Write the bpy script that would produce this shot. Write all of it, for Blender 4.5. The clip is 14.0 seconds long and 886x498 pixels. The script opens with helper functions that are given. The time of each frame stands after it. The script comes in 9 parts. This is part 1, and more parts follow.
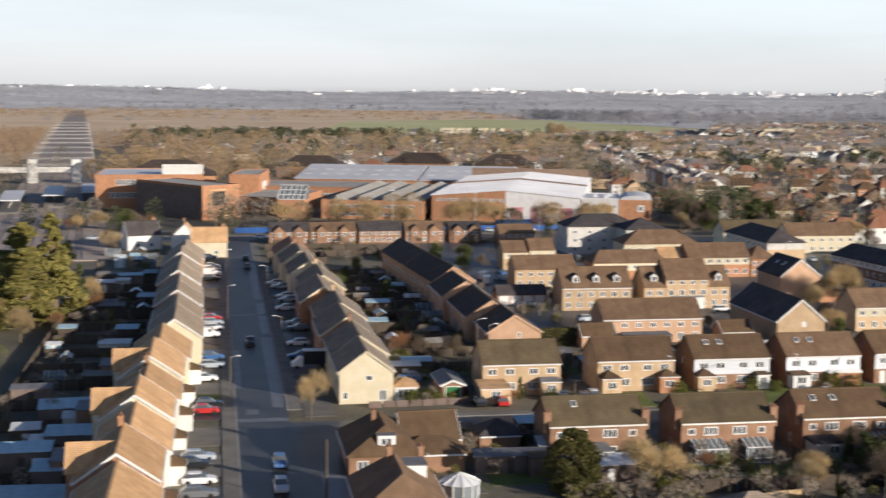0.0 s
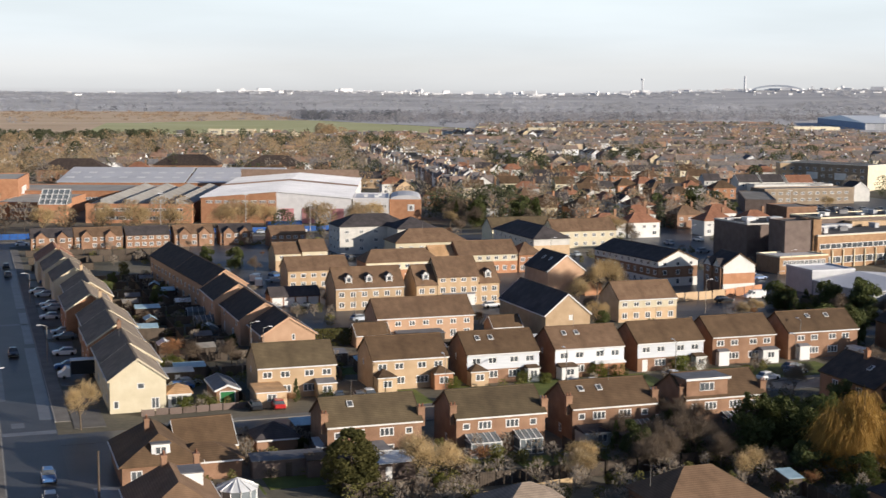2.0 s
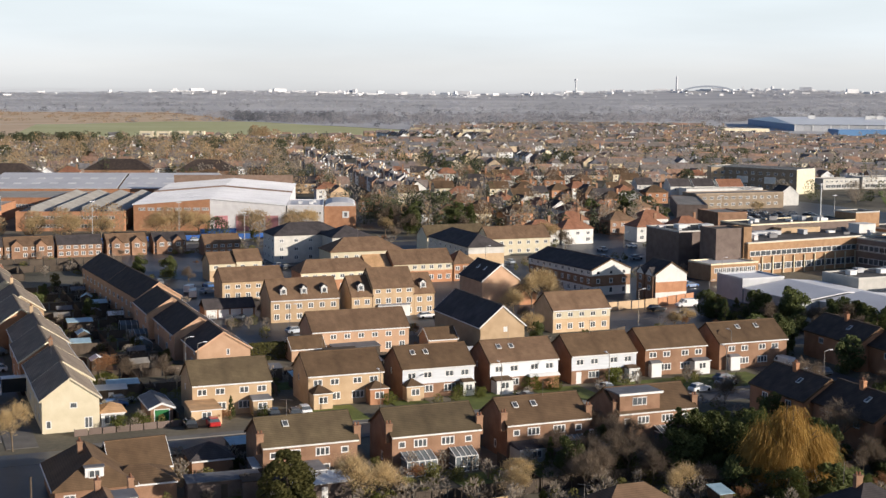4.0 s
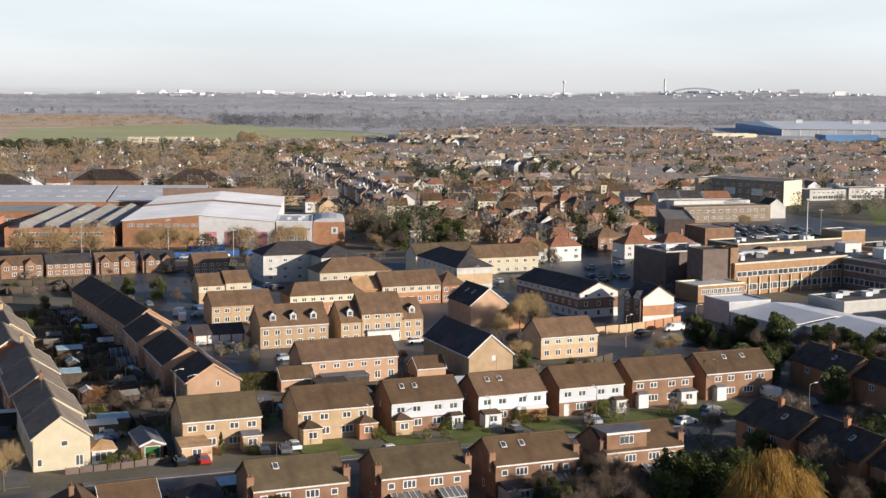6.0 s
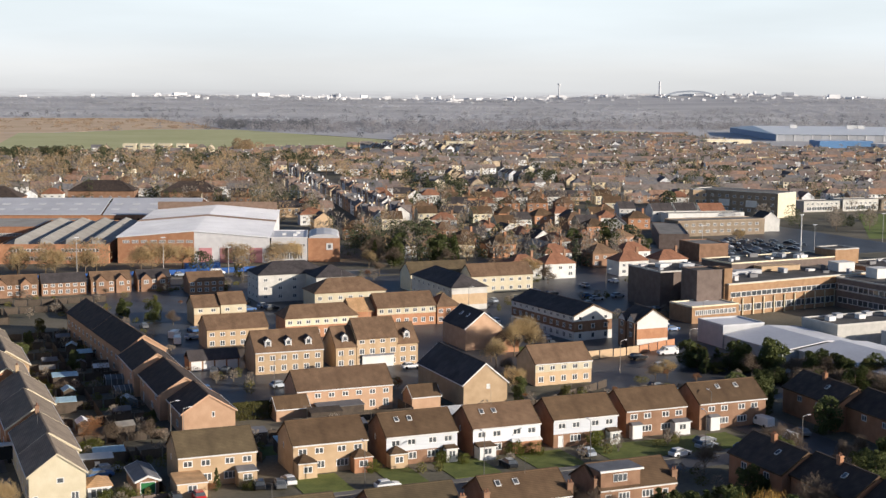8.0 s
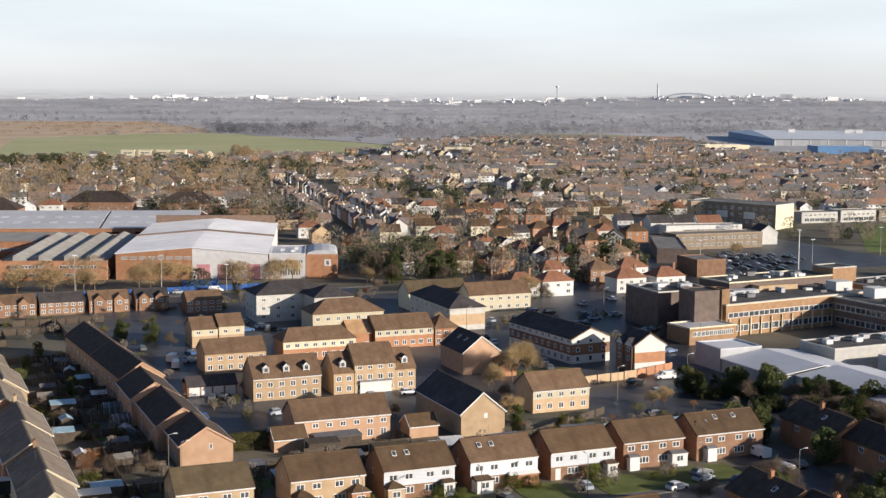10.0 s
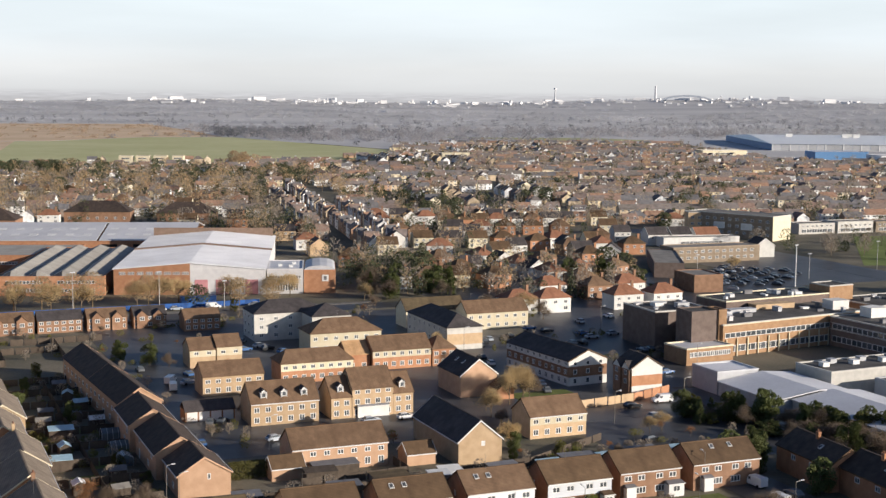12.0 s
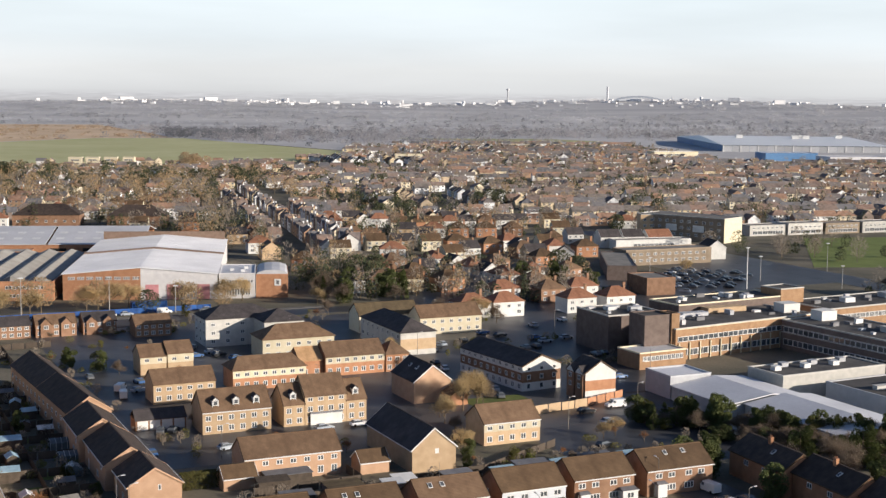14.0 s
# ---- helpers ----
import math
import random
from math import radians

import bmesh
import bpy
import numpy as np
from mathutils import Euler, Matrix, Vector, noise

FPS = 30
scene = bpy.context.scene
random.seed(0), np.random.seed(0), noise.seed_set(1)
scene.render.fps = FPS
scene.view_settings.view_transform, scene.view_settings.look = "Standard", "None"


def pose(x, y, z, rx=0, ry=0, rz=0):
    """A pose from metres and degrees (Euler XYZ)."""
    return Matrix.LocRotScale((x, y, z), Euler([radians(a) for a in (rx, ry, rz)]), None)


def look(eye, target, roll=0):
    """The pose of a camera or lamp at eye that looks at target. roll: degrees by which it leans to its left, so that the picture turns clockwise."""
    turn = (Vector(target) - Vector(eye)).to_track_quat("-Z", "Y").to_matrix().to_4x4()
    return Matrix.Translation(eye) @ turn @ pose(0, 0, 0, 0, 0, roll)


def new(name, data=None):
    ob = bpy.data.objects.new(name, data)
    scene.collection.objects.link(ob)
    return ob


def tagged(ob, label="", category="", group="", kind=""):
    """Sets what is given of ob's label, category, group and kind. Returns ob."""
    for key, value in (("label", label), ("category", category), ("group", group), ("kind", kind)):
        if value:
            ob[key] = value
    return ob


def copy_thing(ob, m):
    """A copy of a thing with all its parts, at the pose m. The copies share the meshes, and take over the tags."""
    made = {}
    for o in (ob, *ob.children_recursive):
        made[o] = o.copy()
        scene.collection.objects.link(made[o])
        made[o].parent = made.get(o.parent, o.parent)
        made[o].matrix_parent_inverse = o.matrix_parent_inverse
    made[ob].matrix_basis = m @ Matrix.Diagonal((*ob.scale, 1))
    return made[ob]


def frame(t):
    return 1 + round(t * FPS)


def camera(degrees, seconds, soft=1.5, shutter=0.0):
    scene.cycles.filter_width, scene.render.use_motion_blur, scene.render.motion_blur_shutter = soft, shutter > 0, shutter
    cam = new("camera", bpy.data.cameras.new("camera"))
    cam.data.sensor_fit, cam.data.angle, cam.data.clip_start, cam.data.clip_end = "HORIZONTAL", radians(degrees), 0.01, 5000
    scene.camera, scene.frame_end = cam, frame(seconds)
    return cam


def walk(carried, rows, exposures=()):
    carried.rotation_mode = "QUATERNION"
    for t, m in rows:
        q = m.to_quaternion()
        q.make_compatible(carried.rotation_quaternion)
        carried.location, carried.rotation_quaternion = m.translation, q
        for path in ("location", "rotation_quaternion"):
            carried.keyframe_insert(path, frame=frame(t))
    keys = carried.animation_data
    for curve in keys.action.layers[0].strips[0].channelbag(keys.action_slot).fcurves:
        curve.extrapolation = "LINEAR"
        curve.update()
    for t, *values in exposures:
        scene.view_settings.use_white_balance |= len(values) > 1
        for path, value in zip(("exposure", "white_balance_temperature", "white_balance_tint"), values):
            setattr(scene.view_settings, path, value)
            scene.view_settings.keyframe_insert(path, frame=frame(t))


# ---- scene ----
cam = camera(36.18, 14.0, soft=1.4, shutter=0.5)
PATH = [
    (0.0, pose(0.18, 0.41, 47.22, 83.33, -0.43, 11.55)),
    (0.5, pose(-0.03, 0.58, 47.16, 83.37, -0.41, 7.55)),
    (1.0, pose(-0.03, 0.62, 47.20, 83.39, -0.36, 5.21)),
    (1.5, pose(0.03, 0.44, 47.29, 83.39, -0.33, 3.53)),
    (2.0, pose(-0.04, 0.22, 47.34, 83.40, -0.30, 1.83)),
    (2.5, pose(-0.02, 0.09, 47.40, 83.40, -0.30, 0.80)),
    (3.0, pose(0.00, 0.00, 47.50, 83.39, -0.30, -0.00)),
    (3.2, pose(0.00, 0.00, 47.85, 83.39, -0.31, -0.26)),
    (5.5, pose(-0.10, -0.98, 54.40, 83.40, -0.41, -1.31)),
    (6.0, pose(-0.13, -1.14, 55.82, 83.40, -0.41, -1.41)),
    (6.5, pose(-0.14, -1.22, 57.13, 83.42, -0.42, -1.48)),
    (7.0, pose(-0.16, -1.30, 58.56, 83.42, -0.44, -1.55)),
    (7.5, pose(-0.17, -1.45, 59.98, 83.42, -0.47, -1.60)),
    (8.0, pose(-0.11, -1.39, 61.30, 83.45, -0.43, -1.62)),
    (10.5, pose(0.05, -1.01, 68.38, 83.48, -0.44, -1.71)),
    (11.0, pose(-0.01, -1.02, 69.75, 83.49, -0.47, -1.75)),
    (11.5, pose(0.02, -1.11, 71.18, 83.48, -0.46, -1.75)),
    (12.0, pose(-0.01, -1.04, 72.49, 83.49, -0.49, -1.78)),
    (12.5, pose(0.02, -0.99, 73.43, 83.51, -0.52, -3.09)),
    (13.0, pose(-0.02, -0.83, 73.54, 83.53, -0.56, -3.39)),
    (13.5, pose(-0.01, -0.31, 73.49, 83.52, -0.59, -3.59)),
    (14.0, pose(0.06, 0.47, 73.59, 83.52, -0.56, -3.76)),
]
walk(cam, PATH, exposures=((0, -0.01), (14, 0.01)))

# ---------------------------------------------------------------- light
SUN_AZ, SUN_EL = math.atan2(-0.40, 0.92), radians(14.2)
world = bpy.data.worlds.new("sky")
scene.world = world
world.use_nodes = True
wn, wl = world.node_tree.nodes, world.node_tree.links
wn.clear()
w_out, w_bg, w_sky = wn.new("ShaderNodeOutputWorld"), wn.new("ShaderNodeBackground"), wn.new("ShaderNodeTexSky")
w_sky.sky_type, w_sky.sun_disc = "NISHITA", False
w_sky.sun_elevation, w_sky.sun_rotation = SUN_EL, math.pi / 2 - SUN_AZ
w_sky.air_density, w_sky.dust_density, w_sky.ozone_density = 1.0, 1.6, 1.0
w_co, w_sep = wn.new("ShaderNodeTexCoord"), wn.new("ShaderNodeSeparateXYZ")
w_ramp, w_mix = wn.new("ShaderNodeValToRGB"), wn.new("ShaderNodeMixRGB")
w_map = wn.new("ShaderNodeMapRange")
wl.new(w_co.outputs["Generated"], w_sep.inputs[0])
wl.new(w_sep.outputs["Z"], w_map.inputs["Value"])
w_map.inputs["From Min"].default_value, w_map.inputs["From Max"].default_value = -0.03, 0.13
wl.new(w_map.outputs[0], w_ramp.inputs[0])
SKY_STRENGTH = 0.10
# hazy band: far land below the horizon, pale winter mist just above it, clear sky higher up
w_ramp.color_ramp.elements[0].position, w_ramp.color_ramp.elements[0].color = 0.0, (3.6, 3.5, 3.6, 1)
w_ramp.color_ramp.elements[1].position, w_ramp.color_ramp.elements[1].color = 1.0, (8.6, 10.0, 10.6, 1)
for at, col in ((0.13, (4.9, 4.8, 4.95, 1)), (0.178, (6.2, 6.2, 6.4, 1)), (0.20, (7.3, 7.4, 7.5, 1)), (0.30, (8.3, 8.45, 8.5, 1)), (0.45, (8.5, 9.2, 9.6, 1))):
    e = w_ramp.color_ramp.elements.new(at)
    e.color = col
# streaks of far woods and pale roofs in the haze below the horizon
w_scale, w_noise = wn.new("ShaderNodeMapping"), wn.new("ShaderNodeTexNoise")
w_scale.inputs["Scale"].default_value = (70, 70, 900)
w_noise.inputs["Scale"].default_value, w_noise.inputs["Detail"].default_value = 1.0, 6
wl.new(w_co.outputs["Generated"], w_scale.inputs[0]), wl.new(w_scale.outputs[0], w_noise.inputs["Vector"])
w_str, w_low, w_mul, w_one = wn.new("ShaderNodeMapRange"), wn.new("ShaderNodeMapRange"), wn.new("ShaderNodeMixRGB"), wn.new("ShaderNodeMixRGB")
w_str.inputs["From Min"].default_value, w_str.inputs["From Max"].default_value = 0.3, 0.75
w_str.inputs["To Min"].default_value, w_str.inputs["To Max"].default_value = 0.90, 1.14
w_low.inputs["From Min"].default_value, w_low.inputs["From Max"].default_value = -0.0015, 0.0015
wl.new(w_noise.outputs["Fac"], w_str.inputs["Value"]), wl.new(w_sep.outputs["Z"], w_low.inputs["Value"])
wl.new(w_low.outputs[0], w_one.inputs["Fac"]), wl.new(w_str.outputs[0], w_one.inputs["Color1"])
# faint veils of cloud above
w_cs, w_cl, w_cr = wn.new("ShaderNodeMapping"), wn.new("ShaderNodeTexNoise"), wn.new("ShaderNodeMapRange")
w_cs.inputs["Scale"].default_value = (3, 3, 22)
w_cl.inputs["Scale"].default_value, w_cl.inputs["Detail"].default_value = 1.0, 5
w_cr.inputs["From Min"].default_value, w_cr.inputs["From Max"].default_value = 0.35, 0.65
w_cr.inputs["To Min"].default_value, w_cr.inputs["To Max"].default_value = 0.93, 1.04
wl.new(w_co.outputs["Generated"], w_cs.inputs[0]), wl.new(w_cs.outputs[0], w_cl.inputs["Vector"])
wl.new(w_cl.outputs["Fac"], w_cr.inputs["Value"]), wl.new(w_cr.outputs[0], w_one.inputs["Color2"])
w_mul.blend_type, w_mul.inputs["Fac"].default_value = "MULTIPLY", 1.0
wl.new(w_ramp.outputs[0], w_mul.inputs["Color1"]), wl.new(w_one.outputs[0], w_mul.inputs["Color2"])
w_fac = wn.new("ShaderNodeMapRange")
w_fac.inputs["From Min"].default_value, w_fac.inputs["From Max"].default_value = 0.07, 0.14
w_fac.inputs["To Min"].default_value, w_fac.inputs["To Max"].default_value = 1.0, 0.0
wl.new(w_sep.outputs["Z"], w_fac.inputs["Value"])
wl.new(w_fac.outputs[0], w_mix.inputs["Fac"])
w_dim = wn.new("ShaderNodeMixRGB")
w_dim.blend_type, w_dim.inputs["Fac"].default_value, w_dim.inputs["Color2"].default_value = "MULTIPLY", 1.0, (0.645, 0.765, 1.03, 1)
wl.new(w_sky.outputs[0], w_dim.inputs["Color1"])
wl.new(w_dim.outputs[0], w_mix.inputs["Color1"])
wl.new(w_mul.outputs[0], w_mix.inputs["Color2"])
wl.new(w_mix.outputs[0], w_bg.inputs["Color"])
w_bg.inputs["Strength"].default_value = SKY_STRENGTH
wl.new(w_bg.outputs[0], w_out.inputs["Surface"])

sun = new("sun", bpy.data.lights.new("sun", "SUN"))
sun.data.energy, sun.data.angle, sun.data.color = 6.6, radians(0.5), (1.0, 0.89, 0.765)
sun.matrix_world = look((0, 0, 300), Vector((0, 0, 300)) - 100 * Vector((math.cos(SUN_AZ) * math.cos(SUN_EL), math.sin(SUN_AZ) * math.cos(SUN_EL), math.sin(SUN_EL))))

# ---------------------------------------------------------------- materials
def mat(name, c1, c2, scale=0.6, rough=0.85, fine=6.0, bump=0.3, vary=0.15, metal=0.0, stretch=(1, 1, 1), mid=0.5, world_space=False, courses=0.0):
    """Two tones broken up by a coarse and a fine noise, a little relief, and some change from object to object."""
    m = bpy.data.materials.new(name)
    m.use_nodes = True
    n, l = m.node_tree.nodes, m.node_tree.links
    b = n["Principled BSDF"]
    b.inputs["Roughness"].default_value, b.inputs["Metallic"].default_value = rough, metal
    b.inputs["Specular IOR Level"].default_value = 0.3
    geo = n.new("ShaderNodeNewGeometry") if world_space else n.new("ShaderNodeTexCoord")
    mp = n.new("ShaderNodeMapping")
    mp.inputs["Scale"].default_value = stretch
    l.new(geo.outputs["Position" if world_space else "Object"], mp.inputs[0])
    n1, n2 = n.new("ShaderNodeTexNoise"), n.new("ShaderNodeTexNoise")
    n1.inputs["Scale"].default_value, n2.inputs["Scale"].default_value = scale, fine
    n1.inputs["Detail"].default_value, n2.inputs["Detail"].default_value = 5, 3
    l.new(mp.outputs[0], n1.inputs["Vector"]), l.new(mp.outputs[0], n2.inputs["Vector"])
    add = n.new("ShaderNodeMath")
    add.operation = "MULTIPLY_ADD"
    add.inputs[1].default_value = 0.45
    l.new(n2.outputs["Fac"], add.inputs[0]), l.new(n1.outputs["Fac"], add.inputs[2])
    rp = n.new("ShaderNodeMapRange")
    rp.inputs["From Min"].default_value, rp.inputs["From Max"].default_value = mid + 0.02, mid + 0.44
    l.new(add.outputs[0], rp.inputs["Value"])
    mix = n.new("ShaderNodeMixRGB")
    mix.inputs["Color1"].default_value, mix.inputs["Color2"].default_value = (*c1, 1), (*c2, 1)
    l.new(rp.outputs[0], mix.inputs["Fac"])
    info, hsv = n.new("ShaderNodeObjectInfo"), n.new("ShaderNodeHueSaturation")
    mr = n.new("ShaderNodeMapRange")
    mr.inputs["To Min"].default_value, mr.inputs["To Max"].default_value = 1 - vary, 1 + vary
    l.new(info.outputs["Random"], mr.inputs["Value"]), l.new(mr.outputs[0], hsv.inputs["Value"])
    if courses:
        # laps between the tile courses, and broad lichen streaks down the slope
        wv, wr, mu, st, sr, m2 = n.new("ShaderNodeTexWave"), n.new("ShaderNodeMapRange"), n.new("ShaderNodeMath"), n.new("ShaderNodeTexNoise"), n.new("ShaderNodeMapRange"), n.new("ShaderNodeMath")
        wv.bands_direction, wv.inputs["Scale"].default_value, wv.inputs["Distortion"].default_value = "Z", 0.314 / courses, 0.4
        wr.inputs["To Min"].default_value, wr.inputs["To Max"].default_value = 0.85, 1.08
        l.new(geo.outputs["Object"], wv.inputs["Vector"]), l.new(wv.outputs["Fac"], wr.inputs["Value"])
        st.inputs["Scale"].default_value, st.inputs["Detail"].default_value = 0.9, 6
        sr.inputs["From Min"].default_value, sr.inputs["From Max"].default_value = 0.35, 0.68
        sr.inputs["To Min"].default_value, sr.inputs["To Max"].default_value = 0.87, 1.13
        l.new(mp.outputs[0], st.inputs["Vector"]), l.new(st.outputs["Fac"], sr.inputs["Value"])
        mu.operation = m2.operation = "MULTIPLY"
        l.new(wr.outputs[0], mu.inputs[0]), l.new(sr.outputs[0], mu.inputs[1])
        l.new(mu.outputs[0], m2.inputs[0]), l.new(mr.outputs[0], m2.inputs[1]), l.new(m2.outputs[0], hsv.inputs["Value"])
    l.new(mix.outputs[0], hsv.inputs["Color"]), l.new(hsv.outputs[0], b.inputs["Base Color"])
    if bump:
        bp = n.new("ShaderNodeBump")
        bp.inputs["Strength"].default_value, bp.inputs["Distance"].default_value = bump, 0.05
        l.new(n2.outputs["Fac"], bp.inputs["Height"]), l.new(bp.outputs[0], b.inputs["Normal"])
    return m


def let_through(m, share):
    """Thin twigs and leaves: part of the light passes to the far side."""
    n, l = m.node_tree.nodes, m.node_tree.links
    b, out = n["Principled BSDF"], n["Material Output"]
    tr, mx = n.new("ShaderNodeBsdfTranslucent"), n.new("ShaderNodeMixShader")
    l.new(b.inputs["Base Color"].links[0].from_socket, tr.inputs["Color"])
    mx.inputs[0].default_value = share
    l.new(b.outputs[0], mx.inputs[1]), l.new(tr.outputs[0], mx.inputs[2]), l.new(mx.outputs[0], out.inputs["Surface"])
    return m


def island_mat(name, colours, rough=0.9, scale=0.5):
    """A tone picked piece by piece out of a few, with a coarse noise over it."""
    m = bpy.data.materials.new(name)
    m.use_nodes = True
    n, l = m.node_tree.nodes, m.node_tree.links
    b = n["Principled BSDF"]
    b.inputs["Roughness"].default_value, b.inputs["Specular IOR Level"].default_value = rough, 0.2
    geo, ramp = n.new("ShaderNodeNewGeometry"), n.new("ShaderNodeValToRGB")
    ramp.color_ramp.interpolation = "CONSTANT" if len(colours) > 2 else "LINEAR"
    ramp.color_ramp.elements[0].color = (*colours[0], 1)
    ramp.color_ramp.elements[1].position, ramp.color_ramp.elements[1].color = (len(colours) - 1) / len(colours), (*colours[-1], 1)
    for k in range(1, len(colours) - 1):
        ramp.color_ramp.elements.new(k / len(colours)).color = (*colours[k], 1)
    l.new(geo.outputs["Random Per Island"], ramp.inputs[0])
    nz, mr, hsv = n.new("ShaderNodeTexNoise"), n.new("ShaderNodeMapRange"), n.new("ShaderNodeHueSaturation")
    nz.inputs["Scale"].default_value, nz.inputs["Detail"].default_value = scale, 4
    l.new(geo.outputs["Position"], nz.inputs["Vector"])
    mr.inputs["From Min"].default_value, mr.inputs["From Max"].default_value = 0.3, 0.7
    mr.inputs["To Min"].default_value, mr.inputs["To Max"].default_value = 0.75, 1.25
    l.new(nz.outputs["Fac"], mr.inputs["Value"]), l.new(mr.outputs[0], hsv.inputs["Value"])
    l.new(ramp.outputs[0], hsv.inputs["Color"]), l.new(hsv.outputs[0], b.inputs["Base Color"])
    return m


BRICK_TAN = mat("tan brick", (0.45, 0.32, 0.195), (0.56, 0.41, 0.265))
BRICK_RED = mat("red brown brick", (0.22, 0.125, 0.077), (0.32, 0.19, 0.122))
BRICK_ORANGE = mat("orange brick", (0.36, 0.175, 0.095), (0.47, 0.245, 0.14))
BRICK_PINK = mat("pink brick", (0.46, 0.29, 0.185), (0.55, 0.36, 0.24))
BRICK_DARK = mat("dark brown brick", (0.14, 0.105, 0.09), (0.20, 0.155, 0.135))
RENDER_CREAM = mat("cream render", (0.61, 0.54, 0.385), (0.70, 0.63, 0.475), bump=0.1)
RENDER_WHITE = mat("white render", (0.58, 0.575, 0.55), (0.70, 0.69, 0.66), bump=0.1)
RENDER_PALE = mat("pale grey render", (0.46, 0.45, 0.42), (0.58, 0.56, 0.52), bump=0.1)
CLAD_GREY = mat("grey metal cladding", (0.40, 0.41, 0.43), (0.48, 0.49, 0.51), rough=0.5, bump=0.05)
TILE_BROWN = mat("brown concrete tiles", (0.088, 0.054, 0.030), (0.138, 0.088, 0.05), scale=0.35, stretch=(1, 1, 0.5), fine=14, courses=0.17)
TILE_MOSS = mat("mossy brown tiles", (0.082, 0.06, 0.035), (0.13, 0.098, 0.056), scale=0.35, stretch=(1, 1, 0.5), fine=14, courses=0.17)
TILE_DARK = mat("slate grey tiles", (0.048, 0.042, 0.043), (0.084, 0.073, 0.073), scale=0.35, stretch=(1, 1, 0.5), fine=14, courses=0.17)
TILE_STONE = mat("stone grey tiles", (0.17, 0.135, 0.105), (0.25, 0.205, 0.16), scale=0.35, stretch=(1, 1, 0.5), fine=14, courses=0.17)
TILE_TAN = mat("weathered tan tiles", (0.24, 0.185, 0.14), (0.34, 0.27, 0.21), scale=0.35, stretch=(1, 1, 0.5), fine=14, courses=0.17)
TILE_RED = mat("red clay tiles", (0.23, 0.105, 0.062), (0.31, 0.15, 0.09), scale=0.35, stretch=(1, 1, 0.5), fine=14, courses=0.17)
TILE_PINK = mat("pinkish brown tiles", (0.14, 0.086, 0.052), (0.205, 0.13, 0.08), scale=0.35, stretch=(1, 1, 0.5), fine=14, courses=0.17)
TILE_ORANGE = mat("orange brown tiles", (0.43, 0.26, 0.13), (0.56, 0.35, 0.19), scale=0.35, stretch=(1, 1, 0.5), fine=14, courses=0.17)
UPVC = mat("white plastic", (0.64, 0.64, 0.63), (0.74, 0.74, 0.73), rough=0.4, bump=0, vary=0.05)
LEAD = mat("grey lead", (0.13, 0.13, 0.14), (0.20, 0.20, 0.21), rough=0.6)
GLASS = mat("window glass", (0.06, 0.07, 0.08), (0.13, 0.14, 0.15), rough=0.06, bump=0, vary=0.3)
GLASS.node_tree.nodes["Principled BSDF"].inputs["Specular IOR Level"].default_value = 0.8
ASPHALT = mat("worn asphalt", (0.045, 0.046, 0.05), (0.082, 0.081, 0.083), rough=0.42, scale=0.15, fine=3, world_space=True)
PAVING = mat("concrete paving", (0.12, 0.112, 0.104), (0.185, 0.175, 0.16), scale=0.3, fine=4, world_space=True)
LAND = mat("rough winter ground", (0.085, 0.082, 0.058), (0.19, 0.165, 0.12), scale=0.05, fine=1.2, vary=0, world_space=True)
# far ground is lightened: distance haze is put into its colour
LAND_HAZED = mat("haze-paled far grassland", (0.40, 0.395, 0.40), (0.56, 0.545, 0.53), scale=0.006, fine=0.03, stretch=(0.22, 1, 1), bump=0, vary=0, world_space=True)
# brighter copy of LAWN, its sunlight put into the green
LAWN_LIT = mat("sunlit grass", (0.13, 0.17, 0.04), (0.19, 0.23, 0.065), scale=0.1, fine=3, world_space=True)
CLAD_WHITE = mat("bluish white boarding", (0.58, 0.61, 0.66), (0.68, 0.71, 0.75), stretch=(0.4, 0.4, 6), bump=0.1)
TILE_PALE = mat("pale weathered tiles", (0.28, 0.215, 0.155), (0.38, 0.30, 0.22), scale=0.35, stretch=(1, 1, 0.5), fine=14, courses=0.17)
LAWN = mat("winter lawn", (0.085, 0.105, 0.025), (0.15, 0.17, 0.045), scale=0.4, fine=6, world_space=True)
CLAD_PALE = mat("off-white metal cladding", (0.56, 0.55, 0.56), (0.66, 0.65, 0.65), rough=0.5, bump=0.05)
METAL_ROOF = mat("pale ribbed metal roof", (0.56, 0.56, 0.58), (0.70, 0.70, 0.72), scale=0.08, fine=1.5, rough=0.5, bump=0.1)
FELT = mat("grey roofing felt", (0.16, 0.15, 0.14), (0.26, 0.245, 0.22), scale=0.2, fine=2)
FELT_DARK = mat("dark weathered roofing felt", (0.055, 0.052, 0.05), (0.115, 0.108, 0.10), scale=0.15, fine=2)
BRICK_SAND = mat("dull sand brown brick", (0.25, 0.195, 0.14), (0.34, 0.27, 0.20))
POLYCARB = mat("milky roof sheet", (0.62, 0.64, 0.66), (0.74, 0.76, 0.78), rough=0.3, bump=0)
# darker than weathered timber alone: the gardens' shade is in the tone
FENCE = mat("weathered fence timber", (0.06, 0.047, 0.037), (0.105, 0.082, 0.063), scale=0.8)
KERB = mat("concrete kerb", (0.22, 0.21, 0.20), (0.30, 0.29, 0.27), world_space=True)
GLASS_PALE = mat("pale conservatory glass", (0.12, 0.14, 0.15), (0.20, 0.23, 0.25), rough=0.08, bump=0)
# pasture green is paled and yellowed, with the haze over it in the colour
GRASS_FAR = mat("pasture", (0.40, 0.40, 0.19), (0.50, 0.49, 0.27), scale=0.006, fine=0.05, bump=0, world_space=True)
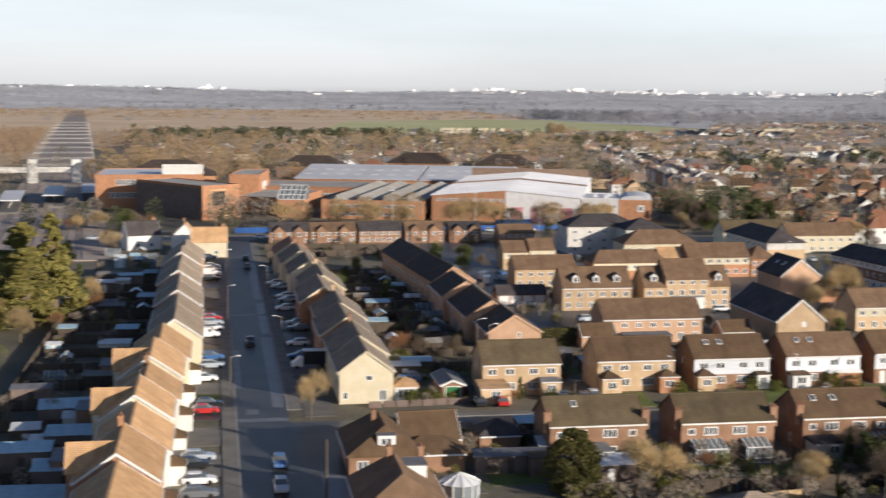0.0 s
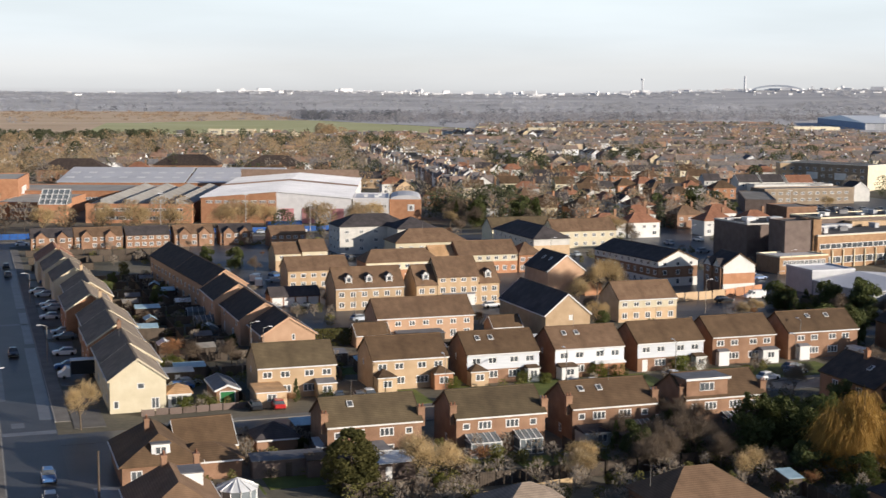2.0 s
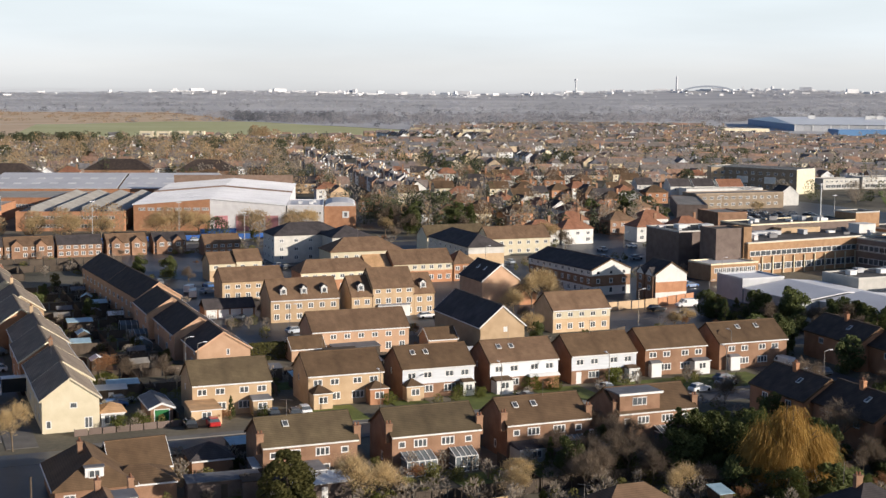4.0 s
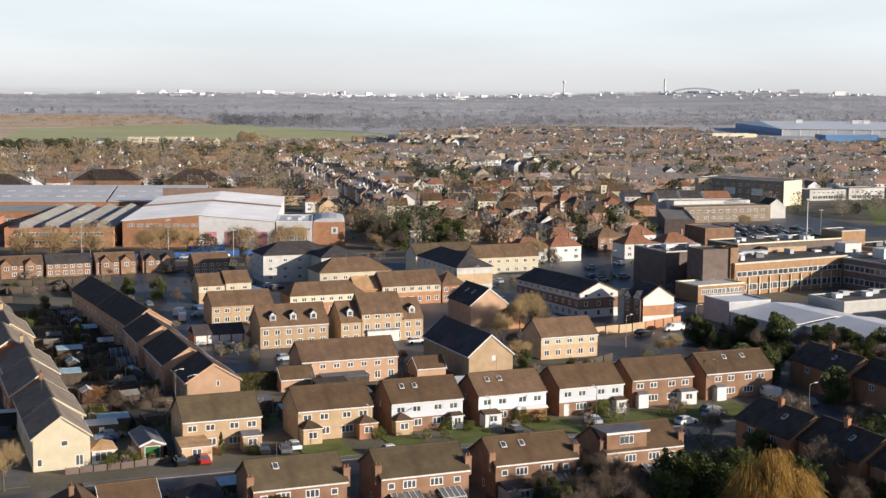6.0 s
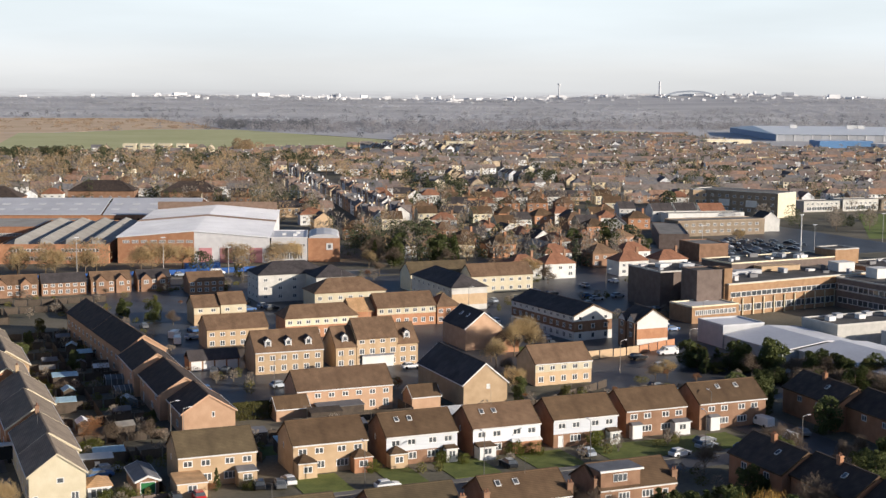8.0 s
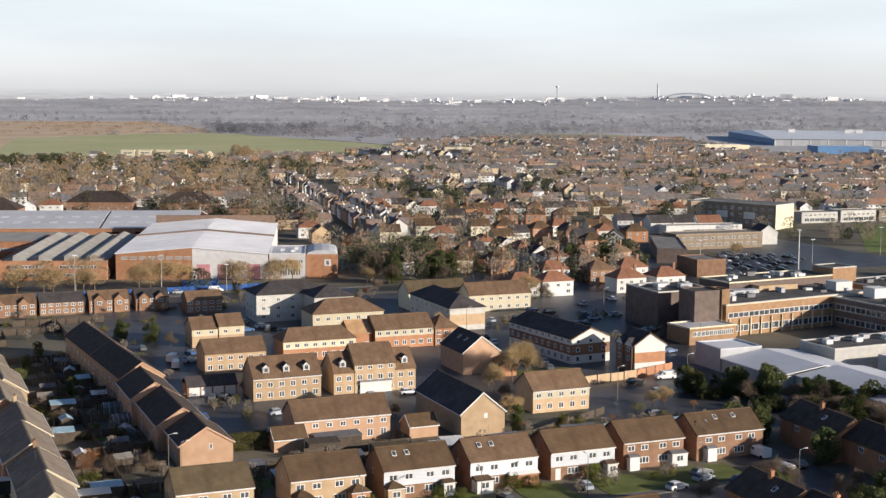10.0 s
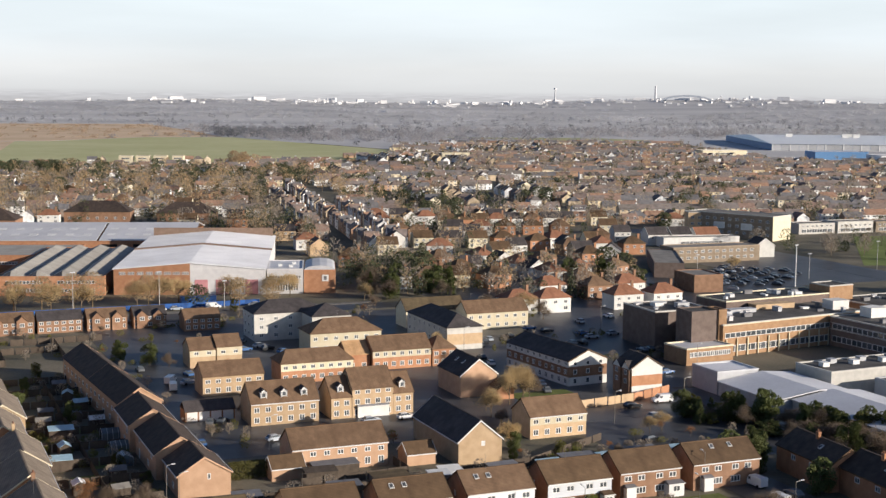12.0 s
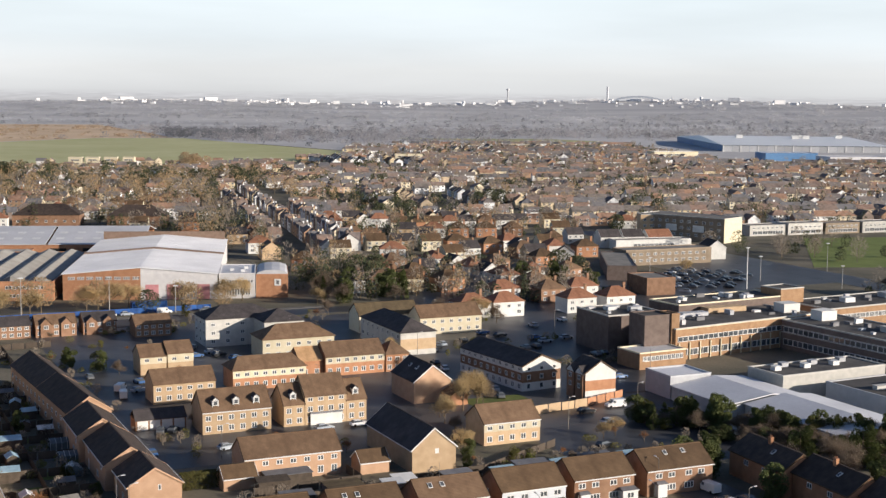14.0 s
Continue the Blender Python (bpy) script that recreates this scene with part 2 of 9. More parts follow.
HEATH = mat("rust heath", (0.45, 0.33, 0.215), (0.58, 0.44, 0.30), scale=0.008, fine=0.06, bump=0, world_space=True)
FELT_PALE = mat("pale weathered roof sheet", (0.30, 0.28, 0.25), (0.42, 0.40, 0.36), scale=0.15, fine=1.5)
RUST = mat("rust brown gutter", (0.22, 0.15, 0.11), (0.30, 0.21, 0.16), bump=0)
PINK_DOOR = mat("faded pink steel", (0.50, 0.22, 0.24), (0.60, 0.30, 0.31), rough=0.5, bump=0)
BLUE_PAINT = mat("blue painted board", (0.02, 0.07, 0.24), (0.03, 0.11, 0.34), rough=0.5, bump=0, vary=0.25)
# near-black tone holds the shade of the left-facing sawtooth slopes
GLAZING_SHADED = mat("shade-dark north-light glazing", (0.03, 0.034, 0.045), (0.06, 0.066, 0.08), rough=0.45, bump=0)
# near-black fill for panels that stand in for shade inside openings
SHADE_FILL = mat("painted interior shade", (0.01, 0.01, 0.01), (0.02, 0.02, 0.02), bump=0)
BALLAST = mat("railway ballast", (0.25, 0.205, 0.175), (0.36, 0.30, 0.26), scale=0.1, fine=2, world_space=True)
STEEL = mat("worn rail steel", (0.20, 0.19, 0.18), (0.30, 0.28, 0.26), rough=0.4, bump=0, metal=0.6)
ROOF_WHITE = mat("white coated metal roof", (0.86, 0.86, 0.86), (0.92, 0.92, 0.92), scale=0.05, rough=0.32, bump=0)
ROOF_WHITE.node_tree.nodes["Principled BSDF"].inputs["Specular IOR Level"].default_value = 0.7
STEEL_PALE = mat("galvanised steel", (0.36, 0.35, 0.34), (0.46, 0.45, 0.44), rough=0.5, bump=0)
BLUE_PAINT_FAR = mat("blue shed cladding", (0.10, 0.22, 0.42), (0.14, 0.28, 0.48), rough=0.5, bump=0)
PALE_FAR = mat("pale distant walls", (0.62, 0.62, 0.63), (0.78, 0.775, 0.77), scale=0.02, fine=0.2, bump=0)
# shaft and arch greys are lightened, so haze seems to fade them
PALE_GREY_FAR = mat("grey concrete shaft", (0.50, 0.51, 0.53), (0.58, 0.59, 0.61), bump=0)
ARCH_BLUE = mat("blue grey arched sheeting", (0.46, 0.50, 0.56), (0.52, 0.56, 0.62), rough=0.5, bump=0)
# town foliage is paled and greyed: haze over the town put into its colour
T_TOWN_GREEN = island_mat("town evergreens", [(0.085, 0.10, 0.055), (0.11, 0.12, 0.065), (0.075, 0.09, 0.055), (0.13, 0.125, 0.07)])
T_TOWN = island_mat("town winter trees", [(0.30, 0.255, 0.205), (0.25, 0.22, 0.19), (0.35, 0.285, 0.215), (0.27, 0.24, 0.20)])
# the woods pale with distance, haze painted into their tones
T_WOODS = island_mat("haze-greyed winter woods", [(0.43, 0.41, 0.415), (0.40, 0.39, 0.40), (0.47, 0.435, 0.425), (0.42, 0.41, 0.42)], scale=0.006)
T_WOODS_HAZED = island_mat("haze-paled woods", [(0.585, 0.58, 0.59), (0.55, 0.55, 0.57), (0.62, 0.61, 0.61), (0.57, 0.57, 0.585)], scale=0.004)
T_HEATH = island_mat("rust winter copse", [(0.37, 0.26, 0.17), (0.31, 0.23, 0.16), (0.41, 0.30, 0.20)])
# brighter twin of T_TOWN, with sunlight on the crowns put into the colour
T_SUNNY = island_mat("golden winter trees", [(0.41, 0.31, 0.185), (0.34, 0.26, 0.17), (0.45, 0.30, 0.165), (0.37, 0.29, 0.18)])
T_WOODS_DARK = island_mat("haze-greyed distant evergreens", [(0.27, 0.275, 0.285), (0.29, 0.29, 0.30), (0.28, 0.285, 0.295)], scale=0.01)
# brown tile darkened so that left-facing slopes show as black shade
TILE_BLACK = mat("dark brown interlocking tiles", (0.045, 0.034, 0.030), (0.085, 0.062, 0.05), stretch=(1, 1, 0.5), fine=9, courses=0.17)
BRICK_BROWN = mat("plain brown brick", (0.26, 0.155, 0.085), (0.36, 0.225, 0.13))
for _m in (T_TOWN, T_TOWN_GREEN, T_SUNNY, T_WOODS, T_WOODS_HAZED, T_HEATH, T_WOODS_DARK):
    let_through(_m, 0.5)
# extra translucency evens out light and shade in the woods, as haze would
for _m in (T_WOODS, T_WOODS_HAZED, T_WOODS_DARK):
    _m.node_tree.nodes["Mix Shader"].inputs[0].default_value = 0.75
BARK = mat("grey brown bark", (0.10, 0.075, 0.05), (0.17, 0.13, 0.09), scale=2)


# ---------------------------------------------------------------- mesh tools
class MB:
    """Collects vertices and faces (each with a material slot) for one mesh."""

    def __init__(self):
        self.v, self.f, self.m = [], [], []

    def poly(self, pts, slot=0):
        k = len(self.v)
        self.v.extend(tuple(p) for p in pts)
        self.f.append(tuple(range(k, k + len(pts))))
        self.m.append(slot)

    def solid(self, lower, upper, slot=0):
        """A closed prism between two rings of the same count, the lower anticlockwise from above."""
        k, n = len(self.v), len(lower)
        self.v.extend(tuple(p) for p in lower)
        self.v.extend(tuple(p) for p in upper)
        self.f.append(tuple(range(k + n - 1, k - 1, -1)))
        self.f.append(tuple(range(k + n, k + 2 * n)))
        self.f.extend((k + i, k + (i + 1) % n, k + n + (i + 1) % n, k + n + i) for i in range(n))
        self.m.extend([slot] * (n + 2))

    def box(self, x0, x1, y0, y1, z0, z1, slot=0):
        ring = ((x0, y0), (x1, y0), (x1, y1), (x0, y1))
        self.solid([(x, y, z0) for x, y in ring], [(x, y, z1) for x, y in ring], slot)

    def tube(self, p, q, r0, r1, sides=6, slot=0):
        p, q = Vector(p), Vector(q)
        a = (q - p).orthogonal().normalized()
        b = (q - p).normalized().cross(a)
        ring = [math.cos(2 * math.pi * i / sides) * a + math.sin(2 * math.pi * i / sides) * b for i in range(sides)]
        self.solid([p + r0 * d for d in ring], [q + r1 * d for d in ring], slot)

    def mesh(self, name, *mats):
        me = bpy.data.meshes.new(name)
        me.from_pydata(self.v, [], self.f)
        for m in mats:
            me.materials.append(m)
        if len(mats) > 1:
            me.polygons.foreach_set("material_index", self.m)
        me.update()
        return me


def part(name, mesh, material, parent, label="", m=None):
    """One mesh object under a thing or a part; mesh is an MB or mesh data."""
    ob = new(name, mesh.mesh(name, material) if isinstance(mesh, MB) else mesh)
    ob.parent = parent
    if m is not None:
        ob.matrix_basis = m
    return tagged(ob, label)


def thing(name, m, label, category, group="", kind=""):
    ob = new(name)
    ob.empty_display_size = 0.5
    ob.matrix_basis = m
    return tagged(ob, label, category, group, kind)


AX = 21.0
CA, SA = math.cos(radians(AX)), math.sin(radians(AX))


def W(u, v, z=0.0, turn=0.0):
    """The pose of a thing at the estate's own grid: u along the house rows, v away from them."""
    return pose(u * CA - v * SA, u * SA + v * CA, z, 0, 0, AX + turn)


# ---------------------------------------------------------------- houses
CACHE = {}


def plate(mb, xs, zs, holes, y0, y1, yg=None, slot_glass=1):
    """A frame of one piece with holes in it, cut on the grid xs, zs; with yg the holes are glazed in the same mesh."""
    index = {}

    def vert(i, k, y):
        key = (i, k, y)
        if key not in index:
            index[key] = len(mb.v)
            mb.v.append((xs[i], y, zs[k]))
        return index[key]

    def quad(*q):
        mb.f.append(tuple(vert(*p) for p in q))
        mb.m.append(0)

    nx, nz = len(xs) - 1, len(zs) - 1
    full = lambda i, k: 0 <= i < nx and 0 <= k < nz and (i, k) not in holes
    for i in range(nx):
        for k in range(nz):
            if not full(i, k):
                if yg is not None:
                    quad((i, k, yg), (i + 1, k, yg), (i + 1, k + 1, yg), (i, k + 1, yg))
                    mb.m[-1] = slot_glass
                continue
            quad((i, k, y0), (i + 1, k, y0), (i + 1, k + 1, y0), (i, k + 1, y0))
            if yg is None:
                quad((i, k + 1, y1), (i + 1, k + 1, y1), (i + 1, k, y1), (i, k, y1))
            for di, dk, a, c in ((-1, 0, (i, k), (i, k + 1)), (1, 0, (i + 1, k + 1), (i + 1, k)), (0, -1, (i + 1, k), (i, k)), (0, 1, (i, k + 1), (i + 1, k + 1))):
                if not full(i + di, k + dk):
                    inside = 0 <= i + di < nx and 0 <= k + dk < nz
                    back = yg if inside and yg is not None else y1
                    quad((*c, y0), (*c, back), (*a, back), (*a, y0))


def window_meshes(w, h, kind, simple=False):
    """Frame and pane of a window as two meshes, or (simple) as one."""
    key = (round(w, 2), round(h, 2), kind, simple)
    if key not in CACHE:
        t = 0.13
        n = 1 if kind == "door" else max(1, round(w / (1.95 if kind == "wide" else 0.75)))
        xs, zs = [-w / 2], [0, t, h - t, h]
        for i in range(n):
            xs += [-w / 2 + w * i / n + (t if i == 0 else t / 2), -w / 2 + w * (i + 1) / n - (t if i == n - 1 else t / 2)]
        xs.append(w / 2)
        holes = {(2 * i + 1, 1) for i in range(n)}
        fr, pa = MB(), MB()
        plate(fr, xs, zs, holes, -0.05, 0.05, 0.01 if simple else None)
        pa.box(-w / 2 + 0.05, w / 2 - 0.05, 0.0, 0.03, 0.05, h - 0.05)
        CACHE[key] = (fr.mesh("window", UPVC, GLASS), None) if simple else (fr.mesh("window_frame", UPVC), pa.mesh("pane", GLASS))
    return CACHE[key]


def add_window(house, side, a, z, w, h, kind, L, D, colour=None, simple=False):
    """A window or door set in the opening on a side of a house; a is its centre along that side."""
    frm, pane = window_meshes(w, h, kind, simple)
    m = {"f": pose(a, -D / 2 + 0.04, z), "b": pose(-a, D / 2 - 0.04, z, 0, 0, 180), "r": pose(L / 2 - 0.04, a, z, 0, 0, 90), "l": pose(-L / 2 + 0.04, -a, z, 0, 0, -90)}[side]
    if kind == "door":
        ob = part("door", frm, None, house, "", m)
        leaf = part("door_leaf", pane.copy(), None, ob)
        leaf.data.materials[0] = colour or UPVC
    else:
        ob = part("window", frm, None, house, "", m)
        if not simple:
            part("pane", pane, None, ob)


def facade(mb, side, L, D, z0, z1, openings, slot=0, proud=0.0):
    """One wall face with its openings cut through and their reveals."""
    length = L if side in "fb" else D
    frame_of = {"f": (Vector((0, -D / 2 - proud, 0)), Vector((1, 0, 0))), "b": (Vector((0, D / 2 + proud, 0)), Vector((-1, 0, 0))),
                "r": (Vector((L / 2 + proud, 0, 0)), Vector((0, 1, 0))), "l": (Vector((-L / 2 - proud, 0, 0)), Vector((0, -1, 0)))}
    o, d = frame_of[side]
    inward = Vector((-d.y, d.x, 0)) * (0.15 + proud)
    cuts = [(a - w / 2, a + w / 2, z, z + h) for a, z, w, h in openings]
    xs = sorted({-length / 2 - proud, length / 2 + proud, *(c for q in cuts for c in q[:2])})
    zs = sorted({z0, z1, *(min(max(c, z0), z1) for q in cuts for c in q[2:])})
    at = lambda x, z: o + d * x + Vector((0, 0, z))
    for xa, xb in zip(xs, xs[1:]):
        for za, zb in zip(zs, zs[1:]):
            cx, cz = (xa + xb) / 2, (za + zb) / 2
            if not any(p < cx < q and r < cz < s for p, q, r, s in cuts):
                mb.poly([at(xa, za), at(xb, za), at(xb, zb), at(xa, zb)], slot)
    for p, q, r, s in cuts:
        r, s = max(r, z0), min(s, z1)
        if s > r:
            for a, b in (((p, r), (p, s)), ((p, s), (q, s)), ((q, s), (q, r)), ((q, r), (p, r))):
                mb.poly([at(*a), at(*b), at(*b) + inward, at(*a) + inward], slot)


def gable_roof(L, D, eave, ridge, over=0.3, side=0.15, thick=0.14):
    slope = (ridge - eave) / (D / 2)
    ye, ze = D / 2 + over, eave - over * slope
    mb = MB()
    sec = [(-ye, ze), (-ye, ze - thick), (0, ridge - thick), (ye, ze - thick), (ye, ze), (0, ridge)]
    x0, x1 = -L / 2 - side, L / 2 + side
    A, B = [(x0, y, z + 0.12) for y, z in sec], [(x1, y, z + 0.12) for y, z in sec]
    for i in range(6):
        j = (i + 1) % 6
        mb.poly([A[i], A[j], B[j], B[i]][::-1])
    mb.poly([A[0], A[5], A[2], A[1]]), mb.poly([A[5], A[4], A[3], A[2]])
    mb.poly([B[1], B[2], B[5], B[0]]), mb.poly([B[2], B[3], B[4], B[5]])
    return mb


def hip_roof(L, D, eave, ridge, over=0.35, run=None):
    x, y = L / 2 + over, D / 2 + over
    run = D / 2 if run is None else run
    r = max(L / 2 - run, 0.05)
    mb = MB()
    lo = [(-x, -y, eave), (x, -y, eave), (x, y, eave), (-x, y, eave)]
    up = [(p, q, eave + 0.16) for p, q, _ in lo]
    mb.poly(lo[::-1])
    for i in range(4):
        mb.poly([lo[i], lo[(i + 1) % 4], up[(i + 1) % 4], up[i]])
    a, b = (-r, 0, ridge + 0.12), (r, 0, ridge + 0.12)
    mb.poly([up[0], up[1], b, a]), mb.poly([up[1], up[2], b]), mb.poly([up[2], up[3], a, b]), mb.poly([up[3], up[0], a])
    return mb


def chimney(house, x, y, top, brick, base=4.0, w=0.9, d=0.6, pots=True):
    mb = MB()
    mb.box(x - w / 2, x + w / 2, y - d / 2, y + d / 2, base, top - 0.25), mb.box(x - w / 2 - 0.06, x + w / 2 + 0.06, y - d / 2 - 0.06, y + d / 2 + 0.06, top - 0.25, top)
    ob = part("chimney", mb, brick, house)
    for s in (-0.22, 0.22) if pots else ():
        pot = MB()
        pot.tube((x + s, y, top), (x + s, y, top + 0.4), 0.12, 0.10)
        part("chimney_pot", pot, TILE_RED, ob)


def house(m, label, L, D, eave, ridge, wall, roof, wins=(), doors=(), hip=False, chimneys=(), rooflights=(), clad=None, category="house", group="", barge=UPVC, name="house", fascia=UPVC, run=None, simple=False):
    """wins, doors: (side, centre, sill, width, height); clad: (material, from height) on the front; rooflights: (x, front +-1, share up the slope)."""
    h = thing(name, m, label, category, group)
    if simple or m.translation.y > 225:
        wins = [q for q in wins if q[0] != "b" or m.translation.y < 0 or m.col[1].to_2d().dot(m.translation.to_2d()) < 0]
    mb = MB()
    for side in "fbrl":
        ops = [q[1:5] for q in (*wins, *doors) if q[0] == side]
        facade(mb, side, L, D, 0, eave, ops)
        if side in "rl" and not hip:
            x = L / 2 if side == "r" else -L / 2
            s = 1 if side == "r" else -1
            mb.poly([(x, -s * D / 2, eave), (x, s * D / 2, eave), (x, 0, ridge)])
    part("wall", mb, wall, h)
    if clad:
        mb = MB()
        facade(mb, "f", L, D, clad[1], eave - 0.05, [q[1:5] for q in (*wins, *doors) if q[0] == "f"], 0, 0.05)
        mb.box(-L / 2 - 0.05, L / 2 + 0.05, -D / 2 - 0.07, -D / 2 - 0.002, clad[1] - 0.1, clad[1])
        part("cladding", mb, clad[0], h)
    part("roof", hip_roof(L, D, eave, ridge, run=run) if hip else gable_roof(L, D, eave, ridge), roof, h)
    slope = (ridge - eave) / (D / 2)
    if not hip and not simple:
        mb = MB()
        mb.box(-L / 2 - 0.16, L / 2 + 0.16, -0.16, 0.16, ridge + 0.03, ridge + 0.2)
        part("ridge_tiles", mb, roof, h)
        for s in (-1, 1):
            mb = MB()
            x = s * (L / 2 + 0.17)
            ye, ze = D / 2 + 0.32, eave - 0.32 * slope
            for k in (-1, 1):
                lo = [(x - 0.03, 0, ridge - 0.16), (x + 0.03, 0, ridge - 0.16), (x + 0.03, k * ye, ze - 0.16), (x - 0.03, k * ye, ze - 0.16)]
                if k > 0:
                    lo = lo[::-1]
                mb.solid(lo[::-1], [(a, b, c + 0.32) for a, b, c in lo[::-1]])
            part("bargeboard", mb, barge, h)
    for s in (-1, 1) if not simple and m.translation.y < 300 else ():
        mb = MB()
        y, z = s * (D / 2 + (0.33 if not hip else 0.38)), (eave - 0.3 * slope + 0.02 if not hip else eave)
        mb.box(-L / 2 - 0.1, L / 2 + 0.1, min(y, y + 0.1 * s), max(y, y + 0.1 * s), z - 0.1, z + 0.1)
        part("gutter", mb, fascia, h)
    for q in wins:
        add_window(h, *q[:5], "window", L, D, None, simple)
    for q in doors:
        add_window(h, *q[:5], "door", L, D, q[5] if len(q) > 5 else None)
    for x, y, top in chimneys:
        chimney(h, x, y, top, BRICK_RED if wall in (RENDER_CREAM, RENDER_WHITE) else wall, pots=not simple)
    for x, f, share in rooflights:
        mb = MB()
        mb.box(-0.4, 0.4, -0.55, 0.55, 0.0, 0.12)
        y = f * (D / 2) * (1 - share)
        ob = part("rooflight", mb, UPVC, h, "", pose(x, y, eave + (ridge - eave) * share + 0.12) @ pose(0, 0, 0, -f * math.degrees(math.atan(slope))))
        mb = MB()
        mb.box(-0.3, 0.3, -0.45, 0.45, 0.12, 0.14)
        part("pane", mb, GLASS, ob)
    return h


# ---------------------------------------------------------------- ground and roads
def slab(name, ring, z0, z1, material, label, category, kind="structure"):
    mb = MB()
    mb.solid([(*p, z0) for p in ring], [(*p, z1) for p in ring])
    return tagged(new(name, mb.mesh(name, material)), label, category, "", kind)


def uv(u, v):
    return u * CA - v * SA, u * SA + v * CA


def strip(name, u0, u1, v0, v1, z1, material, label, category, kind="structure"):
    return slab(name, [uv(u0, v0), uv(u1, v0), uv(u1, v1), uv(u0, v1)], -0.2, z1, material, label, category, kind)


def field(name, ring, z1, material, label, category):
    return slab(name, ring, -0.2, z1, material, label, category)


def rise(x, y):
    """Height of the land: level at the town, climbing gently towards the horizon."""
    d = math.hypot(x, y)
    k = min(1, max(0, (d - 3150) / 1800))
    return 60 * k * k * (3 - 2 * k) * (0.85 + 0.3 * noise.noise(Vector((x * 0.0011, y * 0.0011, 1.3))))


land, N_LAND = MB(), 96
land.v.append((0, 0, 0))
RINGS = (2000, 3150, 3400, 3600, 3800, 4000, 4200, 4400, 4600, 4800, 4950)
for r in RINGS:
    for k in range(N_LAND):
        x, y = r * math.cos(2 * math.pi * k / N_LAND), r * math.sin(2 * math.pi * k / N_LAND)
        land.v.append((x, y, rise(x, y)))
for k in range(N_LAND):
    j = (k + 1) % N_LAND
    land.f.append((0, 1 + k, 1 + j))
    land.f.extend((1 + i * N_LAND + k, 1 + (i + 1) * N_LAND + k, 1 + (i + 1) * N_LAND + j, 1 + i * N_LAND + j) for i in range(len(RINGS) - 1))
# beyond 2000 m the ground takes the tone paled for haze
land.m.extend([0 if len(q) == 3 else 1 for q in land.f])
tagged(new("ground", land.mesh("ground", LAND, LAND_HAZED)), "dull brown and green winter ground of gardens and fields", "ground", "", "structure")
ROAD = "worn dark asphalt street with patched surface"
PAVE = "pale concrete slab pavement beside the street"
strip("road", 2.8, 10.2, 60, 428, 0.03, ASPHALT, ROAD, "road")
strip("pavement", 0.6, 2.6, 60, 426, 0.14, PAVING, PAVE, "pavement")
strip("pavement", 10.4, 12.4, 198, 420, 0.14, PAVING, PAVE, "pavement")
strip("kerb", 2.6, 2.8, 60, 426, 0.15, KERB, "grey concrete kerb along the street", "kerb")
strip("kerb", 10.2, 10.4, 198, 420, 0.15, KERB, "grey concrete kerb along the street", "kerb")
PATCH = mat("grey blue asphalt patch", (0.10, 0.105, 0.12), (0.16, 0.165, 0.18), rough=0.4, scale=0.3, fine=4, world_space=True)
for u0, u1, v0, v1 in ((8.2, 10.1, 200, 258), (8.5, 10.1, 262, 300), (8.3, 10.1, 306, 372), (2.9, 3.8, 214, 246), (4.2, 6.0, 196, 199), (2.9, 10.1, 191.5, 193.5), (3.0, 10.1, 284, 285.4), (12.6, 18.2, 152, 163)):
    strip("road_patch", u0, u1, v0, v1, 0.036, PATCH, "pale grey blue strip of the street", "road")
strip("road", 10.2, 150, 184.5, 190.5, 0.034, ASPHALT, ROAD, "road")
strip("pavement", 24, 150, 190.7, 192.5, 0.14, PAVING, PAVE, "pavement")
strip("pavement", 24, 112, 182.6, 184.3, 0.14, PAVING, PAVE, "pavement")
strip("road", 10.2, 19.5, 128, 184.4, 0.03, ASPHALT, "dark asphalt forecourt at the junction", "road")
strip("road", 12.5, 40, 176, 184.4, 0.026, ASPHALT, "dark asphalt verge along the side street", "road")
strip("road", 144, 156, 178, 226, 0.038, ASPHALT, "dark asphalt turning area with parked vans", "road")
strip("road", -110, 220, 428, 440, 0.034, ASPHALT, "wide grey asphalt main road", "road")
strip("pavement", -110, 160, 440.2, 443, 0.14, PAVING, PAVE, "pavement")
strip("pavement", 12.6, 100, 425, 427.8, 0.14, PAVING, PAVE, "pavement")
strip("road", 57, 182, 262, 424, 0.008, ASPHALT, "asphalt parking courts between the blocks", "road")
strip("road", 138, 186, 222, 262, 0.010, ASPHALT, "cracked asphalt yard beside the stores", "road")
strip("road", 182, 330, 352, 478, 0.012, ASPHALT, "wide asphalt town car park and approach", "road")
strip("road", 61, 108, 258, 276, 0.03, ASPHALT, "dark asphalt courtyard of the estate", "road")
strip("road", 61, 71, 276, 345, 0.034, ASPHALT, "narrow asphalt estate road to the garages", "road")
strip("road", 94, 118, 262, 279, 0.036, ASPHALT, "asphalt parking bay before the flats", "road")
strip("road", 142, 190, 260, 282, 0.03, ASPHALT, "asphalt car park beside the flats", "road")
strip("road", 142, 154, 282, 372, 0.034, ASPHALT, "asphalt lane between the flats", "road")
strip("road", 174, 212, 284, 366, 0.038, ASPHALT, "asphalt car park before the office block", "road")
strip("road", 142, 300, 366, 378, 0.042, ASPHALT, "asphalt street before the white houses", "road")
slab("road", [uv(268, 420), uv(300, 396), uv(384, 480), uv(350, 500)], -0.2, 0.03, ASPHALT, "large asphalt car park full of cars", "road")
strip("road", 372, 388, 380, 640, 0.034, ASPHALT, "wide road curving past the green", "road")
strip("road", 330, 392, 425, 556, 0.011, ASPHALT, "asphalt town street and junction", "road")
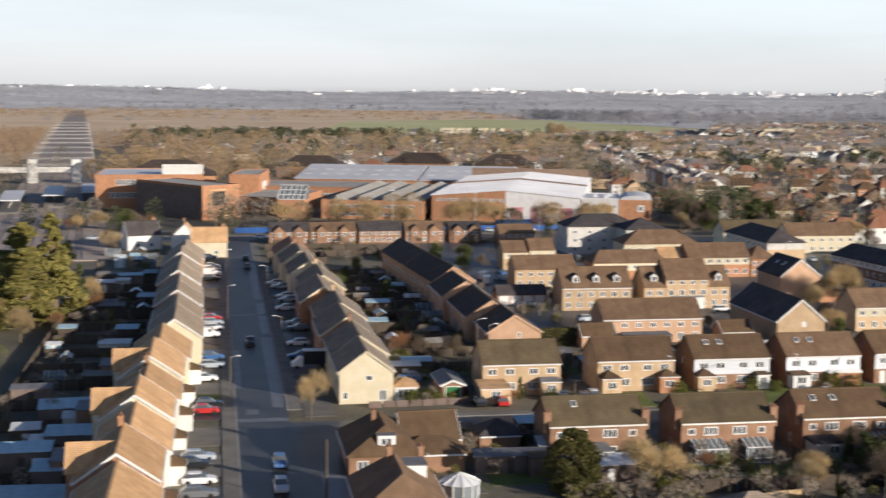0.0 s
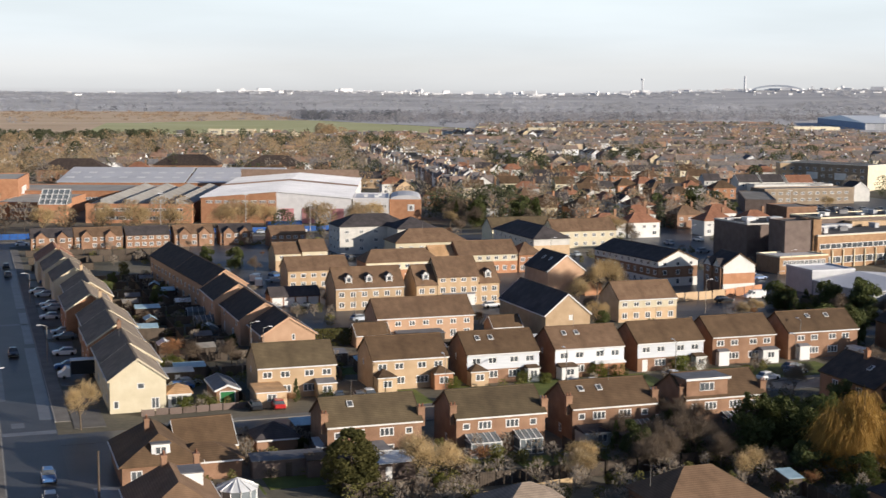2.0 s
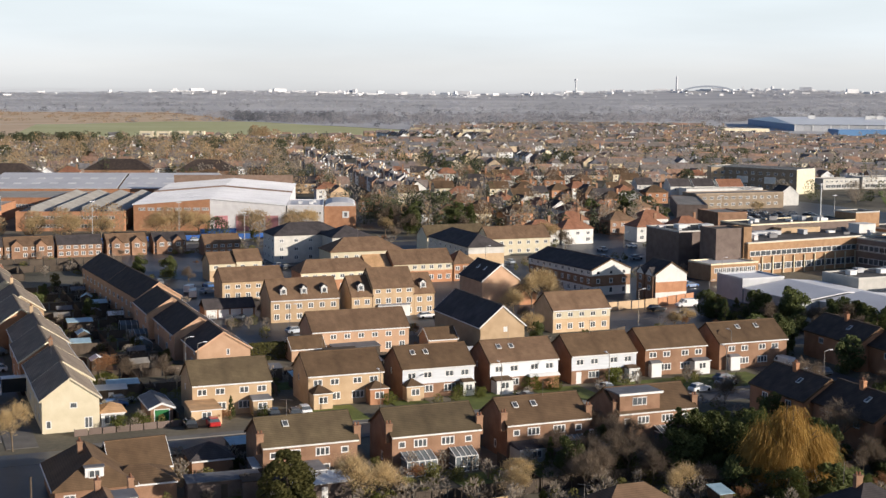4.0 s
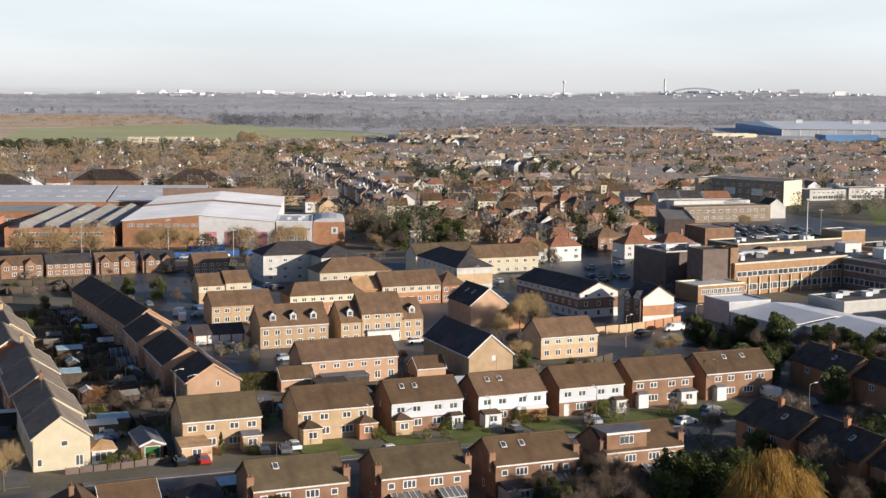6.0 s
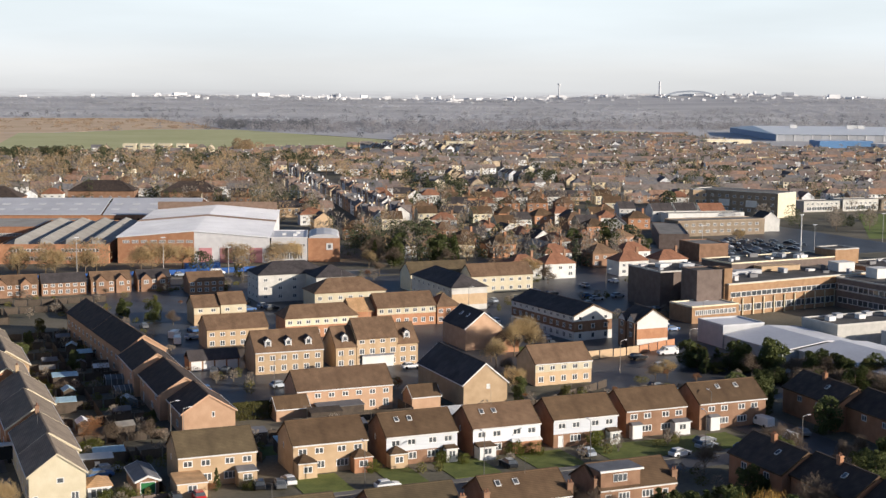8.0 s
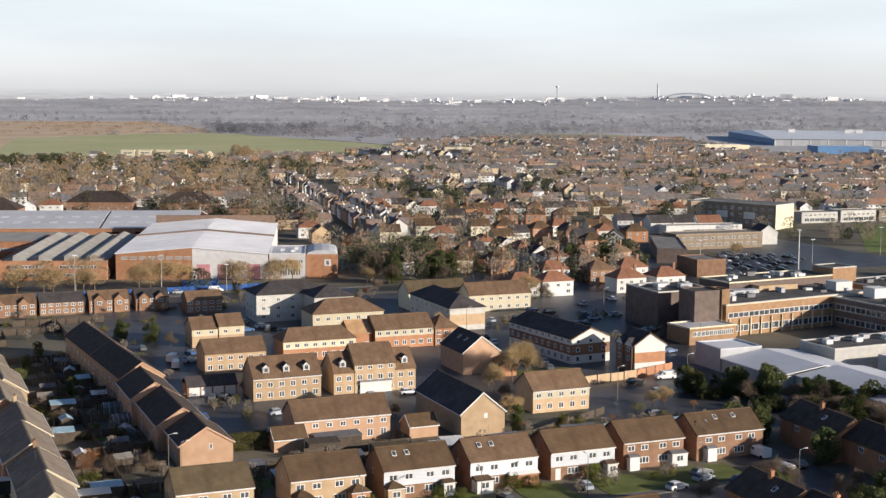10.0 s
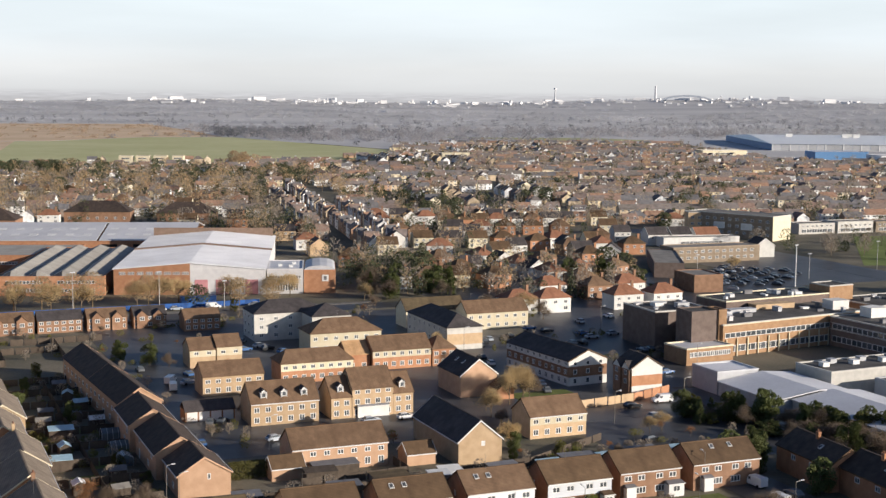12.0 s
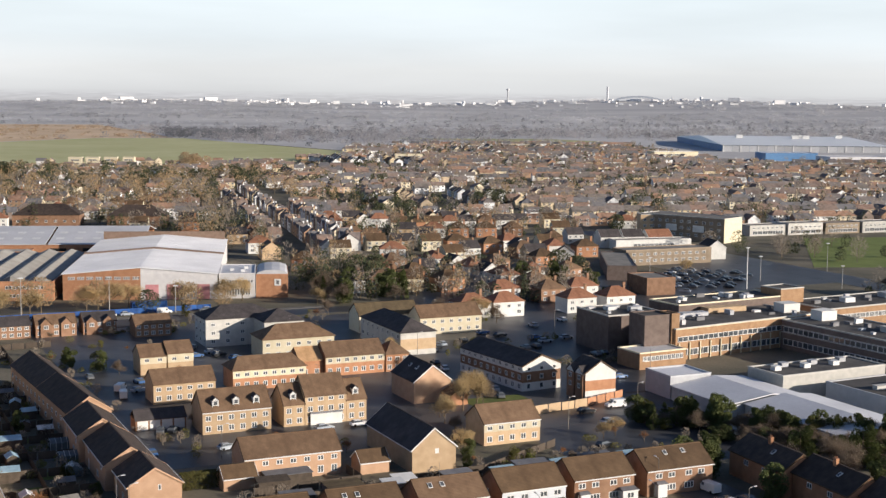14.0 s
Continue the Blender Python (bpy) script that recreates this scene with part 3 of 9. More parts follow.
slab("lawn", [uv(396, 468), uv(500, 430), uv(590, 540), uv(474, 570)], -0.2, 0.05, LAWN_LIT, "smooth green public lawn", "lawn")
for u0, u1 in ((58, 66), (72.5, 78.5), (83, 91.5), (98, 107), (113, 122)):
    strip("lawn", u0, u1, 193.0, 203.0, 0.08, LAWN, "small green front lawn before the houses", "lawn")
strip("lawn", 112, 141, 193.2, 203, 0.06, LAWN, "grass verge before the brick houses", "lawn")
strip("lawn", 140, 156, 284, 292, 0.06, LAWN, "grass patch beside the gabled house", "lawn")
strip("lawn", 1.6, -3.5, 206.5, 210, 0.08, LAWN, "small green front lawn beside a drive", "lawn")
for k in range(15):
    strip("driveway", -4.0, 0.5, 150 + 14.5 * k, 160 + 14.5 * k, 0.06, PAVING if k % 3 else ASPHALT, "paved front drive before a terraced house", "driveway")
    if k > 2:
        strip("driveway", 12.6, 17.0, 150 + 14.5 * k, 161 + 14.5 * k, 0.06, ASPHALT if k % 3 else PAVING, "paved front drive before a terraced house", "driveway")
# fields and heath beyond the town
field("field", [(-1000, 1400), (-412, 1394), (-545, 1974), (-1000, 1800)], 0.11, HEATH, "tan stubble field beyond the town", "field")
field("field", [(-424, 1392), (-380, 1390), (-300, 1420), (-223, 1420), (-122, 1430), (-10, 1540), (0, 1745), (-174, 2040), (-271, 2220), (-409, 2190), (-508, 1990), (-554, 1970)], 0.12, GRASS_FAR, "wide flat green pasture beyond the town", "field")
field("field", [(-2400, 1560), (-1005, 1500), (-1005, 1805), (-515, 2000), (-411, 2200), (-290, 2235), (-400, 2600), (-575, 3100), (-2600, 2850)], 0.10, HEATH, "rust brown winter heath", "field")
field("field", [(412, 1478), (900, 1478), (1500, 1700), (1300, 2400), (430, 2300)], 0.08, LAND_HAZED, "open land paled with haze round the warehouse", "field")
field("field", [(-60, 1500), (20, 1560), (400, 1720), (400, 2140), (40, 2280), (-260, 2215), (-165, 2045), (8, 1750)], 0.06, LAND_HAZED, "rough grassland paled with haze before the woods", "field")
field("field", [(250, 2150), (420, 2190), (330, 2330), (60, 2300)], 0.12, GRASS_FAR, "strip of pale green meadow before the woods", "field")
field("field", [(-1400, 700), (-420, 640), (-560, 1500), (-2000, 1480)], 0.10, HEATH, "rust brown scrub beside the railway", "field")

# ---------------------------------------------------------------- extras for houses
def porch(h, x, w, d, top, D, wall, roof, hipped=True, glazed=True):
    """A small front extension with a lean-to or hipped roof."""
    y1, y0 = -D / 2, -D / 2 - d
    mb = MB()
    mb.box(x - w / 2, x + w / 2, y0, y1 - 0.003, 0, top)
    ob = part("porch", mb, wall, h)
    mb = MB()
    a = [(x - w / 2 - 0.15, y0 - 0.15), (x + w / 2 + 0.15, y0 - 0.15), (x + w / 2 + 0.15, y1 - 0.06), (x - w / 2 - 0.15, y1 - 0.06)]
    i = 0.45 * w if hipped else 0.0
    b = [(x - w / 2 + i, y1 - 0.5), (x + w / 2 - i, y1 - 0.5), (x + w / 2 - i, y1 - 0.06), (x - w / 2 + i, y1 - 0.06)]
    mb.solid([(*p, top) for p in a], [(*p, top + 0.12) for p in a])
    mb.solid([(*p, top + 0.12) for p in a], [(*p, top + 0.12 + (0.9 if hipped else 0.35)) for p in b])
    part("porch_roof", mb, roof, ob)
    mb = MB()
    mb.box(x - w / 2 - 0.17, x + w / 2 + 0.17, y0 - 0.2, y0 - 0.152, top - 0.02, top + 0.13)
    part("fascia", mb, UPVC, ob)
    if glazed:
        fr, pa = window_meshes(min(1.5, w - 0.7), 1.15, "window")
        part("window", fr, None, ob, "", pose(x, y0 + 0.02, 0.95))
        part("pane", pa, None, ob, "", pose(x, y0 - 0.02, 0.95))
    return ob


def conservatory(h, x, w, d, D, top=2.3):
    """A white-framed glazed lean-to on the camera side of a house."""
    y1, y0 = -D / 2, -D / 2 - d
    gl = MB()
    gl.solid([(x - w / 2 + 0.06, y0 + 0.04, 0.1), (x + w / 2 - 0.06, y0 + 0.04, 0.1), (x + w / 2 - 0.06, y1 - 0.01, 0.1), (x - w / 2 + 0.06, y1 - 0.01, 0.1)],
             [(x - w / 2 + 0.06, y0 + 0.04, top + 0.04), (x + w / 2 - 0.06, y0 + 0.04, top + 0.04), (x + w / 2 - 0.06, y1 - 0.01, top + 0.79), (x - w / 2 + 0.06, y1 - 0.01, top + 0.79)])
    ob = part("conservatory", gl, GLASS_PALE, h, "white framed glass conservatory")
    n = max(3, round(w / 0.8))
    for k in range(n + 1):
        mb = MB()
        px = x - w / 2 + w * k / n
        mb.box(px - 0.05, px + 0.05, y0, y0 + 0.1, 0, top)
        mb.solid([(px - 0.05, y0, top), (px + 0.05, y0, top), (px + 0.05, y1, top + 0.75), (px - 0.05, y1, top + 0.75)],
                 [(px - 0.05, y0, top + 0.1), (px + 0.05, y0, top + 0.1), (px + 0.05, y1, top + 0.85), (px - 0.05, y1, top + 0.85)])
        part("glazing_bar", mb, UPVC, ob)
    for z in (0.0, 0.6, top):
        mb = MB()
        mb.box(x - w / 2, x + w / 2, y0 - 0.01, y0 + 0.11, z, z + 0.12)
        for sd in (-1, 1):
            mb.box(x + sd * w / 2 - 0.05, x + sd * w / 2 + 0.05, y0, y1, z, z + 0.12)
        part("rail", mb, UPVC, ob)


def dormer(h, x, D, eave, ridge, w=1.3, up=0.25, hgt=1.25):
    """A small white gabled dormer on the front slope."""
    slope = (ridge - eave) / (D / 2)
    y0 = -D / 2 * (1 - up) - 0.3
    z0 = eave + (ridge - eave) * up
    yb = y0 + (hgt + 0.6) / slope
    mb = MB()
    for s in (-1, 1):
        mb.solid([(x + s * w / 2 - 0.06, y0, z0 - 0.3), (x + s * w / 2 + 0.06, y0, z0 - 0.3), (x + s * w / 2 + 0.06, yb, z0 + hgt), (x + s * w / 2 - 0.06, yb, z0 + hgt)],
                 [(x + s * w / 2 - 0.06, y0, z0 + hgt), (x + s * w / 2 + 0.06, y0, z0 + hgt), (x + s * w / 2 + 0.06, yb, z0 + hgt + 0.01), (x + s * w / 2 - 0.06, yb, z0 + hgt + 0.01)])
    mb.poly([(x - w / 2, y0 + 0.02, z0 + hgt), (x + w / 2, y0 + 0.02, z0 + hgt), (x, y0 + 0.02, z0 + hgt + w * 0.45)])
    ob = part("dormer", mb, UPVC, h, "small white gabled dormer")
    rf = MB()
    g = w / 2 + 0.14
    for s in (-1, 1):
        lo = [(x, y0 - 0.15, z0 + hgt + w * 0.5), (x + s * g, y0 - 0.15, z0 + hgt - 0.05), (x + s * g, yb + 0.4, z0 + hgt - 0.05), (x, yb + 0.8, z0 + hgt + w * 0.5)]
        if s < 0:
            lo = lo[::-1]
        rf.solid(lo, [(a, b, c + 0.08) for a, b, c in lo])
    part("dormer_roof", rf, TILE_DARK, ob)
    fr, pa = window_meshes(w - 0.25, hgt - 0.15, "window")
    part("window", fr, None, ob, "", pose(x, y0 + 0.05, z0 + 0.08))
    part("pane", pa, None, ob, "", pose(x, y0 + 0.02, z0 + 0.08))


def row_of_windows(side, a0, a1, n, z, w, h):
    return [(side, a0 + (a1 - a0) * k / max(1, n - 1), z, w, h) for k in range(n)]


# ---------------------------------------------------------------- estate: rows facing the green
DOOR_W, DOOR_R = UPVC, mat("brown wooden door", (0.20, 0.08, 0.04), (0.28, 0.12, 0.06), bump=0)
GREEN_PAINT = mat("green painted metal", (0.02, 0.12, 0.04), (0.03, 0.17, 0.06), rough=0.5, bump=0)
SEMI = [("f", -4.7, 3.25, 1.5, 1.05), ("f", -1.9, 3.25, 1.5, 1.05), ("f", 1.9, 3.25, 1.5, 1.05), ("f", 4.7, 3.25, 1.5, 1.05),
        ("f", -2.0, 0.85, 2.1, 1.25), ("f", 2.0, 0.85, 2.1, 1.25), ("l", -1.0, 3.3, 0.6, 1.0), ("r", 1.0, 3.3, 0.6, 1.0),
        ("b", -3, 3.2, 1.5, 1.1), ("b", 3, 3.2, 1.5, 1.1)]
SEMI_D = [("f", -4.9, 0.02, 1.0, 2.05, DOOR_W), ("f", 4.9, 0.02, 1.0, 2.05, DOOR_R)]
GA = "semi-detached houses facing the green"
h = house(W(46.9, 207.8), "tan brick semi-detached pair with mossy tiled roof", 12.4, 9.0, 5.0, 7.9, BRICK_TAN, TILE_MOSS, SEMI, SEMI_D[:1], group=GA, barge=TILE_BROWN)
porch(h, 4.2, 3.0, 2.4, 2.4, 9.0, BRICK_TAN, LEAD, False)
porch(h, -5.2, 4.6, 5.6, 2.3, 9.0, BRICK_TAN, TILE_ORANGE, False)
h = house(W(65.6, 208.4), "tan brick semi-detached pair with hipped bay porches", 12.6, 9.0, 5.0, 7.9, BRICK_TAN, TILE_BROWN, SEMI, (), group=GA, barge=TILE_BROWN)
porch(h, -4.6, 3.1, 2.6, 2.5, 9.0, BRICK_TAN, TILE_BROWN)
porch(h, 4.9, 3.1, 2.2, 2.5, 9.0, BRICK_ORANGE, TILE_BROWN)
for k, (u, v) in enumerate(((81.5, 208.2), (97.1, 208.2), (112.7, 208.8))):
    h = house(W(u, v), "brick semi-detached pair with white clad upper floor", 12.6, 9.0, 5.0, 7.9, BRICK_RED, (TILE_BROWN, TILE_PINK, TILE_BROWN)[k], SEMI, SEMI_D[1:] if k == 0 else SEMI_D, clad=(CLAD_WHITE, 2.45), group=GA, barge=TILE_BROWN,
              rooflights=[(-3.5, -1, 0.66), (-1.2, -1, 0.66)] if k < 2 else ())
    if k == 0:
        porch(h, -4.8, 3.0, 2.0, 2.4, 9.0, BRICK_TAN, TILE_BROWN)
        porch(h, 4.8, 2.0, 1.6, 2.3, 9.0, RENDER_WHITE, TILE_BROWN, False)
    if k == 1:
        porch(h, -4.6, 3.0, 2.4, 2.2, 9.0, UPVC, TILE_BROWN, False)
        porch(h, 3.5, 5.4, 0.8, 2.2, 9.0, BRICK_ORANGE, UPVC, False, False)
    if k == 2:
        porch(h, 5.0, 2.0, 1.8, 2.3, 9.0, RENDER_WHITE, TILE_BROWN, False)
for k, (u, v, L) in enumerate(((128.0, 210.2, 12.6), (144.6, 210.4, 14.6))):
    h = house(W(u, v), "dark red brick semi-detached pair with white windows", L, 9.0, 5.0, 7.9, BRICK_RED, TILE_BROWN, SEMI, SEMI_D[:1], group=GA, barge=TILE_BROWN, rooflights=[(-1.5, -1, 0.7), (2.5, -1, 0.7)] if k else ())
    porch(h, -4.6, 2.0, 1.2, 2.4, 9.0, UPVC, LEAD, False, False)
    if not k:
        porch(h, 4.6, 3.2, 1.6, 2.3, 9.0, UPVC, LEAD, False)
GB = "semi-detached houses seen from their gardens"
SEMI_B = [("f", -4.9, 3.3, 1.0, 0.9), ("f", -2.3, 3.2, 1.9, 1.15), ("f", 1.6, 3.2, 1.9, 1.15), ("f", 4.6, 3.3, 1.0, 0.9), ("f", 4.6, 0.9, 1.4, 1.2), ("l", 0.5, 0.9, 0.8, 1.2)]
SEMI_BD = [("f", 1.7, 0.02, 1.8, 2.1, GLASS)]
for k, (u, v) in enumerate(((48.0, 168.6), (65.2, 168.0), (82.0, 168.4), (99.5, 168.8))):
    roofs = (TILE_MOSS, TILE_MOSS, TILE_BROWN, TILE_BROWN)
    h = house(W(u, v), "red brick semi-detached pair with end chimney stacks", 12.6, 9.0, 5.0, 7.7, BRICK_RED, roofs[k], SEMI_B, SEMI_BD if k != 1 else (), group=GB, barge=TILE_BROWN,
              chimneys=[(-6.5, -3.6, 6.6), (6.5, -3.6, 6.6)], rooflights=([(-2.5, -1, 0.7)], [], [(-3.8, -1, 0.66), (-1.0, -1, 0.66)], [])[k], fascia=RENDER_WHITE)
    if k == 0:
        porch(h, -2.0, 6.0, 3.6, 2.3, 9.0, BRICK_RED, LEAD, False)
    if k == 1:
        conservatory(h, -3.0, 4.2, 2.6, 9.0, 2.0)
        conservatory(h, 3.4, 3.2, 2.4, 9.0, 2.0)
    if k == 2:
        porch(h, -3.4, 5.0, 3.4, 2.2, 9.0, RENDER_PALE, TILE_DARK, False)
        conservatory(h, 3.5, 3.2, 2.2, 9.0, 2.0)
    if k == 3:
        conservatory(h, 1.6, 4.2, 2.6, 9.0, 2.0)
        mb = MB()
        mb.box(-6.1, 0.4, -4.3, -0.5, 5.0, 7.6)
        ob = part("box_dormer", mb, BRICK_RED, h, "wide flat-roofed tile-hung box dormer")
        mb = MB()
        mb.box(-6.4, 0.7, -4.7, -0.3, 7.6, 7.8)
        part("flat_roof", mb, LEAD, ob)
        mb = MB()
        mb.box(-6.42, 0.72, -4.76, -4.702, 7.5, 7.82)
        part("fascia", mb, UPVC, ob)
        fr, pa = window_meshes(2.3, 1.2, "window")
        part("window", fr, None, ob, "", pose(-2.9, -4.29, 5.9)), part("pane", pa, None, ob, "", pose(-2.9, -4.34, 5.9))

# ---------------------------------------------------------------- stepped terraces along the street
TW = row_of_windows("f", -3.2, 3.2, 2, 3.2, 1.6, 1.1) + [("f", -1.2, 0.9, 1.9, 1.3)] + row_of_windows("b", -3.2, 3.2, 2, 3.2, 1.6, 1.1) + [("b", 1.5, 0.9, 2.0, 1.3)]
TD = [("f", 3.0, 0.02, 1.0, 2.1, DOOR_W), ("b", -3.0, 0.02, 1.0, 2.1, DOOR_W)]
GM = "stepped terrace along the street"


def terrace(u, v0, v1, du, dz, wall, roof, label, group, extra=(), chim=True, D=9.0, barge=None):
    """One unit of a terrace whose ridge runs away from the camera, between v0 and v1; local front faces the lit side."""
    L = v1 - v0 - 0.36
    s = L / 10.4
    wins = [(a, b * s, c, d, e) for a, b, c, d, e in TW] + list(extra)
    return house(W(u + du, (v0 + v1) / 2, 0, 90), label, L, D, 5.0 + dz, 8.0 + dz, wall, roof, wins, [(a, b * s, *q) for a, b, *q in TD], chimneys=[(L / 2 - 1, 0.3, 9.3 + dz)] if chim else (), group=group, barge=barge or (wall if wall is BRICK_PINK else RENDER_CREAM))


yb = terrace(21.8, 200.6, 214.0, 0.5, 0.0, RENDER_CREAM, TILE_STONE, "cream rendered end-of-terrace house with stone grey roof", GM, [("l", 0.4, 3.5, 1.1, 0.9), ("l", 2.5, 0.4, 1.2, 1.7), ("l", -3.2, 0.7, 0.8, 1.2)], False, 8.2)
for k, (v0, v1, du, dz, wall) in enumerate(((214.4, 230.4, 1.0, -0.2, RENDER_CREAM), (230.8, 248.5, 0.4, 0.1, BRICK_ORANGE), (248.9, 267.0, 1.2, -0.3, BRICK_TAN), (267.4, 287.5, -0.8, 0.2, BRICK_ORANGE),
                                            (287.9, 308.6, 0.8, -0.3, BRICK_TAN), (309.0, 327.0, -0.8, 0.2, RENDER_CREAM), (327.4, 345.4, -1.8, 0.3, RENDER_CREAM), (345.8, 362.0, -2.6, 0.4, RENDER_CREAM))):
    terrace(21.8, v0, v1, du, dz, wall, TILE_STONE if k != 7 else TILE_RED, "stepped terraced house with stone grey tiled roof", GM, chim=k % 2 == 0)
GR = "stepped terrace with pink brick gables"
for v0, v1, du, dz in ((234.5, 247.6, 0.7, -0.7), (248.2, 269.4, -0.7, -0.1), (270.0, 287.4, -1.7, 0.5)):
    terrace(52, v0, v1, du, dz, BRICK_PINK, TILE_BLACK, "pink brick terraced house with dark tiled roof", GR, [("l", 0.8, 3.2, 0.6, 1.1)] if v0 < 240 else (), False, 9.6)
for u, v, L in ((50.0, 303.0, 28.6), (47.9, 332.0, 28.8)):
    wins = row_of_windows("f", -L / 2 + 2, L / 2 - 2, 7, 3.2, 1.5, 1.1) + row_of_windows("b", -L / 2 + 2, L / 2 - 2, 7, 3.2, 1.5, 1.1) + row_of_windows("b", -L / 2 + 2, L / 2 - 2, 5, 0.9, 1.7, 1.2)
    house(W(u, v, 0, 94.2), "long run of pink brick terrace with one dark tiled roof", L, 9.4, 6.0, 9.1, BRICK_PINK, TILE_BLACK, wins, (), group=GR, barge=BRICK_PINK)
GL = "terrace with front drives on the street"
for k, (v0, v1, du, dz, wall, roof) in enumerate(((118, 144.0, -2.4, 0, BRICK_ORANGE, TILE_ORANGE), (144.4, 158, -2.6, 0.6, BRICK_ORANGE, TILE_ORANGE), (158.4, 171.6, -2.0, 0, RENDER_WHITE, TILE_ORANGE), (172, 184.5, -2.2, 0.7, RENDER_CREAM, TILE_ORANGE), (184.9, 197, -1.6, 0, RENDER_WHITE, TILE_ORANGE),
                                                  (197.4, 213, -1.5, 0.7, RENDER_CREAM, TILE_ORANGE), (213.4, 229.4, -0.8, 0.1, RENDER_CREAM, TILE_ORANGE), (229.8, 247, 1.0, 0.6, RENDER_CREAM, TILE_PALE), (247.4, 262, 0.8, 0.2, BRICK_PINK, TILE_PALE), (262.4, 277, 0.6, 0.8, BRICK_PINK, TILE_PALE), (277.4, 291, 0.4, 0.2, BRICK_PINK, TILE_PALE),
                                                  (291.4, 307, 0.0, 0.8, BRICK_PINK, TILE_PALE), (307.4, 323, 0.1, 0.4, BRICK_PINK, TILE_PALE), (323.4, 338, -0.2, 0.9, BRICK_PINK, TILE_PALE), (338.4, 356, 0.4, 0.4, BRICK_PINK, TILE_PALE))):
    h = terrace(-8.0, v0, v1, du, dz, wall, roof, "terraced house with %s tiled roof over a front drive" % ("orange brown" if roof is TILE_ORANGE else "pale weathered"), GL, chim=k in (1, 4), D=8.8, barge=UPVC)
    if k < 7:
        porch(h, -2.5, 2.6, 1.8, 2.4, 8.8, RENDER_WHITE, TILE_BROWN, True)
    if k in (1, 3, 5):
        # cross wing with its own small gable towards the gardens
        xc, zr = -1.0, 7.9 + dz
        mb = MB()
        mb.box(xc - 2.2, xc + 2.2, 4.41, 5.6, 0, 5.2 + dz)
        mb.poly([(xc + 2.2, 5.6, 5.2 + dz), (xc - 2.2, 5.6, 5.2 + dz), (xc, 5.6, zr)])
        ob = part("rear_wing", mb, wall, h)
        for sd in (-1, 1):
            mb = MB()
            lo = [(xc + sd * 2.4, 5.8, 5.0 + dz), (xc + sd * 2.4, 3.9, 5.0 + dz), (xc, 0.1, zr), (xc, 5.8, zr)]
            lo = lo if sd < 0 else lo[::-1]
            mb.solid(lo[::-1], [(p, q, z + 0.16) for p, q, z in lo[::-1]])
            part("wing_roof", mb, roof, ob)
    if k in (2, 4, 6):
        mb = MB()
        mb.box(-3, 3, 4.41, 9.5, 0, 3.2)
        ob = part("rear_extension", mb, BRICK_RED, h)
        mb = MB()
        mb.box(-3.2, 3.2, 4.42, 9.7, 3.2, 3.4)
        part("flat_roof", mb, LEAD, ob)

# ---------------------------------------------------------------- estate: inner blocks
GC = "brown roofed blocks of the inner estate"


def block(u, v, L, D, eave, ridge, wall, roof, label, rows, n, turn=0, hip=False, clad=None, sides=(), **kw):
    wins = []
    for z, hh in rows:
        wins += row_of_windows("f", -L / 2 + L / n / 2, L / 2 - L / n / 2, n, z, 1.25, hh)
        for sd in sides:
            m = max(2, round(D / 4))
            wins += row_of_windows(sd, -D / 2 + D / m / 2, D / 2 - D / m / 2, m, z, 1.1, hh)
    return house(W(u, v, 0, turn), label, L, D, eave, ridge, wall, roof, wins, kw.pop("doors", ()), hip=hip, clad=clad, group=GC, barge=kw.pop("barge", TILE_BROWN), **kw)


block(81.2, 247.2, 19.4, 8.6, 4.8, 7.9, BRICK_PINK, TILE_PINK, "long pink brick terrace with brown tiled roof", ((3.1, 1.0), (0.6, 1.5)), 7, doors=[("f", -8.9, 0.02, 0.9, 2.05, DOOR_R)])
h = block(81.5, 286.8, 15.4, 9.2, 5.0, 8.9, BRICK_TAN, TILE_PINK, "tan brick block with three white dormers", ((2.9, 1.2), (0.6, 1.3)), 6)
for x in (-4.6, 0, 4.6):
    dormer(h, x, 9.2, 5.0, 8.9)
h = block(102.0, 286.8, 9.8, 9.2, 6.6, 10.4, BRICK_TAN, TILE_PINK, "taller tan brick centre block with three floors", ((5.3, 0.9), (2.9, 1.3), (0.5, 1.4)), 4)
porch(h, 0, 7.5, 0.5, 2.4, 9.2, RENDER_WHITE, LEAD, False, False)
for u, s in ((94.6, -1), (109.4, 1)):
    h = block(u, 286.8, 4.8, 9.0, 5.0, 8.8, BRICK_TAN, TILE_PINK, "lower brick wing with one white dormer", ((2.9, 1.2), (0.6, 1.3)), 2)
    dormer(h, 0, 9.0, 5.0, 8.8)
block(101.5, 326.5, 19.0, 9.0, 5.0, 7.8, BRICK_ORANGE, TILE_PINK, "orange brick block with a white window band", ((3.5, 1.0), (0.8, 1.3)), 8, hip=True, clad=(RENDER_CREAM, 3.2), run=2.5)
block(127.5, 334.5, 16.5, 9.0, 5.2, 8.3, BRICK_ORANGE, TILE_PINK, "orange brick block with a cream window band", ((3.6, 1.1), (0.8, 1.3)), 7, clad=(RENDER_CREAM, 3.3))
block(115.6, 335.5, 6.4, 8.6, 4.4, 7.2, BRICK_ORANGE, TILE_ORANGE, "lower orange brick wing with brown roof", ((0.8, 1.3),), 2)
block(139.4, 334.0, 6.6, 8.6, 4.6, 7.6, BRICK_ORANGE, TILE_PINK, "lower end block with hipped brown roof", ((2.9, 1.1), (0.6, 1.3)), 3, hip=True)
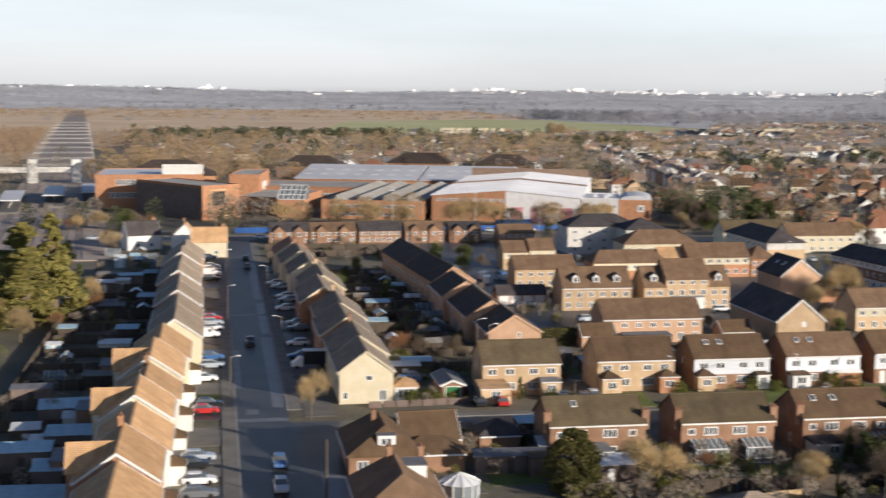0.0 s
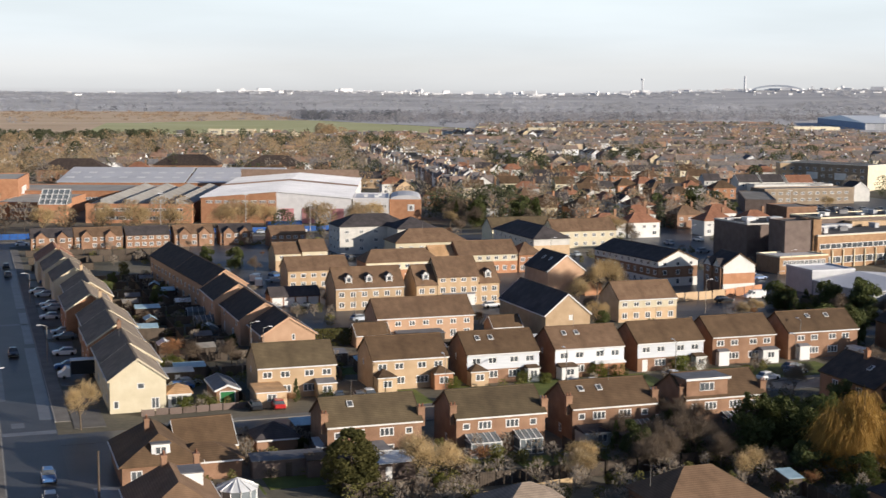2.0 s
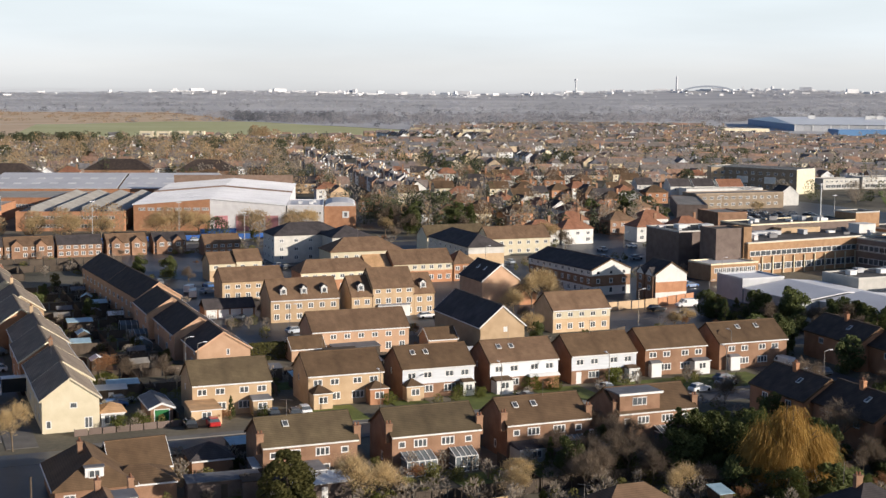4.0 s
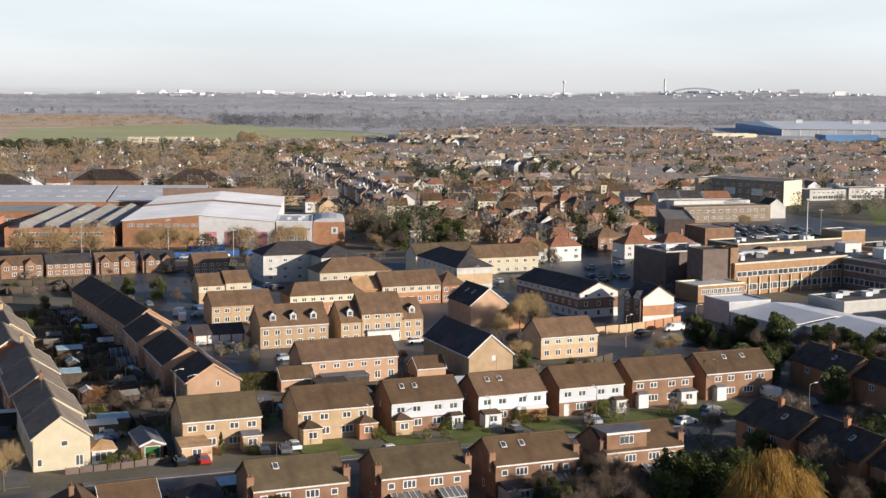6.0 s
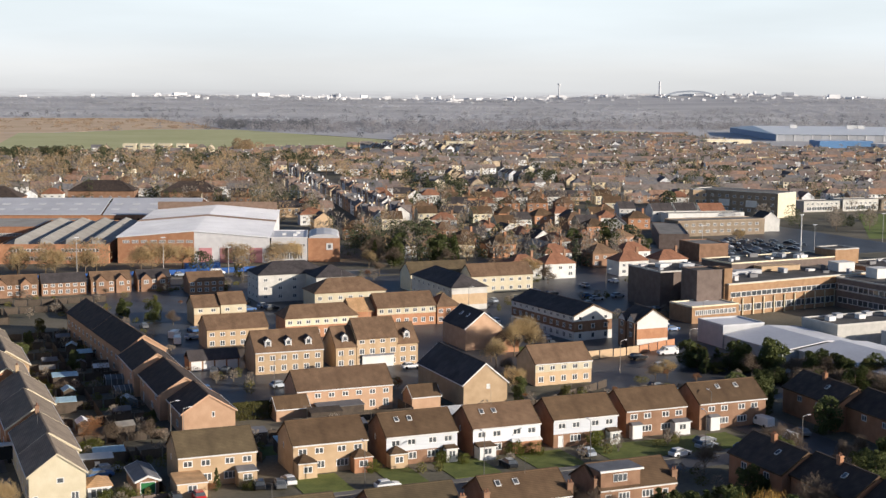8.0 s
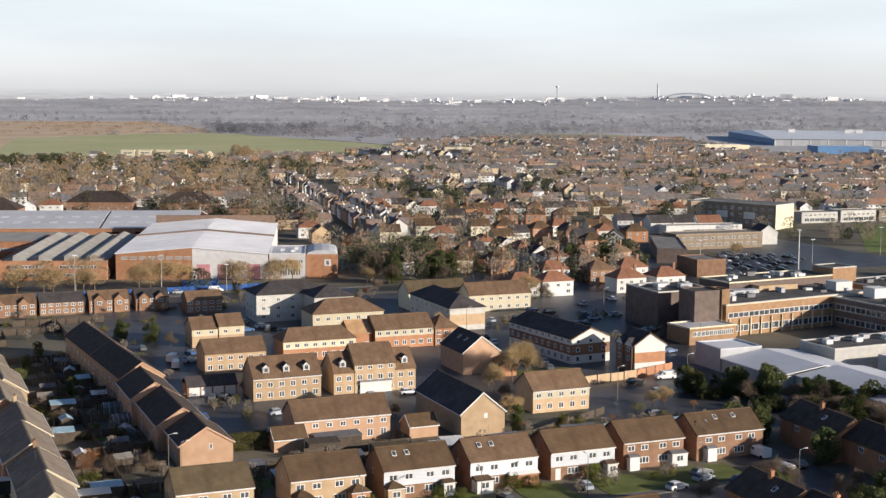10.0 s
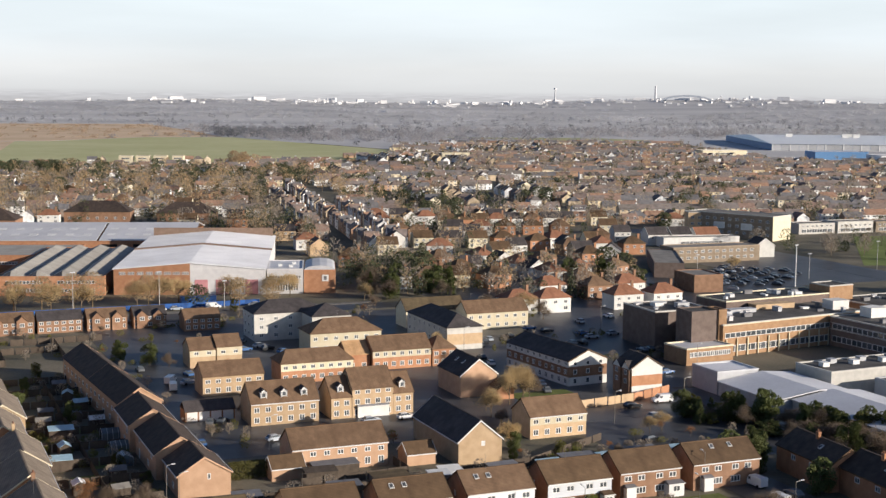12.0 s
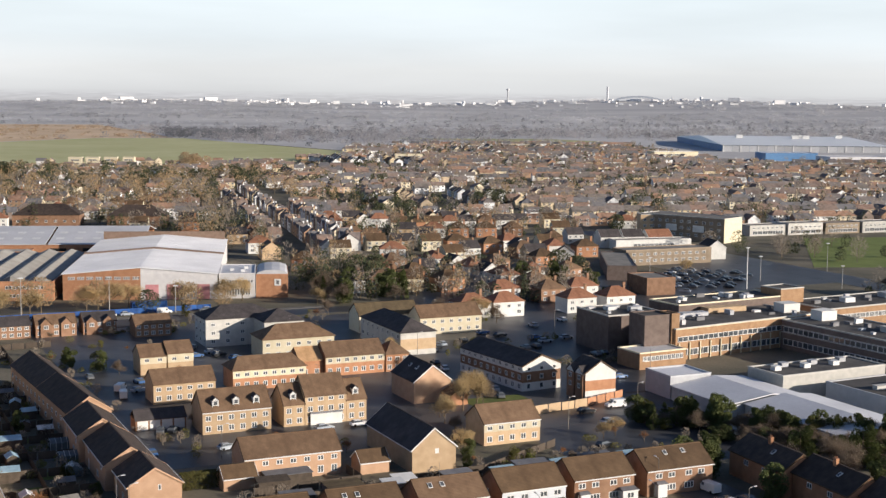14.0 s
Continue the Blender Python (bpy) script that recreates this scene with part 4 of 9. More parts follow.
block(78.0, 319.0, 15.0, 9.0, 4.9, 7.6, BRICK_TAN, TILE_PINK, "tan brick pair with brown tiled roof", ((3.1, 1.0), (0.8, 1.3)), 6)
for u, dz in ((78.4, 0.0), (85.6, 0.5)):
    block(u, 353.8, 6.8, 9.0, 4.8 + dz, 7.3 + dz, BRICK_TAN, TILE_PINK, "small tan brick house with plain front", ((3.4, 0.9),), 2, clad=(RENDER_CREAM, 3.0))
block(132.7, 299.0, 14.0, 9.6, 5.4, 9.1, BRICK_PINK, TILE_DARK, "pink brick gabled house with dark tiled roof", ((3.2, 1.1),), 3, turn=90, rooflights=[(-2, 1, 0.6), (2, 1, 0.6)], barge=UPVC)
block(137.5, 290.2, 6.5, 4.4, 2.6, 4.2, BRICK_ORANGE, TILE_PINK, "low brick garage with tiled roof", ((0.9, 1.0),), 1, turn=90)
block(108.2, 249.0, 24.0, 9.4, 4.8, 8.7, BRICK_TAN, TILE_DARK, "long yellow brick house with dark tiled roof", ((3.2, 1.0), (0.8, 1.2)), 5, turn=90, doors=[("l", 0.6, 3.6, 0.8, 1.0)], barge=UPVC)
block(132.6, 255.0, 13.4, 9.0, 4.8, 7.9, BRICK_TAN, TILE_PINK, "yellow brick pair with brown tiled roof", ((3.2, 1.0), (0.7, 1.3)), 5, clad=(RENDER_CREAM, 3.0))
# white-banded flats
h = block(162.6, 309.6, 29.6, 11.6, 6.4, 8.9, BRICK_RED, TILE_DARK, "red brick flats with white ground floor and gable", ((5.1, 1.0), (2.9, 1.2), (0.5, 1.4)), 10, turn=-84, sides=("r",))
for za, zb in ((0, 2.3), (4.7, 6.3)):
    mb = MB()
    facade(mb, "f", 29.6, 11.6, za, zb, [(q, z, 1.25, hh) for q in (-13.32 + 2.96 * k for k in range(10)) for z, hh in ((5.1, 1.0), (0.5, 1.4))], 0, 0.05)
    part("render_band", mb, RENDER_WHITE, h)
mb = MB()
mb.poly([(14.84, -5.8, 6.15), (14.84, 5.8, 6.15), (14.84, 5.8, 6.4), (14.84, 0, 8.85), (14.84, -5.8, 6.4)])
facade(mb, "r", 29.6, 11.6, 0, 2.2, [(q, 0.5, 1.1, 1.4) for q in (-3.87, 0, 3.87)], 0, 0.04)
facade(mb, "r", 29.6, 11.6, 4.9, 6.15, [(q, 5.1, 1.1, 1.0) for q in (-3.87, 0, 3.87)], 0, 0.04)
part("gable_panel", mb, RENDER_WHITE, h)
h = block(172.0, 283.6, 8.4, 8.6, 6.9, 9.6, BRICK_ORANGE, TILE_DARK, "brick flats with white gabled bays", ((5.0, 1.2), (2.6, 1.2)), 2, turn=-90)
mb = MB()
mb.poly([(4.22, -4.3, 4.9), (4.22, 4.3, 4.9), (4.22, 4.3, 6.9), (4.22, 0, 9.5), (4.22, -4.3, 6.9)])
mb.box(4.2, 4.26, -4.3, 4.3, 0, 2.4)
for x in (-2.1, 2.1):
    mb.box(x - 1.7, x + 1.7, -4.36, -4.29, 0, 2.2), mb.poly([(x - 1.9, -4.9, 6.4), (x + 1.9, -4.9, 6.4), (x, -4.9, 8.2)])
part("gable_panel", mb, RENDER_WHITE, h)
for x in (-2.1, 2.1):
    mb = MB()
    mb.solid([(x - 1.7, -4.88, 0), (x + 1.7, -4.88, 0), (x + 1.7, -4.37, 0), (x - 1.7, -4.37, 0)], [(x - 1.7, -4.88, 6.4), (x + 1.7, -4.88, 6.4), (x + 1.7, -4.37, 6.4), (x - 1.7, -4.37, 6.4)])
    ob = part("bay", mb, BRICK_RED, h)
    rf = MB()
    for s in (-1, 1):
        lo = [(x, -5.1, 8.3), (x + s * 2.1, -5.1, 6.3), (x + s * 2.1, -2.0, 6.3), (x, -2.0, 8.3)]
        lo = lo if s > 0 else lo[::-1]
        rf.solid(lo, [(a, b, c + 0.1) for a, b, c in lo])
    part("bay_roof", rf, TILE_DARK, ob)
    fr, pa = window_meshes(1.3, 1.2, "window")
    for z in (2.8, 4.9):
        part("window", fr, None, ob, "", pose(x, -4.86, z)), part("pane", pa, None, ob, "", pose(x, -4.9, z))
h = block(154.0, 364.5, 31.0, 11.0, 6.4, 9.6, RENDER_PALE, TILE_DARK, "white rendered flats with dark hipped roof", ((4.6, 1.2), (1.6, 1.2)), 8, turn=-90, hip=True)
mb = MB()
mb.box(15.5, 15.56, -5.5, 5.5, 1.5, 4.6)
part("brick_panel", mb, BRICK_TAN, h)
block(177.5, 381.5, 21.0, 9.0, 5.4, 8.6, RENDER_CREAM, TILE_PINK, "cream rendered block with long brown roof", ((3.4, 1.1), (0.8, 1.2)), 7)
block(161.0, 392.0, 20.0, 9.0, 5.4, 8.6, RENDER_CREAM, TILE_MOSS, "cream rendered block with mossy roof", ((3.4, 1.1),), 7)
block(112.0, 388.0, 22.0, 12.5, 8.0, 11.2, RENDER_PALE, TILE_DARK, "three-storey pale rendered flats with dark hipped roof", ((6.0, 1.0), (3.5, 1.1), (1.0, 1.2)), 5, hip=True, sides=("l",))
block(121.5, 377.5, 12.0, 12.0, 8.0, 11.0, RENDER_PALE, TILE_DARK, "projecting wing of the pale rendered flats", ((6.0, 1.0), (3.5, 1.1)), 2, turn=90, hip=True)
block(121.0, 362.5, 21.0, 11.0, 5.6, 9.0, RENDER_CREAM, TILE_PINK, "cream rendered flats with brown hipped roof", ((3.6, 1.1), (0.9, 1.2)), 7, hip=True)
# garages
g = thing("garage_row", W(66.8, 293.5), "row of white-doored lock-up garages with dark roof", "garage")
mb = MB()
mb.box(-5.6, 5.6, -2.6, 2.6, 0, 2.5)
part("wall", mb, BRICK_RED, g)
part("roof", gable_roof(11.2, 5.2, 2.5, 4.2), TILE_DARK, g)
for k in range(4):
    mb = MB()
    mb.box(-5.2 + 2.7 * k, -2.9 + 2.7 * k, -2.68, -2.605, 0.02, 2.15)
    part("garage_door", mb, UPVC, g)
# houses on the turning head
GD = "brown roofed houses round the turning area"
for u, v, turn, L in ((127.4, 168.6, 89, 14.0), (128.6, 154.4, 89, 14.0), (129.6, 139.6, 89, 14.0), (165.0, 204.0, 86, 17.4), (166.0, 186.8, 86, 16.4), (167.0, 169.6, 86, 17.0)):
    house(W(u, v, 0, turn), "brick pair with dark brown roof beside the turning area", L, 9.0, 5.0, 7.9, BRICK_ORANGE, TILE_BLACK, SEMI, SEMI_D, group=GD, barge=TILE_BROWN, fascia=TILE_BROWN, chimneys=[(1.0, 0.4, 9.0)], rooflights=[(-2, 1, 0.6)])
# bungalows near the junction
GE = "bungalows near the junction"
def end_dormer(h, x0, x1, y0, y1, z0, z1, side, label):
    """A flat-topped white dormer with its window on the side given."""
    mb = MB()
    mb.box(x0, x1, y0, y1, z0, z1)
    ob = part("box_dormer", mb, UPVC, h, label)
    mb = MB()
    mb.box(x0 - 0.12, x1 + 0.12, y0 - 0.12, y1 + 0.12, z1, z1 + 0.12)
    part("flat_roof", mb, LEAD, ob)
    fr, pa = window_meshes(1.4, z1 - z0 - 0.7, "window")
    m = pose(x0 - 0.02, (y0 + y1) / 2, z0 + 0.45, 0, 0, -90) if side == "l" else pose((x0 + x1) / 2, y0 - 0.02, z0 + 0.45)
    part("window", fr, None, ob, "", m), part("pane", pa, None, ob, "", m)


h = house(W(20.6, 168.4, 0, 90), "brown roofed bungalow with a white dormer window", 13.0, 9.4, 2.5, 5.7, BRICK_RED, TILE_BROWN, [("l", -3.0, 0.8, 1.4, 1.2)], (), chimneys=[(0.6, 0.9, 6.7)], group=GE, hip=True, run=2.4)
end_dormer(h, -5.9, -4.0, -1.1, 1.1, 3.2, 4.9, "l", "small white dormer window")
h = house(W(27.0, 172.4, 0, 4), "brown roofed wing of a bungalow with white verge", 7.6, 7.0, 2.6, 5.4, BRICK_TAN, TILE_BROWN, [("f", 1.6, 0.8, 1.5, 1.1), ("r", 0, 0.8, 1.5, 1.1)], (), group=GE)
h = house(W(26.2, 165.6, 0, 0), "low brown roofed rear addition of a bungalow", 8.4, 6.4, 2.3, 3.9, BRICK_RED, TILE_BROWN, (), (), group=GE, hip=True)
h = house(W(19.8, 146.0, 0, 90), "orange brown roofed bungalow with white dormer", 13.0, 9.5, 2.6, 6.0, BRICK_RED, TILE_PINK, (), (), chimneys=[(4.0, 0.5, 7.0), (5.8, -3.4, 6.4)], group=GE, hip=True, run=2.2)
end_dormer(h, 1.0, 4.2, -3.4, -0.8, 3.4, 5.4, "f", "white boarded box dormer")
house(W(76.0, 131.0), "brown hipped roof bungalow with aerial", 12.5, 9.0, 2.6, 5.8, BRICK_RED, TILE_PINK, (), (), group=GE, hip=True)
house(W(101.0, 121.0), "dark hipped roof bungalow with a chimney", 11.0, 10.0, 2.6, 6.0, BRICK_RED, TILE_DARK, (), (), group=GE, hip=True, chimneys=[(-1, 0.4, 7.0)])
house(W(56.5, 134.0), "tan roofed bungalow behind the gardens", 9.0, 8.0, 2.4, 4.8, BRICK_RED, TILE_TAN, (), (), group=GE, hip=True)
house(W(35.8, 206.6, 0, 90), "small garage with a green door", 9.0, 3.4, 2.2, 2.9, BRICK_RED, LEAD, (), [("l", 0, 0.02, 2.4, 2.0, GREEN_PAINT)], group=GE, category="garage", name="garage")
house(W(36.6, 172.8), "small hipped outbuilding with dark roof", 5.4, 5.0, 2.3, 4.0, BRICK_RED, TILE_DARK, (), (), group=GE, hip=True, category="outbuilding", name="outbuilding")
# terraces by the main road
GT = "terraces along the main road"
for k, (u, L) in enumerate(((22, 12), (35.5, 14), (50, 13), (64, 12), (77, 10), (91, 11))):
    h = block(u, 419.5 if k < 5 else 409, L, 8.0, 4.0, 6.2, BRICK_RED, TILE_PINK if k % 2 else TILE_DARK, "brown brick terrace with small front gables by the main road", ((2.6, 1.0), (0.6, 1.2)), round(L / 2.2))
    for x in (-L / 4, L / 4):
        if k % 3 != 2:
            gb = MB()
            gb.box(x - 1.6, x + 1.6, -4.5, -4.01, 0, 4.0)
            gb.poly([(x - 1.6, -4.5, 4.0), (x + 1.6, -4.5, 4.0), (x, -4.5, 5.6)])
            ob = part("front_gable", gb, BRICK_RED, h)
            for q in (-1, 1):
                gb = MB()
                lo = [(x, -4.7, 5.6), (x + q * 1.9, -4.7, 3.8), (x + q * 1.9, -3.4, 3.8), (x, -1.0, 5.6)]
                lo = lo if q > 0 else lo[::-1]
                gb.solid(lo, [(i, j, z + 0.12) for i, j, z in lo])
                part("gable_roof", gb, TILE_PINK if k % 2 else TILE_DARK, ob)
            fr, pa = window_meshes(1.4, 1.2, "window")
            part("window", fr, None, ob, "", pose(x, -4.49, 2.4)), part("pane", pa, None, ob, "", pose(x, -4.53, 2.4))
for u, v, t, m1, m2 in ((-9, 402, 90, RENDER_WHITE, TILE_ORANGE), (-2, 388, 0, RENDER_CREAM, TILE_ORANGE), (-22, 408, 20, RENDER_WHITE, TILE_DARK)):
    house(W(u, v, 0, t), "white cottage with steep orange brown roof", 10, 7.5, 4.6, 8.2, m1, m2, [("f", -2, 0.9, 1.2, 1.2), ("f", 2, 0.9, 1.2, 1.2)], (), chimneys=[(4, 0.4, 9.2)], group=GT)

# ---------------------------------------------------------------- flat-roofed and industrial buildings
def strip_windows(b, m, n, w, h, gap=0.12, glass=None):
    """A run of windows in one band: n lights side by side, each an object of its own."""
    fr, _ = window_meshes(w - gap, h, "wide" if w > 3.0 else "window", True)
    for k in range(n):
        part("window", fr, None, b, "", m @ pose((k - (n - 1) / 2) * w, -0.05, 0))


def flat_block(m, label, L, D, h, wall, roof, bands=(), category="building", group="", coping=None, name="building", z0=0.0):
    """A flat-roofed box with parapet; bands: (side, centre, sill, lights, width, height)."""
    b = thing(name, m, label, category, group)
    mb = MB()
    mb.box(-L / 2, L / 2, -D / 2, D / 2, z0, h)
    part("wall", mb, wall, b)
    mb = MB()
    t, r = 0.35, 0.4
    for x0, x1, y0, y1 in ((-L / 2, L / 2, -D / 2, -D / 2 + t), (-L / 2, L / 2, D / 2 - t, D / 2), (-L / 2, -L / 2 + t, -D / 2 + t, D / 2 - t), (L / 2 - t, L / 2, -D / 2 + t, D / 2 - t)):
        mb.box(x0 - 0.05, x1 + 0.05, y0 - 0.05, y1 + 0.05, h, h + r)
    part("parapet", mb, coping or wall, b)
    mb = MB()
    mb.box(-L / 2 + t + 0.06, L / 2 - t - 0.06, -D / 2 + t + 0.06, D / 2 - t - 0.06, h, h + 0.1)
    part("roof", mb, roof, b)
    for side, a, z, n, w, hh in bands:
        q = {"f": pose(a, -D / 2, z), "b": pose(-a, D / 2, z, 0, 0, 180), "r": pose(L / 2, a, z, 0, 0, 90), "l": pose(-L / 2, -a, z, 0, 0, -90)}[side]
        strip_windows(b, q, n, w, hh)
    return b


def roof_unit(m, w, d, h, material=None):
    b = thing("roof_plant", m, "grey plant housing on a flat roof", "roof plant", "roof plant housings")
    mb = MB()
    mb.box(-w / 2, w / 2, -d / 2, d / 2, 0, h), mb.box(-w / 2 - 0.1, w / 2 + 0.1, -d / 2 - 0.1, d / 2 + 0.1, h, h + 0.12)
    part("housing", mb, material or CLAD_GREY, b)


# main hall of the works
FT = -17.5


def WF(a, b, z=0.0, turn=0.0):
    return W(77.7, 488.0, 0, FT) @ pose(a, b, z, 0, 0, turn)


works = thing("factory_hall", WF(27, 57), "large factory hall with pale metal roof, brick and white front", "factory")
LX, LY = 54, 114
mb = MB()
mb.box(-LX / 2, 0, -LY / 2, LY / 2, 0, 9.2)
part("wall", mb, BRICK_ORANGE, works, "orange brick wall")
mb = MB()
mb.box(0.004, LX / 2, -LY / 2, LY / 2, 0, 9.2)
part("wall", mb, CLAD_PALE, works, "off-white clad wall")
for y0, y1 in ((-LY / 2 - 0.4, 2.0), (3.0, LY / 2 + 0.3)):
    for x0, x1, z0, z1 in ((-LX / 2 - 0.4, 0, 9.2, 11.4), (0, LX / 2 + 0.4, 11.4, 9.0)):
        # standing seams folded out of one sheet
        mb = MB()
        n = int((y1 - y0) / 3.0)
        line = [(y0, -0.3)]
        for k in range(n + 1):
            y = y0 + 0.2 + (y1 - y0 - 0.4) * k / n
            line += [(y - 0.08, 0), (y - 0.05, 0.12), (y + 0.05, 0.12), (y + 0.08, 0)]
        line.append((y1, -0.3))
        k0 = len(mb.v)
        for y, dz in line:
            mb.v += [(x0, y, z0 + 0.3 + dz), (x1, y, z1 + 0.3 + dz)]
        for k in range(len(line) - 1):
            mb.f.append((k0 + 2 * k, k0 + 2 * k + 1, k0 + 2 * k + 3, k0 + 2 * k + 2))
            mb.m.append(0)
        part("roof", mb, METAL_ROOF, works)
for x0, x1, z0, z1 in ((-LX / 2 - 0.4, 0, 9.2, 11.4), (0, LX / 2 + 0.4, 11.4, 9.0)):
    mb = MB()
    lo = [(x0, 1.6, z0), (x1, 1.6, z1), (x1, 4.2, z1), (x0, 4.2, z0)]
    mb.solid(lo, [(p, q, z + 0.75) for p, q, z in lo])
    part("gutter", mb, RUST, works)
mb = MB()
mb.box(-LX / 2 + 1, LX / 2 - 1, LY / 2 - 0.6, LY / 2 + 0.2, 9.2, 13.0)
part("parapet", mb, RUST, works, "brown brick upstand at the rear")
mb = MB()
mb.poly([(-LX / 2, -LY / 2 - 0.01, 9.2), (0, -LY / 2 - 0.01, 9.2), (0, -LY / 2 - 0.01, 11.3)])
part("gable", mb, BRICK_ORANGE, works)
mb = MB()
mb.poly([(0, -LY / 2 - 0.01, 9.2), (LX / 2, -LY / 2 - 0.01, 9.1), (0, -LY / 2 - 0.01, 11.3)])
part("gable", mb, CLAD_PALE, works)
for k in range(8):
    strip_windows(works, pose(-LX / 2 + 3 + 3.2 * k, -LY / 2, 7.2), 3, 0.8, 1.1)
for x, w in ((4, 4.6), (11.5, 4.6), (22, 4.6)):
    mb = MB()
    mb.box(x - w / 2, x + w / 2, -LY / 2 - 0.12, -LY / 2 - 0.01, 0.02, 5.4)
    part("roller_door", mb, PINK_DOOR, works, "faded pink roller shutter door")
off = flat_block(WF(61, 14), "two-storey off-white clad office with window bands", 13, 26, 8.8, CLAD_PALE, METAL_ROOF, [("f", 0, 5.6, 12, 0.95, 1.2), ("f", 0, 1.2, 10, 0.95, 2.4)], "office")
for x, y in ((-2, -4), (2, -6), (3, 2)):
    roof_unit(WF(61 + x, 14 + y, 8.9), 1.4, 1.2, 0.8, UPVC)
flat_block(WF(73.5, 14), "brick corner office with white sign panel", 11.5, 24, 8.2, BRICK_ORANGE, METAL_ROOF, [("r", -4, 4.8, 5, 1.0, 1.2)], "office")
mb = MB()
mb.box(-1.2, 1.2, -0.05, 0.05, -1.2, 1.2)
mb.box(-0.5, 0.5, -0.09, -0.052, -0.7, 0.7, 1)
sg = new("sign", mb.mesh("sign", UPVC, LEAD))
sg.matrix_basis = WF(75.5, 1.94, 5.6)
tagged(sg, "square white sign with a dark mark on brick wall", "sign")
lr = thing("vaulted_roof", WF(73.5, 14, 8.65), "low pale vaulted roof over the corner office", "roof")
mb = MB()
for k in range(6):
    a0, a1 = math.pi * k / 6, math.pi * (k + 1) / 6
    x0, x1, z0, z1 = -5.6 * math.cos(a0), -5.6 * math.cos(a1), 1.5 * math.sin(a0), 1.5 * math.sin(a1)
    mb.poly([(x0, -11.8, z0), (x1, -11.8, z1), (x1, 11.8, z1), (x0, 11.8, z0)][::-1]), mb.poly([(x0, -11.8, 0), (x1, -11.8, 0), (x1, -11.8, z1), (x0, -11.8, z0)])
part("shell", mb, METAL_ROOF, lr)
# sawtooth sheds
saw = flat_block(WF(-22, 45), "brick works with north-light sawtooth roofs", 38, 92, 6.6, BRICK_ORANGE, FELT, [("f", -9, 4.2, 11, 1.2, 1.2), ("f", 9, 4.2, 11, 1.2, 1.2), ("f", -9, 1.2, 11, 1.2, 1.3), ("f", 9, 1.2, 11, 1.2, 1.3)], "factory")
for k in range(4):
    x0 = -18.2 + 9.0 * k
    mb = MB()
    mb.solid([(x0 + 3.9, -44, 6.7), (x0 + 8.9, -44, 6.7), (x0 + 8.9, 44, 6.7), (x0 + 3.9, 44, 6.7)], [(x0 + 3.9, -42.5, 8.5), (x0 + 4.2, -42.5, 8.5), (x0 + 4.2, 42.5, 8.5), (x0 + 3.9, 42.5, 8.5)])
    ob = part("north_light_roof", mb, FELT_PALE, saw)
    # left slope takes the dark tone in place of shade
    mb = MB()
    mb.solid([(x0 + 0.2, -44, 6.72), (x0 + 3.88, -44, 6.72), (x0 + 3.88, 44, 6.72), (x0 + 0.2, 44, 6.72)], [(x0 + 3.6, -42.5, 8.4), (x0 + 3.88, -42.5, 8.4), (x0 + 3.88, 42.5, 8.4), (x0 + 3.6, 42.5, 8.4)])
    part("glazing", mb, GLAZING_SHADED, ob)
for a, b, L, D, hh, roof in ((-66, 34, 24, 44, 6.0, FELT_PALE), (-62, 84, 70, 40, 6.5, FELT_PALE)):
    flat_block(WF(a, b), "brick workshop with felted flat roof", L, D, hh, BRICK_ORANGE, roof, [("f", 0, 3.0, int(L / 3), 1.3, 1.3)], "workshop", "workshops of the works")
gl = thing("roof_lantern", WF(-53, 4), "sloping glazed roof lantern with white frames", "roof lantern")
mb = MB()
mb.box(-5, 5, -4, 4, 0, 6.5)
part("wall", mb, BRICK_ORANGE, gl)
mb = MB()
mb.solid([(-5, -4, 6.5), (5, -4, 6.5), (5, 4, 6.5), (-5, 4, 6.5)], [(-5, 3.0, 11.5), (5, 3.0, 11.5), (5, 4, 11.5), (-5, 4, 11.5)])
part("glazing", mb, GLASS_PALE, gl)
mb = MB()
for k in range(6):
    x = -5 + 2 * k
    mb.solid([(x - 0.12, -4.1, 6.55), (x + 0.12, -4.1, 6.55), (x + 0.12, 2.95, 11.55), (x - 0.12, 2.95, 11.55)], [(x - 0.12, -4.1, 6.75), (x + 0.12, -4.1, 6.75), (x + 0.12, 2.95, 11.75), (x - 0.12, 2.95, 11.75)])
for k in range(4):
    y, z = -4.1 + 2.3 * k, 6.6 + 1.63 * k
    mb.box(-5.1, 5.1, y - 0.1, y + 0.1, z, z + 0.2)
part("glazing_frame", mb, UPVC, gl)
# long pale shed behind
shed = thing("long_shed", WF(-46, 158), "long low shed with pale metal roof and rooflights", "warehouse")
mb = MB()
mb.box(-36, 62, -34, 34, 0, 6.2)
part("wall", mb, BRICK_ORANGE, shed)
for x0, x1 in ((-37, 20.5), (21.5, 63)):
    mb = MB()
    for s in (-1, 1):
        lo = [(x0, s * 34.5, 6.2), (x1, s * 34.5, 6.2), (x1, 0, 11.0), (x0, 0, 11.0)]
        lo = lo if s < 0 else lo[::-1]
        mb.solid(lo, [(a, b, c + 0.3) for a, b, c in lo])
    ob = part("roof", mb, METAL_ROOF, shed)
    for k in range(int((x1 - x0) / 8)):
        for j in (0.3, 0.62):
            mb = MB()
            x, y, z = x0 + 4 + 8 * k, -34.5 * (1 - j), 6.2 + 4.8 * j + 0.34
            lo = [(x - 1.8, y - 1.5, z - 0.21), (x + 1.8, y - 1.5, z - 0.21), (x + 1.8, y + 1.5, z + 0.21), (x - 1.8, y + 1.5, z + 0.21)]
            mb.solid(lo, [(a, b, c + 0.08) for a, b, c in lo])
            part("rooflight", mb, UPVC, ob)
